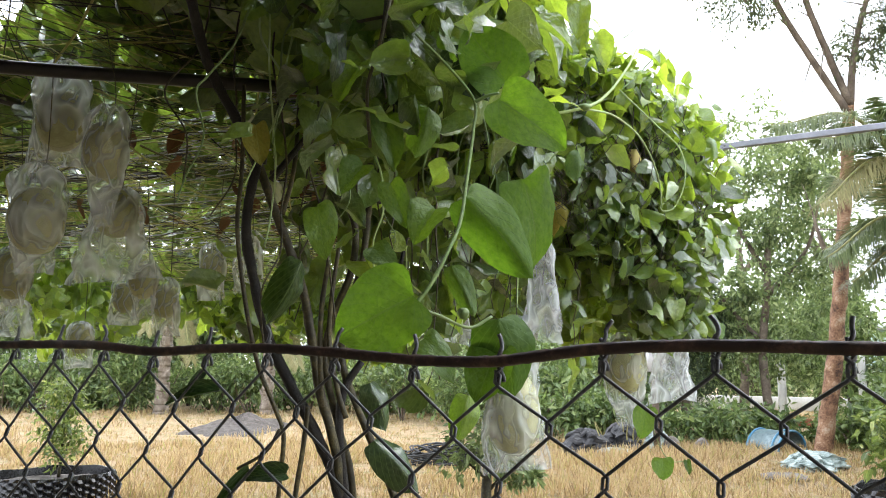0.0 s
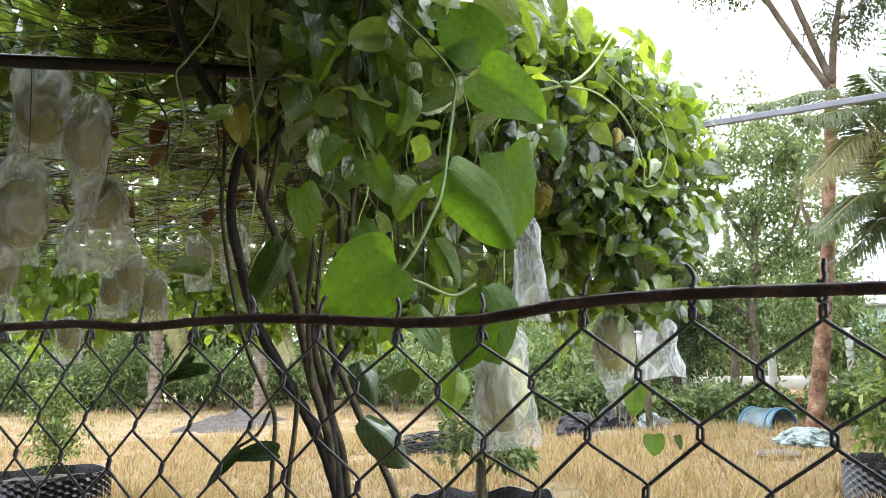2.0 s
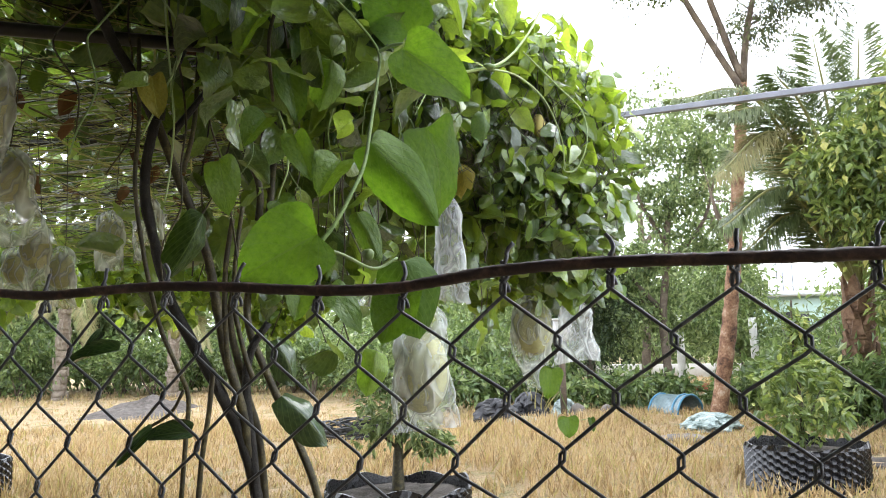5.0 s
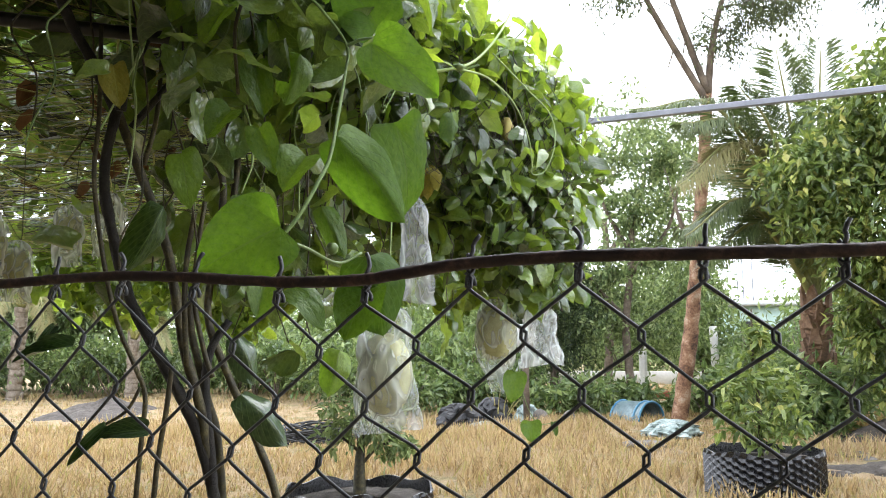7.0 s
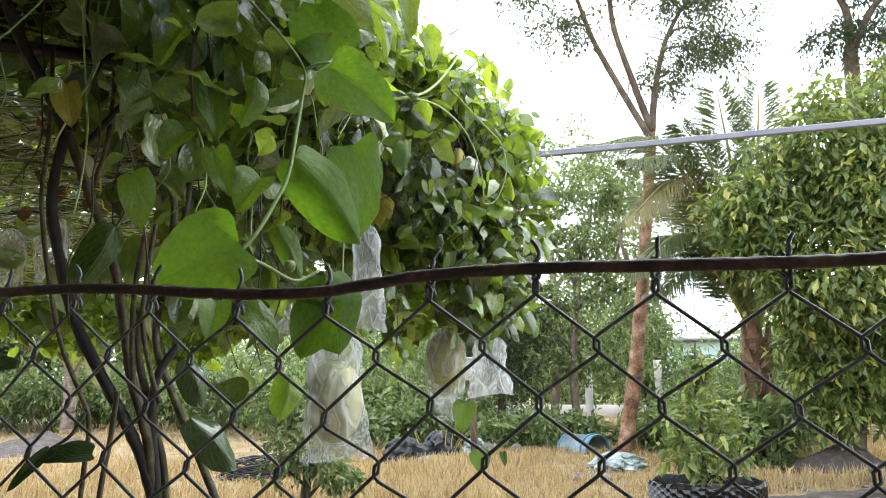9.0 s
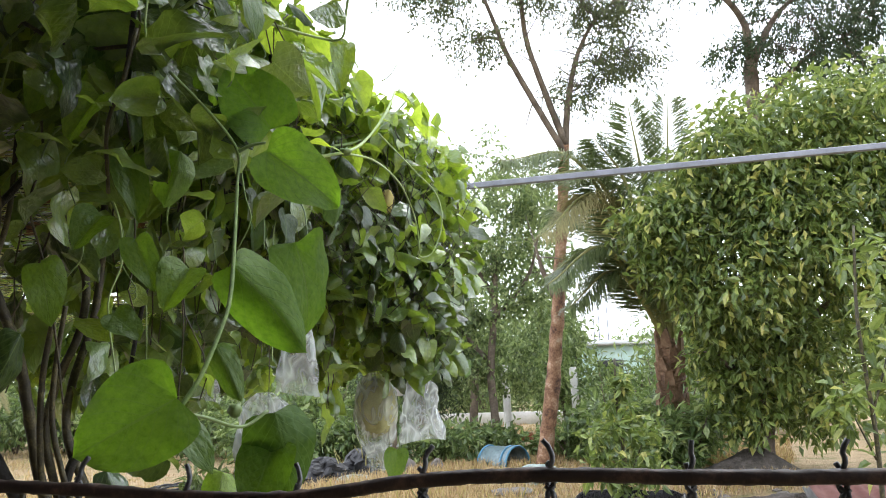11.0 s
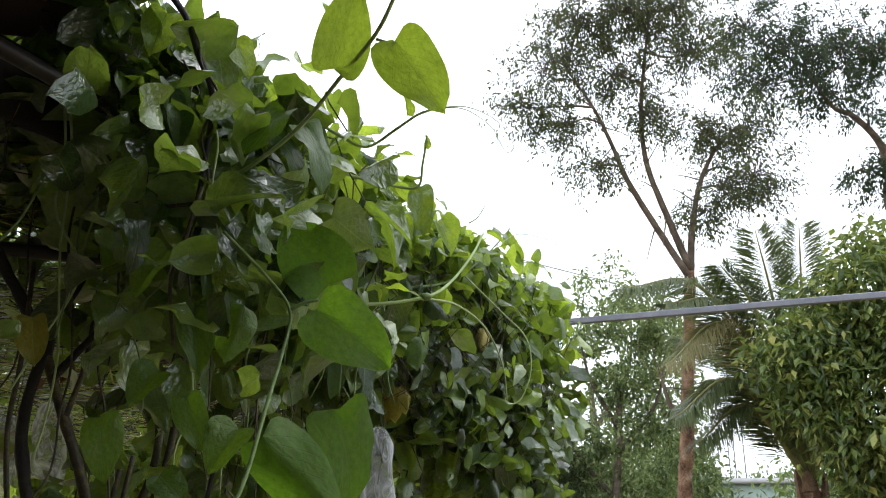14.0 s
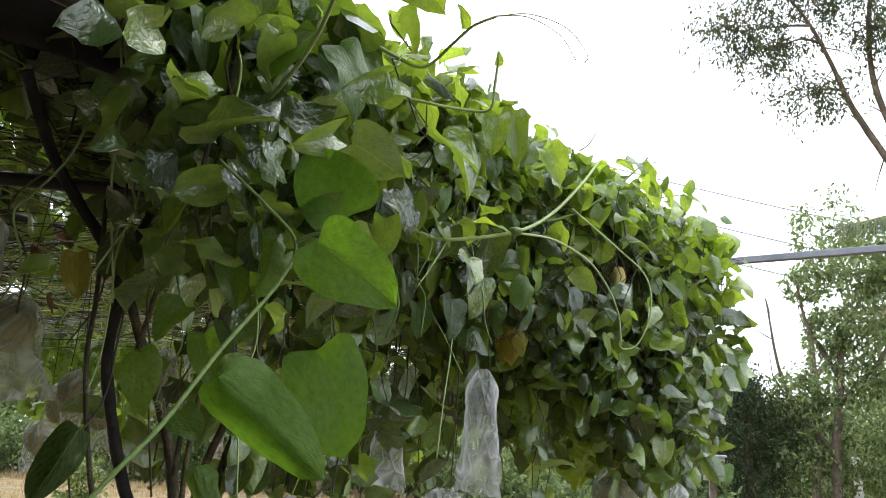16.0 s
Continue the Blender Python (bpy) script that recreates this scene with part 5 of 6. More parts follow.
SHAPES = [leaf_shape(8, 2, f, c, w, h, b, ph, 0.5 * math.sin(ph * 2.1)) for f, c, w, h, b, ph in
          ((0.3, 0.25, 0.06, 0.14, 0.4, 0), (0.1, 0.7, 0.08, 0.16, 0.5, 1), (0.7, 0.15, 0.06, 0.14, 0.45, 2), (-0.5, 0.4, 0.09, 0.16, 0.5, 3), (0.9, 0.45, 0.07, 0.12, 0.4, 4), (0.0, -0.3, 0.09, 0.16, 0.5, 5), (-0.8, 0.7, 0.07, 0.12, 0.45, 6), (0.2, 0.35, 0.1, 0.15, 0.55, 7.5))]


def spread_leaves(geo, at, outward, hang, lo, hi):
    n = len(at)
    k = rng.integers(0, len(SHAPES), n)
    along = unit(outward * (0.55 - 0.25 * hang) + rng.normal(size=(n, 3)) * 0.8 + A((0, 0, -1.0)) * (0.15 + 0.7 * hang))
    normal = unit(outward * (0.25 + 0.65 * hang) + A((0, 0, 1.0)) * (1.05 - 0.6 * hang) + rng.normal(size=(n, 3)) * 0.45)
    ln = rng.uniform(lo, hi, n)
    for i in range(len(SHAPES)):
        m = k == i
        if m.any():
            leaf_cloud(geo, SHAPES[i], at[m], along[m], normal[m], ln[m], ln[m] * rng.uniform(0.68, 0.92, m.sum()))


def clear_of_awning(at):
    """Only what lies beyond the ragged edge of the awning."""
    return at[at[:, 1] > 1.21 - 0.64 * (at[:, 0] + 0.1)]


# roof of leaves
g = Geo()
n = 21000
d = rng.uniform(0.0, 1, n) * 3.9
s = -0.14 + rng.uniform(0, 1, n) * (1.16 + back_reach(d))
d = d + 0.12 * np.clip(0.3 - s, 0, 1)
at = FRONT + s[:, None] * EDGE - d[:, None] * U
thin = np.sin(at[:, 0] * 6.1 + 1.3 * np.sin(at[:, 1] * 5.3)) * np.sin(at[:, 1] * 6.7 + 1.7 * np.sin(at[:, 0] * 4.1))
at = at[rng.uniform(size=n) < np.clip(np.where(d > 0.8, 0.44, 0.7) + 0.95 * thin, 0.03, 1) * np.where((s < 0.12) & (d < 0.6), 0.8, 1.0)]
at = clear_of_awning(at)
n = len(at)
lump = 0.07 * np.sin(at[:, 0] * 5 + 1) * np.cos(at[:, 1] * 4.2) + 0.05 * np.sin(at[:, 0] * 11 + at[:, 1] * 9)
at[:, 2] = 1.975 + lump * 0.5 + rng.uniform(0, 1, n) * 0.13 + 0.025 * at[:, 1]
spread_leaves(g, at, rng.normal(size=(n, 3)) * 0.8, 0.0, 0.055, 0.1)
# higher tangle over the near corner
n = 1500
s, d = rng.uniform(-0.1, 0.42, n), rng.uniform(-0.06, 0.75, n)
at = FRONT + s[:, None] * EDGE - d[:, None] * U
keep = at[:, 1] > 1.21 - 0.64 * (at[:, 0] + 0.1)
at, s, d = at[keep], s[keep], d[keep]
n = len(at)
at[:, 2] = 2.05 + rng.uniform(0, 1, n) * (0.3 * np.clip(1 - s / 0.5, 0, 1) + 0.03) * np.clip(0.45 + d, 0.5, 1)
spread_leaves(g, at, rng.normal(size=(n, 3)) * 0.8, 0.1, 0.05, 0.09)
part("leaf_canopy", g, vine_leaf_mass, vine, "roof of overlapping green leaves", kind="stuff", world_space=True)

# older leaves packed under the roof of the near half
g = Geo()
n = 1100
d, s = rng.uniform(0.02, 0.5, n), -0.12 + rng.uniform(0, 1, n) ** 1.3 * 0.75
at = FRONT + s[:, None] * EDGE - d[:, None] * U
at[:, 2] = 1.94 + rng.uniform(0, 1, n) * 0.09
keep = np.sin(at[:, 0] * 7.3 + 1.1 * np.sin(at[:, 1] * 6.1)) * np.sin(at[:, 1] * 7.9 + 1.5 * np.sin(at[:, 0] * 5.2)) < 0.45
at = clear_of_awning(at[keep])
leaf_cloud(g, leaf_shape(4, 1, 0.3, 0.3, 0.05, 0.1), at, unit(rng.normal(size=(len(at), 3)) * A((1, 1, 0.4))), unit(rng.normal(size=(len(at), 3)) * 0.35 + A((0, 0, 1.0))), rng.uniform(0.06, 0.1, len(at)), rng.uniform(0.05, 0.08, len(at)))
part("inner_leaves", g, vine_leaf_mass, vine, "packed older leaves under the canopy", kind="stuff", world_space=True)

# leaves caught in the mat of twigs, and the shaded inside of the near corner
g = Geo()
n = 700
d = rng.uniform(0.3, 3.6, n)
s = rng.uniform(0, 1, n) * (0.95 + back_reach(d))
at = FRONT + s[:, None] * EDGE - d[:, None] * U
at[:, 2] = 1.97 - np.abs(rng.normal(size=n)) * 0.07
at = at[at[:, 1] > 2.1]
spread_leaves(g, at, rng.normal(size=at.shape), 0.3, 0.05, 0.1)
n = 130
d, s = rng.uniform(-0.02, 0.14, n), rng.uniform(0.1, 0.36, n)
at = FRONT + s[:, None] * EDGE - d[:, None] * U
at[:, 2] = 1.92 - rng.uniform(0, 1, n) ** 1.5 * 0.34
spread_leaves(g, at, rng.normal(size=(n, 3)), 0.5, 0.055, 0.1)
part("mat_leaves", g, vine_leaf_mass, vine, "older leaves caught among dry twigs", kind="stuff", world_space=True)

def by_flower(c):
    """Close to the withered flower or the bud, which no leaf hides."""
    return min(np.linalg.norm(c - A(q)) for q in ((0.33, 2.22, 1.6), (0.32, 2.08, 1.57), (0.6, 2.5, 1.85), (0.57, 2.4, 1.84))) < 0.12


# curtain of leaves down the open side, in shoots of shingled leaves
g = Geo()
shoots = Geo()
ats, outs = [], []
for k in range(470):
    s = rng.uniform(0.05, 0.985)
    if s < 0.42 and rng.random() < 0.62:
        continue
    low = np.interp(s, [0, 0.15, 0.35, 0.55, 0.68, 0.76, 0.86, 0.93, 1.0], [1.78, 1.7, 1.62, 1.5, 1.42, 1.28, 1.27, 1.42, 1.72]) + abs(rng.normal()) * 0.12
    p = FRONT + EDGE * s + U * (rng.normal() * 0.07 - 0.02 + 0.05 * math.sin(s * 9))
    z = 1.98 + rng.uniform(0, 0.1) + 0.04 * s
    line = []
    while z > low:
        bulge = (0.06 if s < 0.8 else 0.02) * math.sin(min(1, (2.15 - z) / 0.5) * 2.2)
        c = p + U * (bulge + rng.normal() * 0.025) + V * rng.normal() * 0.03 + A((0, 0, z))
        if not by_flower(c) and (math.sin(s * 31 + z * 9) * math.sin(z * 17 + s * 13) < 0.35 or z > 1.95):
            ats.append(c)
            outs.append(U * 0.7 - V * 0.55 + V * rng.normal() * 0.45)
        line.append(c)
        z -= rng.uniform(0.032, 0.06)
    if len(line) > 2:
        tube(shoots, line, 0.0018, 0.001, 4, 1)
ats, outs = A(ats), A(outs)
# more bright young leaves with height, their colour carrying the light from above
fresh = rng.uniform(size=len(ats)) < np.clip((ats[:, 2] - 1.72) / 0.3, 0, 0.75)
spread_leaves(g, ats[~fresh], outs[~fresh], 0.5, 0.038, 0.088)
fresh_leaves = Geo()
spread_leaves(fresh_leaves, ats[fresh] + U * 0.015, outs[fresh], 0.4, 0.032, 0.076)
part("fresh_curtain", fresh_leaves, young_and_lit_leaf_mass, vine, "fresh leaves at the top of the curtain, brightened as if skylit", kind="stuff", world_space=True)
part("leaf_curtain", g, vine_leaf_mass, vine, "curtain of hanging overlapping green leaves", kind="stuff", world_space=True)
# fresh small leaves along the top of the open side
n = 1800
s = rng.uniform(0.12, 0.99, n)
at = FRONT + EDGE * s[:, None] + U * (rng.normal(size=n) * 0.09 - 0.03)[:, None]
at[:, 2] = 1.98 + 0.04 * s + np.minimum(np.abs(rng.normal(size=n)) * 0.06, 0.1) + 0.03 * np.sin(s * 23)
g = Geo()
spread_leaves(g, at, np.tile(U, (n, 1)) + rng.normal(size=(n, 3)) * 0.6, 0.1, 0.034, 0.086)
part("leaf_crest", g, young_and_lit_leaf_mass, vine, "crest of fresh yellow-green leaves", kind="stuff", world_space=True)
# climbing tips that stand out of the roof of leaves, each with small leaves in turn
tips, tip_leaves = Geo(), Geo()
for k in range(64):
    s = rng.uniform(0.1, 0.98)
    p = FRONT + EDGE * s + U * rng.uniform(-0.25, 0.06) + A((0, 0, 2.03 + 0.04 * s))
    d = unit(U * rng.uniform(-0.2, 0.9) + V * rng.normal() * 0.5 + A((0, 0, rng.uniform(0.4, 1.1))))
    ln = rng.uniform(0.08, 0.2)
    line = [p + d * ln * q + A((0, 0, -0.35 * ln * q * q)) + rng.normal(size=3) * 0.006 for q in np.linspace(0, 1, 6)]
    tube(tips, line, 0.002, 0.0009, 5, 3)
    if k % 3 == 0:
        e, a0 = line[-1], rng.uniform(0, 6)
        tube(tips, [e + d * 0.1 * q + A((0.02 * q * math.sin(7 * q + a0), 0.02 * q * math.cos(7 * q + a0), 0.05 * math.sin(4 * q))) for q in np.linspace(0, 1, 9)], 0.0007, 0.0005, 3, 2)
    at = A([line[i] for i in (1, 2, 3, 4, 5)])
    turn = A([1, -1, 1, -1, 1])[:, None] * unit(np.cross(d, A((0, 0, 1.0))))
    out = unit(turn + d * 0.7 + rng.normal(size=(5, 3)) * 0.4)
    size = A([0.055, 0.05, 0.042, 0.032, 0.022]) * rng.uniform(0.7, 1.15, 5)
    leaf_cloud(tip_leaves, SHAPES[k % len(SHAPES)], at, out, unit(rng.normal(size=(5, 3)) * 0.4 + A((0, 0, 1.0)) - V * 0.3), size, size * 0.68)
part("climbing_tips", tips, lit_stem, vine, kind="stuff", world_space=True)
part("tip_leaves", tip_leaves, young_and_lit_leaf_mass, vine, "small fresh leaves on climbing tips", kind="stuff", world_space=True)
# sparse shoots that hang low round the bagged fruit in the middle of the open side
low_leaves = Geo()
ats, outs = [], []
for k in range(36):
    s = rng.uniform(0.22, 0.76)
    p = FRONT + EDGE * s - U * rng.uniform(0.0, 0.3)
    z, low, line = 1.75, rng.uniform(1.12, 1.4), []
    while z > low:
        p = p + U * rng.normal() * 0.012 + V * rng.normal() * 0.012
        line.append(p + A((0, 0, z)))
        if rng.random() < 0.7 and not by_flower(line[-1]):
            ats.append(line[-1])
            outs.append(unit(rng.normal(size=3) * A((1, 1, 0.3)) + U * 0.3))
        z -= rng.uniform(0.04, 0.085)
    tube(shoots, line, 0.002, 0.0012, 4, 1)
spread_leaves(low_leaves, A(ats), A(outs), 0.5, 0.04, 0.09)
part("low_leaves", low_leaves, vine_leaf_mass, vine, "sparse dark leaves on low hanging shoots", kind="stuff", world_space=True)
part("shoot_mass", shoots, olive_bark, vine, kind="stuff", world_space=True)

# leaves along the far edge and hanging back there
g = Geo()
n = 3000
s = rng.uniform(0, 1, n)
at = FRONT + EDGE * (1 + 0.92 * back_reach(s * 3.9))[:, None] - U * (s * 3.9)[:, None] + V * (rng.normal(size=n) * 0.1 + 0.05)[:, None]
at[:, 2] = 1.95 - rng.uniform(0, 1, n) ** 1.3 * (0.5 + 0.16 * np.sin(s * 17)) - 0.06 * s
spread_leaves(g, at, np.tile(-V, (n, 1)) + rng.normal(size=(n, 3)) * 0.3, 0.6, 0.06, 0.11)
# leaves that close the far side
n = 2200
s = rng.uniform(-0.1, 2.1, n)
at = FRONT + EDGE * s[:, None] - U * (4.0 + rng.normal(size=n) * 0.15 + 0.2 * np.sin(s * 6))[:, None]
at[:, 2] = 2.05 - rng.uniform(0, 1, n) ** 1.2 * (0.58 + 0.14 * np.sin(s * 11))
spread_leaves(g, at, np.tile(U, (n, 1)) + rng.normal(size=(n, 3)) * 0.3, 0.6, 0.08, 0.13)
# the brighter leaf colour here imitates daylight coming through from behind
part("far_leaves", g, young_and_lit_leaf_mass, vine, "leaves hanging along the far edges of the canopy, brightened as if backlit", kind="stuff", world_space=True)
g = Geo()
# loose leaves on hanging shoots inside the open side
n = 240
s, d = rng.uniform(0.2, 0.85, n), rng.uniform(0.05, 0.6, n)
at = FRONT + s[:, None] * EDGE - d[:, None] * U
at[:, 2] = 1.9 - rng.uniform(0, 1, n) ** 1.4 * np.interp(s, [0.1, 0.5, 0.85], [0.65, 0.6, 0.4])
spread_leaves(g, at, rng.normal(size=(n, 3)), 0.6, 0.055, 0.1)
# tangle about the trunk
n = 110
at = A((-0.06, 1.36, 1.77)) + rng.normal(size=(n, 3)) * A((0.09, 0.11, 0.13))
spread_leaves(g, at, rng.normal(size=(n, 3)), 0.5, 0.05, 0.09)
part("leaf_tangle", g, vine_leaf_mass, vine, "scattered leaves hanging under the trellis", kind="stuff", world_space=True)

LEAVES = [leaf_shape(12, 4, f, c, w, h, b, ph, 0.3 * math.sin(ph)) for f, c, w, h, b, ph in
          ((0.28, 0.2, 0.05, 0.1, 0.5, 0), (0.2, 0.42, 0.06, 0.09, 0.5, 1.5), (0.6, 0.25, 0.045, 0.09, 0.45, 3), (-0.3, 0.5, 0.07, 0.08, 0.5, 4.5), (-0.75, 0.3, 0.05, 0.1, 0.45, 2.2))]
LEAF_MESH = {}


def leaf(base, tip, width, facing=(0, -0.7, 0.7), kind=0, mat=None):
    """One large leaf from its stalk to its tip, its upper side towards facing."""
    mat = mat or vine_leaf
    key = (kind, mat.name)
    if key not in LEAF_MESH:
        LEAF_MESH[key] = Geo().add(*LEAVES[kind]).mesh("leaf", mat)
    ob = part("leaf", LEAF_MESH[key], mat, vine)
    base, tip = Vector(base), Vector(tip)
    y = (tip - base)
    ln = y.length
    y.normalize()
    x = y.cross(Vector(facing)).normalized()
    z = x.cross(y)
    r = Matrix((x * width, y * ln, z * ln)).transposed().to_4x4()
    ob.matrix_basis = Matrix.Translation(base - Vector(VB)) @ r
    return ob


# thin shoots and curled tendrils hanging among the leaves
for k in range(26):
    s = rng.uniform(0.03, 0.96)
    p = FRONT + EDGE * s + U * rng.uniform(-0.1, 0.12) + A((0, 0, rng.uniform(1.75, 2.05)))
    pts = [p]
    for i in range(6):
        pts.append(pts[-1] + A((rng.normal() * 0.02, rng.normal() * 0.02, -rng.uniform(0.03, 0.08))))
    if k % 3 == 0:
        e = pts[-1]
        pts += [e + A((0.005 * math.cos(q), 0.004 * q / 3, -0.005 * math.sin(q) - 0.0015 * q)) for q in np.linspace(0.5, 14, 22)]
        stem(pts, 0.0012, 0.0007, green_stem, "tendril", 4, 0)
    else:
        stem(pts, 0.0024, 0.0014, green_stem, sides=5)
# stems hanging through the near corner
for k in range(16):
    s, d = rng.uniform(0.06, 0.45), rng.uniform(-0.05, 0.25)
    p = FRONT + EDGE * s - U * d + A((0, 0, 2.0))
    pts = [p]
    for i in range(int(rng.integers(5, 10))):
        pts.append(pts[-1] + A((rng.normal() * 0.018, rng.normal() * 0.018, -rng.uniform(0.06, 0.11))))
    stem(pts, 0.0024, 0.0016, olive_bark if k % 2 else lit_stem, sides=5)
# single leaves over the open side
for k in range(200):
    s = rng.uniform(0.05, 0.96)
    if k < 85:
        z = rng.uniform(2.0, 2.12)
        p = FRONT + EDGE * s + U * rng.uniform(-0.3, 0.06) + A((0, 0, z))
        d = unit(U * rng.uniform(0.2, 1) + V * rng.normal() * 0.6 + A((0, 0, rng.uniform(-0.5, 0.35))))
        f = unit(A((0, 0, 1.0)) + rng.normal(size=3) * 0.35)
        m = young_leaf if rng.random() < 0.5 else vine_leaf
    else:
        z = rng.uniform(np.interp(s, [0, 0.3, 0.6, 0.76, 1], [1.75, 1.6, 1.45, 1.32, 1.32]), 2.05)
        p = FRONT + EDGE * s + U * (0.05 + 0.06 * math.sin(min(1, (2.15 - z) / 0.5) * 2.2) + rng.normal() * 0.03) + A((0, 0, z))
        d = unit(U * 0.25 + V * rng.normal() * 0.4 + A((0, 0, -1.0)))
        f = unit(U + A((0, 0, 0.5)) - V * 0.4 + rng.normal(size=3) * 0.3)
        # some leaves take the darkened copy, as if shadowed by the canopy
        m = shaded_leaf if rng.random() < 0.4 else vine_leaf
    if by_flower(p):
        continue
    ln = rng.uniform(0.045, 0.085)
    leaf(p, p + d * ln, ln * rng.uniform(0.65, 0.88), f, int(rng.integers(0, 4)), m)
# a few dead leaves caught under the canopy
for k in range(46):
    p = FRONT + EDGE * rng.uniform(0.1, 1.2) - U * rng.uniform(0.3, 2.2) + A((0, 0, rng.uniform(1.8, 1.93)))
    d = unit(rng.normal(size=3) * 0.5 + A((0, 0, -1.0)))
    leaf(p, p + d * 0.07, 0.045, unit(rng.normal(size=3)), 3, dry_leaf)


# ---- bagged fruit ----
def bagged_fruit(c, width, height, fruit_r, fruit_dz=0.0, flare=0.0, seed=0, fruit_long=1.35, hang=None, label=""):
    """A fruit in a clear plastic sleeve; c is the middle of the bag."""
    t = thing("bagged_fruit", c, label or "pale green granadilla fruit hanging in a crumpled clear plastic bag", "fruit", group="bagged fruit")
    r = np.random.default_rng(seed)
    if fruit_r:
        v, n, rows = [], 26, 18
        for j in range(rows + 1):
            b = math.pi * j / rows
            for i in range(n):
                a = 2 * math.pi * i / n
                q = fruit_r * math.sin(b) ** 0.85 * (1 + 0.035 * math.cos(6 * a + seed))
                v.append((q * math.cos(a), q * math.sin(a), fruit_dz + fruit_r * fruit_long * math.cos(b)))
        f = [(j * n + i, (j + 1) * n + i, (j + 1) * n + (i + 1) % n, j * n + (i + 1) % n) for j in range(rows) for i in range(n)]
        part("fruit", Geo().add(v, f), fruit_skin, t)
    v, n, rows = [], 64, 34
    ph = r.uniform(0, 6, 8)
    face = r.uniform(-0.5, 0.5)
    for j in range(rows + 1):
        q = j / rows
        z = height * (0.5 - q)
        gather = min(1, q * 4.5)
        prof = 0.22 + 0.72 * math.sin(gather * math.pi / 2) ** 0.8 + (flare * 1.6 * max(0, q - 0.45) if flare > -0.5 else -1.35 * max(0, q - 0.5))
        flat = min(1, max(0, (q - 0.55) / 0.45))
        thin = 0.66 * (1 - flat) + 0.06 * flat
        for i in range(n):
            a = 2 * math.pi * i / n
            pleat = (1 - gather) * 0.22 * math.sin(9 * a + ph[6]) + 0.035 * math.sin(11 * a + ph[7] + 3 * q) * (1 - flat)
            dent = 0.14 * abs(math.sin(1.5 * (a + ph[1]) - 5 * q)) ** 4 + 0.1 * abs(math.sin(2.5 * a + ph[4] + 6 * q)) ** 5 + 0.08 * abs(math.sin(3.5 * a + ph[5] - 9 * q)) ** 5
            w = 1.06 + 0.05 * math.sin(2 * a + ph[0] + 4 * q) + pleat - dent
            x, y = width / 2 * prof * w * math.cos(a), width / 2 * prof * w * thin * math.sin(a)
            y += flat * width * 0.09 * math.sin(6 * x / width + ph[3])
            if fruit_r and abs(z - fruit_dz) < fruit_r * fruit_long:
                need = fruit_r * math.sqrt(max(0, 1 - ((z - fruit_dz) / (fruit_r * fruit_long)) ** 2)) * 1.05
                h = math.hypot(x, y)
                if h < need:
                    x, y = x * need / h, y * need / h
            zz = z + 0.05 * height * math.sin(2 * x / width + ph[2]) * q ** 2 - 0.03 * height * (abs(math.cos(a)) ** 6) * flat
            v.append((x * math.cos(face) - y * math.sin(face), x * math.sin(face) + y * math.cos(face), zz))
    f = [(j * n + i, (j + 1) * n + i, (j + 1) * n + (i + 1) % n, j * n + (i + 1) % n) for j in range(rows) for i in range(n)]
    part("bag", Geo().add(v, f), bag_film, t, "crumpled clear plastic bag")
    top = 1.93 - c[2] if hang is None else hang
    g = Geo()
    tube(g, [(0, 0, fruit_dz + fruit_r * 0.9), (0.012, 0.008, height * 0.5 + 0.02), (0.03 * math.sin(seed * 2.1), 0.03, max(top, height * 0.5 + 0.05))], 0.0013, None, 5, 4)
    part("stalk", g, olive_bark, t)
    return t



def bud(c, r, half, mat):
    """A swollen bud or withered flower with pointed, ribbed petals."""
    v, n, rows = [], 14, 9
    for j in range(rows + 1):
        b = math.pi * j / rows
        for i in range(n):
            a = 2 * math.pi * i / n
            q = r * math.sin(b) ** 0.8 * (1 + 0.16 * math.cos(5 * a + 2 * b)) * (1 - 0.25 * j / rows)
            v.append((c[0] + q * math.cos(a), c[1] + q * math.sin(a), c[2] + half * math.cos(b) * (1 + 0.1 * math.cos(5 * a))))
    f = [(j * n + i, (j + 1) * n + i, (j + 1) * n + (i + 1) % n, j * n + (i + 1) % n) for j in range(rows) for i in range(n)]
    part("flower_bud", Geo().add(v, f), mat, vine, world_space=True)


bagged_fruit((-0.918, 1.935, 1.799), 0.154, 0.279, 0.057, -0.014, 0.00, 1, 1.35)
bagged_fruit((-0.711, 1.707, 1.626), 0.114, 0.252, 0.045, 0.024, -1.20, 2, 1.35)
bagged_fruit((-0.904, 1.821, 1.533), 0.128, 0.239, 0.058, -0.013, -0.30, 3, 1.30)
bagged_fruit((-0.788, 1.975, 1.520), 0.13, 0.231, 0.05, 0.045, 0.85, 4, 1.20)
bagged_fruit((-1.137, 2.188, 1.438), 0.115, 0.164, 0.048, 0.000, 0.00, 5, 1.35)
bagged_fruit((-1.345, 2.605, 1.347), 0.117, 0.127, 0.000, 0.000, 0.30, 6, 1.35)
bagged_fruit((-0.997, 2.597, 1.404), 0.088, 0.145, 0.035, 0.007, 0.10, 7, 1.35)
bagged_fruit((-0.902, 2.493, 1.422), 0.092, 0.183, 0.042, 0.031, 0.00, 8, 1.30)
bagged_fruit((-0.869, 2.599, 1.387), 0.106, 0.180, 0.039, 0.014, 0.20, 9, 1.35)
bagged_fruit((-0.778, 2.783, 1.520), 0.095, 0.190, 0.038, 0.015, 0.10, 10, 1.35)
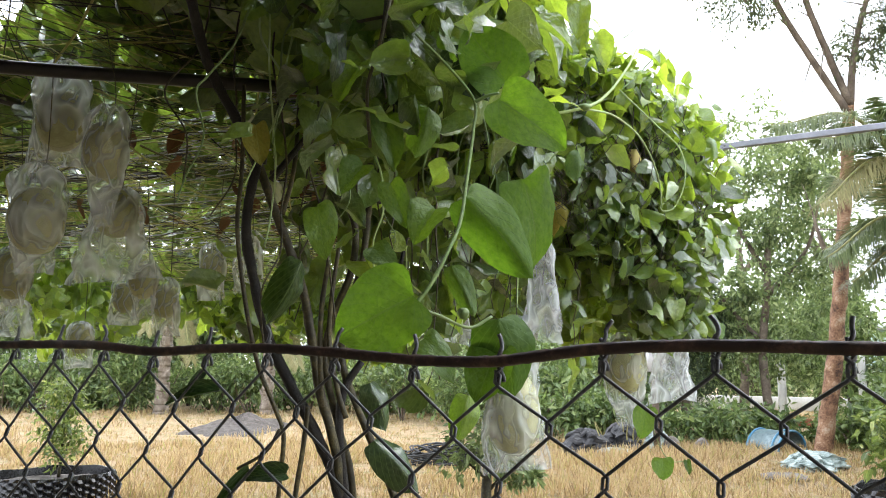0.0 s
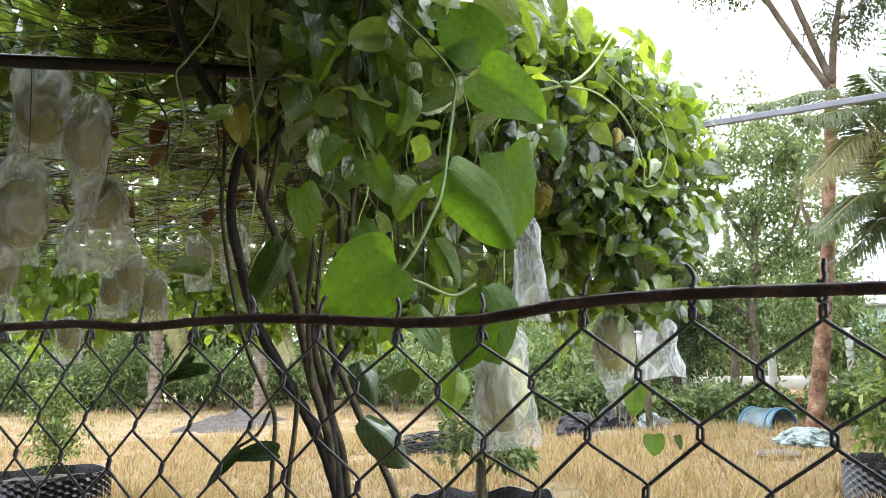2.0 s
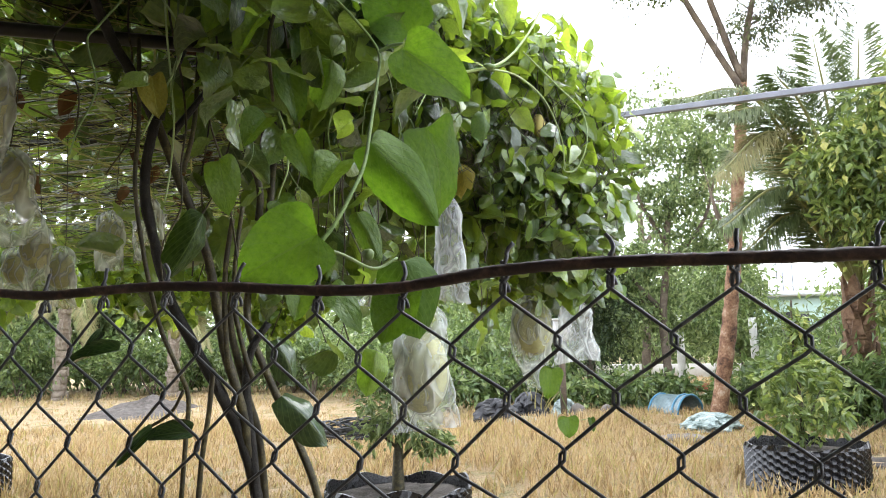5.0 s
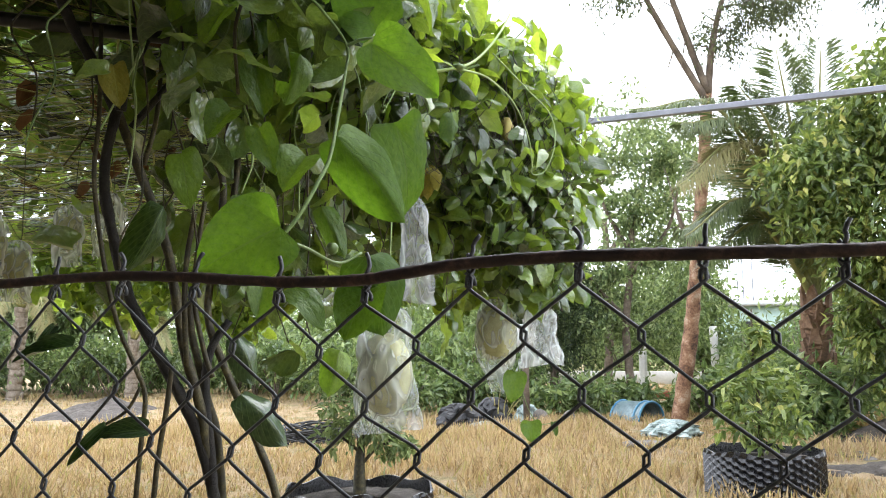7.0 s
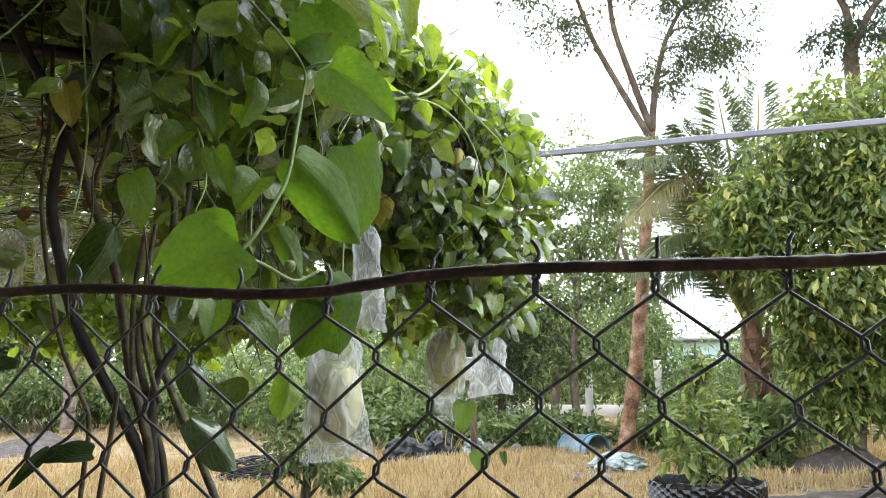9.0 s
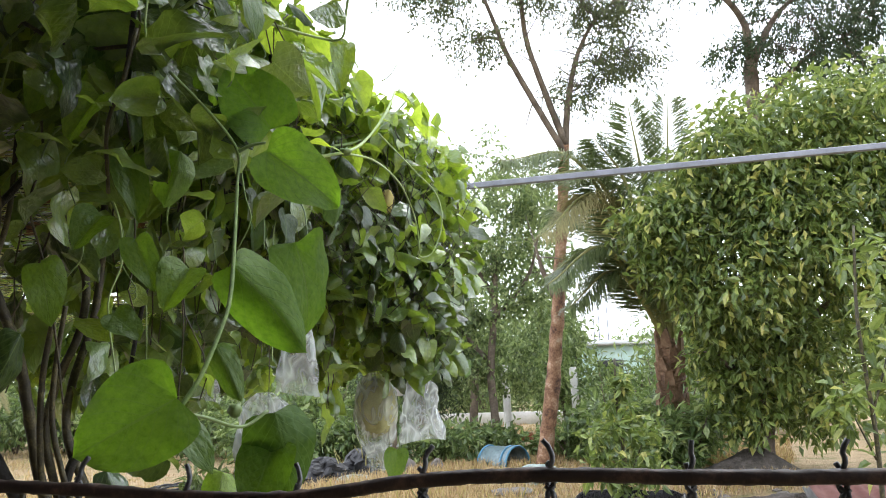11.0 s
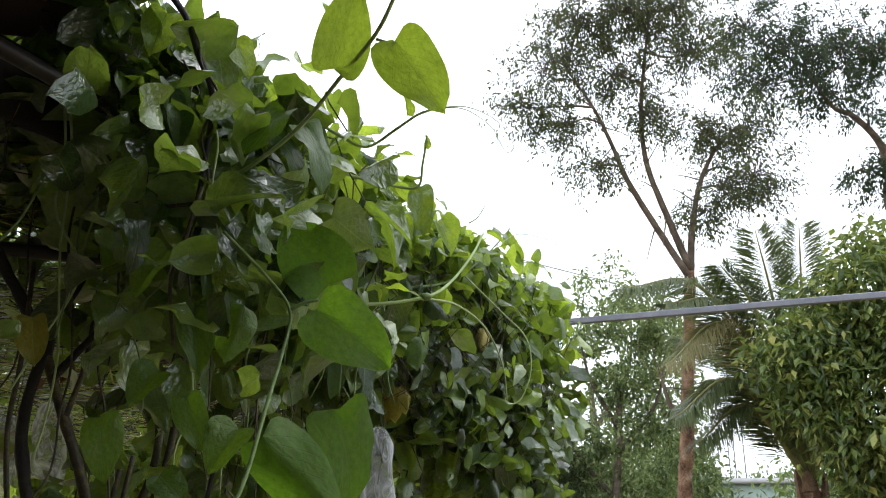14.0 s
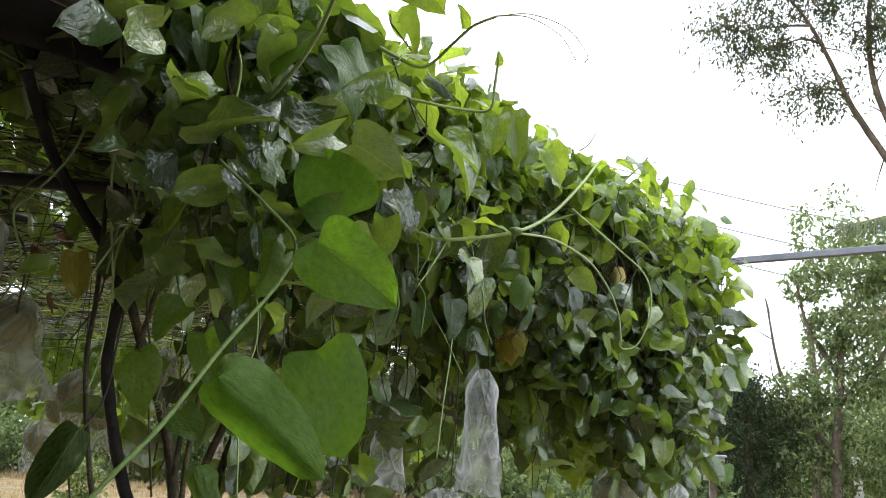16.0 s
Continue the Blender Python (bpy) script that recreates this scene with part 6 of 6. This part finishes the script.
bagged_fruit((-0.655, 2.779, 1.547), 0.107, 0.223, 0.000, 0.000, 0.10, 11, 1.35)
bagged_fruit((-1.398, 3.220, 1.278), 0.109, 0.189, 0.043, 0.026, 0.10, 12, 1.35)
bagged_fruit((0.176, 2.133, 1.111), 0.157, 0.317, 0.066, -0.026, 0.35, 13, 1.55)
bagged_fruit((0.25, 2.092, 1.4), 0.075, 0.26, 0.000, 0.000, 0.5, 14, 1.35)
bagged_fruit((0.648, 2.987, 1.146), 0.172, 0.349, 0.072, 0.056, -1.60, 15, 1.40)
bagged_fruit((0.808, 2.981, 1.184), 0.140, 0.225, 0.000, 0.000, 0.35, 16, 1.35)
bagged_fruit((0.033, 2.201, 1.349), 0.078, 0.176, 0.000, 0.000, 0.20, 17, 1.35)
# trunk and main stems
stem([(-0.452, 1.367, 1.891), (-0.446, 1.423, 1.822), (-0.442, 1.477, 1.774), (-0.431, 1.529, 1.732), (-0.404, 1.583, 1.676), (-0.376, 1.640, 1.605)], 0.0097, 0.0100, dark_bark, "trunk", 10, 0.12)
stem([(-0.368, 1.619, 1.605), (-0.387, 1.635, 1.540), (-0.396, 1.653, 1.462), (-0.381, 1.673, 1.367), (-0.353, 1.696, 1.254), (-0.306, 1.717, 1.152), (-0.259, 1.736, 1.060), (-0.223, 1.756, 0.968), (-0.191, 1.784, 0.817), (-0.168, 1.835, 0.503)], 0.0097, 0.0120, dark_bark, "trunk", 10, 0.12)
stem([(-0.370, 1.630, 1.602), (-0.340, 1.648, 1.513), (-0.311, 1.665, 1.435), (-0.284, 1.682, 1.351), (-0.271, 1.698, 1.277), (-0.252, 1.721, 1.152), (-0.222, 1.743, 1.037), (-0.209, 1.763, 0.933), (-0.189, 1.788, 0.794), (-0.168, 1.835, 0.503)], 0.0088, 0.0104, olive_bark, "trunk", 10, 0.12)
stem([(-0.233, 1.671, 1.672), (-0.216, 1.689, 1.569), (-0.183, 1.704, 1.488), (-0.191, 1.721, 1.396), (-0.229, 1.738, 1.303), (-0.247, 1.755, 1.209), (-0.218, 1.778, 1.068), (-0.189, 1.802, 0.925), (-0.171, 1.867, 0.491)], 0.0067, 0.0088, olive_bark)
stem([(-0.158, 1.757, 1.633), (-0.160, 1.758, 1.534), (-0.174, 1.763, 1.412), (-0.206, 1.765, 1.304), (-0.213, 1.766, 1.209), (-0.170, 1.770, 1.092), (-0.110, 1.777, 0.954), (-0.074, 1.778, 0.852), (-0.005, 1.806, 0.568)], 0.0071, 0.0088, olive_bark)
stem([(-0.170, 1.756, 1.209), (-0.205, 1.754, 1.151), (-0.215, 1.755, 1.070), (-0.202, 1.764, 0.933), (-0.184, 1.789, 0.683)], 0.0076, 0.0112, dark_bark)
stem([(-0.383, 1.540, 1.736), (-0.387, 1.563, 1.575), (-0.396, 1.578, 1.467), (-0.383, 1.596, 1.338), (-0.358, 1.615, 1.208), (-0.325, 1.627, 1.122), (-0.307, 1.634, 1.068), (-0.314, 1.646, 0.982), (-0.324, 1.661, 0.875)], 0.0042, 0.0048, olive_bark)
stem([(-0.268, 1.677, 1.120), (-0.279, 1.690, 1.031), (-0.294, 1.703, 0.940), (-0.307, 1.721, 0.809)], 0.0050, 0.0056, olive_bark)
stem([(-0.222, 1.607, 1.405), (-0.236, 1.619, 1.318), (-0.240, 1.632, 1.230), (-0.236, 1.647, 1.121)], 0.0050, 0.0056, olive_bark)
stem([(-0.203, 1.604, 1.427), (-0.216, 1.616, 1.339), (-0.222, 1.630, 1.241), (-0.203, 1.644, 1.143), (-0.189, 1.650, 1.099)], 0.0042, 0.0056, olive_bark)
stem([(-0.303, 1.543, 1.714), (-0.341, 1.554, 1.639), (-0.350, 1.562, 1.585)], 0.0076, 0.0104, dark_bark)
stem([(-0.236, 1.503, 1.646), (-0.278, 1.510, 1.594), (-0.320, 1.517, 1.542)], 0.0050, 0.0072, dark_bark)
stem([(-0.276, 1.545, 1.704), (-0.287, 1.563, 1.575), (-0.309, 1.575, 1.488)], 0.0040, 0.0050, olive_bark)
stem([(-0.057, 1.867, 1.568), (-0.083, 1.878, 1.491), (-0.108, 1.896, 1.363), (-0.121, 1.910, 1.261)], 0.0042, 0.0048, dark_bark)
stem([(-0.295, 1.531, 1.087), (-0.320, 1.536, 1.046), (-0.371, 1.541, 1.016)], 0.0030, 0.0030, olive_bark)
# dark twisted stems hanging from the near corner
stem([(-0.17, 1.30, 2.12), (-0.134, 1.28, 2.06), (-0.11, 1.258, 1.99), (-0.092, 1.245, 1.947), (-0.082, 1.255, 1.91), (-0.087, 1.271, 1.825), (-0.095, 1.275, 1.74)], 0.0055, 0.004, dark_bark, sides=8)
stem([(-0.15, 1.29, 2.09), (-0.115, 1.268, 2.02), (-0.1, 1.24, 1.96), (-0.075, 1.25, 1.92), (-0.094, 1.262, 1.86), (-0.08, 1.268, 1.79), (-0.1, 1.28, 1.7), (-0.09, 1.27, 1.62)], 0.0024, 0.0016, olive_bark, sides=6)
stem([(-0.088, 1.26, 1.9), (-0.07, 1.258, 1.85), (-0.073, 1.262, 1.78), (-0.06, 1.26, 1.71), (-0.068, 1.265, 1.66)], 0.002, 0.0014, lit_stem, sides=6)
# green shoots and climbing tips
stem([(-0.040, 1.145, 1.675), (0.013, 1.172, 1.629), (0.047, 1.197, 1.590), (0.044, 1.164, 1.537), (0.031, 1.027, 1.439), (0.020, 0.936, 1.364), (0.007, 0.891, 1.326), (-0.011, 0.856, 1.286), (-0.028, 0.840, 1.261)], 0.0021, 0.0023, near_stem)
stem([(0.047, 1.198, 1.589), (0.066, 1.196, 1.599), (0.084, 1.196, 1.603)], 0.0030, 0.0020, green_stem)
stem([(-0.028, 0.840, 1.258), (-0.005, 0.861, 1.252), (0.028, 0.903, 1.241), (0.054, 0.921, 1.254)], 0.0017, 0.0017, green_stem)
stem([(-0.083, 1.233, 1.767), (-0.102, 1.244, 1.688), (-0.123, 1.301, 1.643), (-0.127, 1.411, 1.578)], 0.0030, 0.0030, olive_bark)
stem([(-0.251, 1.328, 1.810), (-0.175, 1.333, 1.773), (-0.095, 1.284, 1.761)], 0.0030, 0.0030, olive_bark)
stem([(0.039, 1.707, 1.923), (0.061, 1.682, 1.834), (0.087, 1.701, 1.773), (0.122, 1.711, 1.747), (0.187, 1.738, 1.735), (0.312, 1.777, 1.765), (0.380, 1.857, 1.823), (0.446, 1.937, 1.914), (0.492, 2.019, 1.998)], 0.0045, 0.0028, lit_stem)
stem([(0.312, 1.777, 1.763), (0.393, 1.843, 1.766), (0.476, 1.939, 1.738), (0.532, 2.014, 1.667), (0.546, 2.038, 1.590)], 0.0025, 0.0018, lit_stem)
stem([(0.430, 1.951, 1.865), (0.537, 2.028, 1.799), (0.600, 2.048, 1.742), (0.610, 2.050, 1.666), (0.583, 2.048, 1.597), (0.552, 2.041, 1.582), (0.541, 2.037, 1.593), (0.551, 2.035, 1.601)], 0.0020, 0.0014, lit_stem)
stem([(0.187, 1.738, 1.735), (0.160, 1.713, 1.676), (0.138, 1.693, 1.632)], 0.0020, 0.0010, lit_stem)
stem([(-0.151, 1.383, 1.810), (-0.060, 1.313, 1.814), (-0.000, 1.246, 1.828), (0.054, 1.175, 1.852), (0.096, 1.105, 1.882), (0.138, 1.035, 1.912), (0.160, 0.988, 1.948)], 0.0036, 0.0024, lit_stem)
stem([(0.138, 1.037, 1.905), (0.156, 1.036, 1.901), (0.164, 1.034, 1.901)], 0.0020, 0.0015, lit_stem)
stem([(0.033, 1.521, 1.947), (0.115, 1.515, 1.922), (0.221, 1.552, 1.917), (0.263, 1.545, 1.917), (0.269, 1.531, 1.957), (0.275, 1.515, 2.002)], 0.0030, 0.0020, lit_stem)
stem([(0.030, 1.447, 2.011), (0.110, 1.449, 1.964), (0.159, 1.447, 1.945), (0.204, 1.402, 1.960), (0.238, 1.370, 1.975), (0.275, 1.360, 1.987)], 0.0032, 0.0020, lit_stem)
stem([(0.275, 1.360, 1.987), (0.325, 1.370, 1.996), (0.381, 1.396, 1.987), (0.412, 1.412, 1.954), (0.410, 1.417, 1.939)], 0.0011, 0.0006, lit_stem, "tendril", 4, 0.00)
stem([(0.275, 1.360, 1.987), (0.321, 1.372, 1.992), (0.371, 1.400, 1.977), (0.400, 1.418, 1.941), (0.416, 1.413, 1.947)], 0.0011, 0.0006, lit_stem, "tendril", 4, 0.00)
stem([(0.514, 1.971, 1.950), (0.591, 2.045, 2.009), (0.706, 2.129, 2.019), (0.750, 2.140, 1.962), (0.739, 2.145, 1.954)], 0.0011, 0.0006, lit_stem, "tendril", 4, 0.00)
stem([(0.444, 1.966, 2.002), (0.464, 1.958, 2.015), (0.480, 1.947, 2.041)], 0.0018, 0.0010, lit_stem)
stem([(0.696, 2.700, 2.110), (0.777, 2.747, 2.15), (0.852, 2.795, 2.172)], 0.0020, 0.0015, green_stem)
stem([(0.323, 2.126, 1.878), (0.431, 2.221, 1.924), (0.532, 2.311, 2.004), (0.622, 2.397, 2.105), (0.669, 2.439, 2.166)], 0.0040, 0.0020, green_stem)
stem([(0.700, 2.511, 2.019), (0.776, 2.571, 1.945), (0.809, 2.638, 1.832), (0.791, 2.650, 1.741)], 0.0020, 0.0015, green_stem)
stem([(0.712, 2.943, 1.098), (0.741, 2.962, 0.961), (0.790, 2.974, 0.874), (0.859, 2.974, 0.874)], 0.0020, 0.0012, green_stem)
stem([(0.275, 1.533, 2.006), (0.269, 1.552, 1.947)], 0.0012, 0.0008, lit_stem)
# large leaves
leaf((-0.03, 0.838, 1.27), (-0.107, 0.824, 1.228), 0.084, (0.13, -1.0, 0.09), 0, broad_leaf)
leaf((0.03, 1.03, 1.412), (0.13, 1.05, 1.31), 0.074, (-0.05, -0.97, 0.05), 3, broad_leaf)
leaf((0.107, 1.1, 1.45), (0.158, 1.14, 1.334), 0.092, (0.25, -0.85, 0.3), 1, broad_leaf)
leaf((0.082, 1.165, 1.582), (0.18, 1.16, 1.516), 0.092, (0.0, -0.97, 0.15), 0, broad_leaf)
leaf((0.098, 1.258, 1.642), (0.038, 1.23, 1.724), 0.104, (0.05, -0.98, -0.1), 0, broad_leaf)
leaf((0.03, 1.262, 1.705), (0.06, 1.262, 1.6), 0.07, (-0.35, 0.85, -0.2), 2, shaded_leaf)
leaf((-0.002, 1.205, 1.703), (0.04, 1.185, 1.668), 0.036, (0.1, 0.35, 0.95), 3)
leaf((0.022, 1.286, 1.920), (-0.039, 1.267, 1.846), 0.076, (0, -0.6, 0.8), 0)
leaf((0.051, 1.315, 1.914), (0.105, 1.282, 1.824), 0.069, (0.2, -0.5, 0.8), 1)
leaf((0.089, 1.084, 1.885), (0.111, 1.012, 1.963), 0.072, (0.02, -0.84, -0.39), 0, young_leaf)
leaf((0.161, 1.034, 1.902), (0.224, 1.031, 1.814), 0.079, (-0.07, -0.86, -0.34), 0, young_leaf)
leaf((0.062, 0.93, 1.252), (0.086, 0.92, 1.17), 0.074, (0.1, -0.95, 0.25), 3, broad_leaf)
leaf((0.062, 0.94, 1.222), (0.034, 0.92, 1.163), 0.056, (-0.2, -0.9, 0.3), 0, broad_leaf)
leaf((-0.212, 1.240, 1.356), (-0.233, 1.202, 1.269), 0.050, (0.6, -0.7, 0.2), 3)
leaf((-0.128, 1.318, 1.523), (-0.163, 1.294, 1.481), 0.053, (0, -0.8, 0.5), 2)
leaf((-0.316, 1.357, 1.601), (-0.304, 1.347, 1.534), 0.047, (0, -1, 0.1), 0, yellow_leaf)
leaf((-0.083, 1.273, 1.482), (-0.057, 1.252, 1.414), 0.045, (-0.2, -0.8, 0.5), 0)
leaf((-0.211, 1.376, 1.466), (-0.196, 1.347, 1.388), 0.058, (0, -0.9, 0.4), 1)
leaf((-0.11, 1.36, 1.082), (-0.03, 1.34, 1.022), 0.058, (0.2, -0.85, 0.5), 3, shaded_leaf)
leaf((-0.121, 1.4, 1.172), (-0.08, 1.39, 1.105), 0.05, (0.3, -0.8, 0.5), 3, shaded_leaf)
leaf((-0.244, 1.33, 1.034), (-0.317, 1.32, 1.032), 0.03, (0, -0.95, 0.3), 2, shaded_leaf)
leaf((-0.302, 1.33, 1.04), (-0.356, 1.32, 0.985), 0.018, (0.3, -0.9, 0.3), 2, shaded_leaf)
leaf((-0.4, 1.4, 1.19), (-0.428, 1.39, 1.15), 0.016, (0.4, -0.9, 0.2), 2, shaded_leaf)
leaf((-0.372, 1.4, 1.16), (-0.464, 1.39, 1.145), 0.022, (0, -0.9, 0.4), 2, shaded_leaf)
leaf((0.765, 2.974, 0.880), (0.767, 2.963, 0.808), 0.079, (0, -0.8, 0.5), 0)
leaf((0.849, 2.974, 0.874), (0.857, 2.961, 0.827), 0.027, (0, -0.8, 0.5), 0)
leaf((0.706, 2.949, 1.055), (0.693, 2.944, 0.948), 0.090, (0.2, -0.8, 0.5), 0)
leaf((0.131, 1.644, 2.044), (0.121, 1.625, 1.964), 0.060, (0, -0.7, 0.6), 0, young_leaf)
leaf((0.299, 1.796, 2.016), (0.314, 1.776, 1.908), 0.056, (0.1, -0.8, 0.5), 0, young_leaf)
leaf((0.188, 1.762, 1.794), (0.083, 1.707, 1.752), 0.051, (0, -0.2, 1), 1)
leaf((0.110, 1.749, 1.827), (0.210, 1.710, 1.764), 0.058, (0.2, -0.4, 0.9), 1, young_leaf)
leaf((0.211, 1.787, 1.785), (0.297, 1.747, 1.793), 0.029, (0, -0.3, 1), 1, young_leaf)
leaf((0.127, 1.768, 1.836), (0.095, 1.723, 1.843), 0.038, (0, -0.4, 0.9), 0)
leaf((0.158, 1.497, 1.954), (0.214, 1.493, 1.937), 0.027, (0, -0.3, 1), 3)
leaf((0.213, 1.488, 1.954), (0.253, 1.478, 1.962), 0.016, (0, -0.3, 1), 1, young_leaf)
leaf((0.223, 1.392, 1.983), (0.217, 1.380, 2.022), 0.017, (0.4, -0.8, 0), 2, young_leaf)
leaf((0.272, 1.521, 1.985), (0.276, 1.513, 2.009), 0.015, (0.4, -0.8, 0), 2, young_leaf)
leaf((0.275, 1.593, 1.925), (0.269, 1.566, 1.849), 0.049, (0, -0.9, 0.4), 0, young_leaf)
leaf((0.847, 2.795, 2.172), (0.917, 2.780, 2.136), 0.043, (0.2, -0.6, 0.7), 1, young_leaf)
leaf((0.843, 2.795, 2.168), (0.833, 2.783, 2.111), 0.039, (0, -0.8, 0.5), 0, young_leaf)
leaf((0.839, 2.794, 2.176), (0.866, 2.788, 2.223), 0.035, (0.3, -0.8, 0.3), 2, young_leaf)
leaf((0.777, 2.747, 2.136), (0.736, 2.738, 2.197), 0.027, (0.3, -0.8, 0.3), 2, young_leaf)
leaf((0.773, 2.747, 2.136), (0.792, 2.699, 2.115), 0.058, (0.1, -0.6, 0.7), 1, young_leaf)
leaf((0.752, 2.742, 2.164), (0.779, 2.735, 2.216), 0.023, (0.3, -0.8, 0.3), 2, young_leaf)
leaf((0.545, 2.424, 1.913), (0.536, 2.412, 1.854), 0.074, (0, -0.9, 0.4), 0, young_leaf)
leaf((1.073, 3.404, 1.763), (0.949, 3.354, 1.710), 0.075, (0, -0.8, 0.5), 0, yellow_leaf)
leaf((1.084, 3.407, 1.753), (1.140, 3.365, 1.736), 0.054, (0, -0.7, 0.6), 1, yellow_leaf)
leaf((1.043, 3.412, 1.720), (1.014, 3.381, 1.623), 0.075, (0, -0.9, 0.3), 0, yellow_leaf)
leaf((0.564, 2.298, 2.093), (0.621, 2.300, 2.077), 0.029, (0, -0.6, 0.7), 2, young_leaf)
leaf((-0.080, 1.331, 1.792), (-0.022, 1.291, 1.716), 0.056, (0, -0.7, 0.6), 1)
leaf((-0.137, 1.343, 1.707), (-0.179, 1.312, 1.637), 0.056, (0, -0.8, 0.5), 2)
leaf((-0.023, 1.353, 1.631), (-0.041, 1.323, 1.560), 0.056, (0.2, -0.8, 0.5), 3)
leaf((-0.102, 1.404, 1.627), (-0.080, 1.366, 1.537), 0.053, (0.1, -0.9, 0.4), 0)
leaf((-0.191, 1.384, 1.774), (-0.232, 1.344, 1.697), 0.068, (0, -0.8, 0.5), 1)
leaf((-0.012, 1.279, 1.443), (-0.046, 1.245, 1.393), 0.061, (0.1, -0.6, 0.7), 2)
leaf((0.011, 1.043, 1.326), (0.032, 1.020, 1.271), 0.032, (-0.3, -0.8, 0.5), 3)
leaf((-0.110, 1.287, 1.382), (-0.073, 1.271, 1.353), 0.048, (0, -0.7, 0.6), 0)
leaf((-0.028, 1.206, 1.239), (0.013, 1.162, 1.198), 0.048, (0, -0.7, 0.6), 1)
leaf((-0.080, 1.405, 1.264), (-0.087, 1.372, 1.207), 0.052, (0.2, -0.8, 0.5), 2)
leaf((0.047, 1.522, 1.147), (0.031, 1.491, 1.080), 0.055, (0.2, -0.8, 0.5), 3)
leaf((-0.137, 1.328, 1.810), (-0.161, 1.298, 1.738), 0.056, (0.2, -0.8, 0.5), 0)
leaf((-0.211, 1.440, 1.976), (-0.137, 1.400, 1.875), 0.077, (0.17, -0.91, -0.25), 0)
leaf((-0.179, 1.343, 2.108), (-0.193, 1.326, 2.030), 0.061, (0.2, -0.9, 0.3), 0, young_leaf)
leaf((-0.094, 1.342, 2.050), (-0.069, 1.318, 1.969), 0.061, (0.2, -0.8, 0.4), 1, young_leaf)
leaf((-0.068, 1.333, 2.064), (-0.035, 1.342, 2.010), 0.053, (0.2, -0.8, 0.4), 0, young_leaf)
leaf((-0.076, 1.301, 1.915), (-0.008, 1.298, 1.869), 0.057, (0.1, -0.6, 0.8), 1)
leaf((-0.007, 1.403, 1.948), (0.075, 1.378, 1.867), 0.069, (0.1, -0.6, 0.8), 1)
leaf((0.054, 1.454, 1.975), (0.092, 1.423, 1.902), 0.054, (0.1, -0.6, 0.8), 0, young_leaf)
leaf((-0.168, 1.304, 1.944), (-0.131, 1.281, 1.844), 0.067, (0.3, -0.8, 0.4), 0)
leaf((0.310, 2.258, 1.647), (0.282, 2.275, 1.578), 0.050, (0.3, -0.7, 0.4), 3, yellow_leaf)
leaf((0.324, 2.255, 1.646), (0.333, 2.267, 1.555), 0.053, (0.3, -0.7, 0.4), 3, yellow_leaf)
leaf((0.331, 2.254, 1.642), (0.354, 2.258, 1.584), 0.044, (0.3, -0.7, 0.4), 3, yellow_leaf)
leaf((0.317, 2.256, 1.647), (0.307, 2.274, 1.549), 0.044, (0.3, -0.7, 0.4), 3, yellow_leaf)
leaf((0.323, 2.256, 1.641), (0.292, 2.266, 1.618), 0.038, (0.3, -0.7, 0.4), 3, yellow_leaf)
# flower buds and a withered fruit
bud((0.602, 2.556, 1.840), 0.0231, 0.0356, flower_skin)
bud((1.108, 3.429, 1.673), 0.0253, 0.0379, flower_skin)
bud((-0.023, 0.851, 1.250), 0.0075, 0.0064, green_stem)
bud((0.022, 0.901, 1.256), 0.0073, 0.0061, green_stem)
bud((0.312, 1.777, 1.765), 0.0158, 0.0079, green_stem)
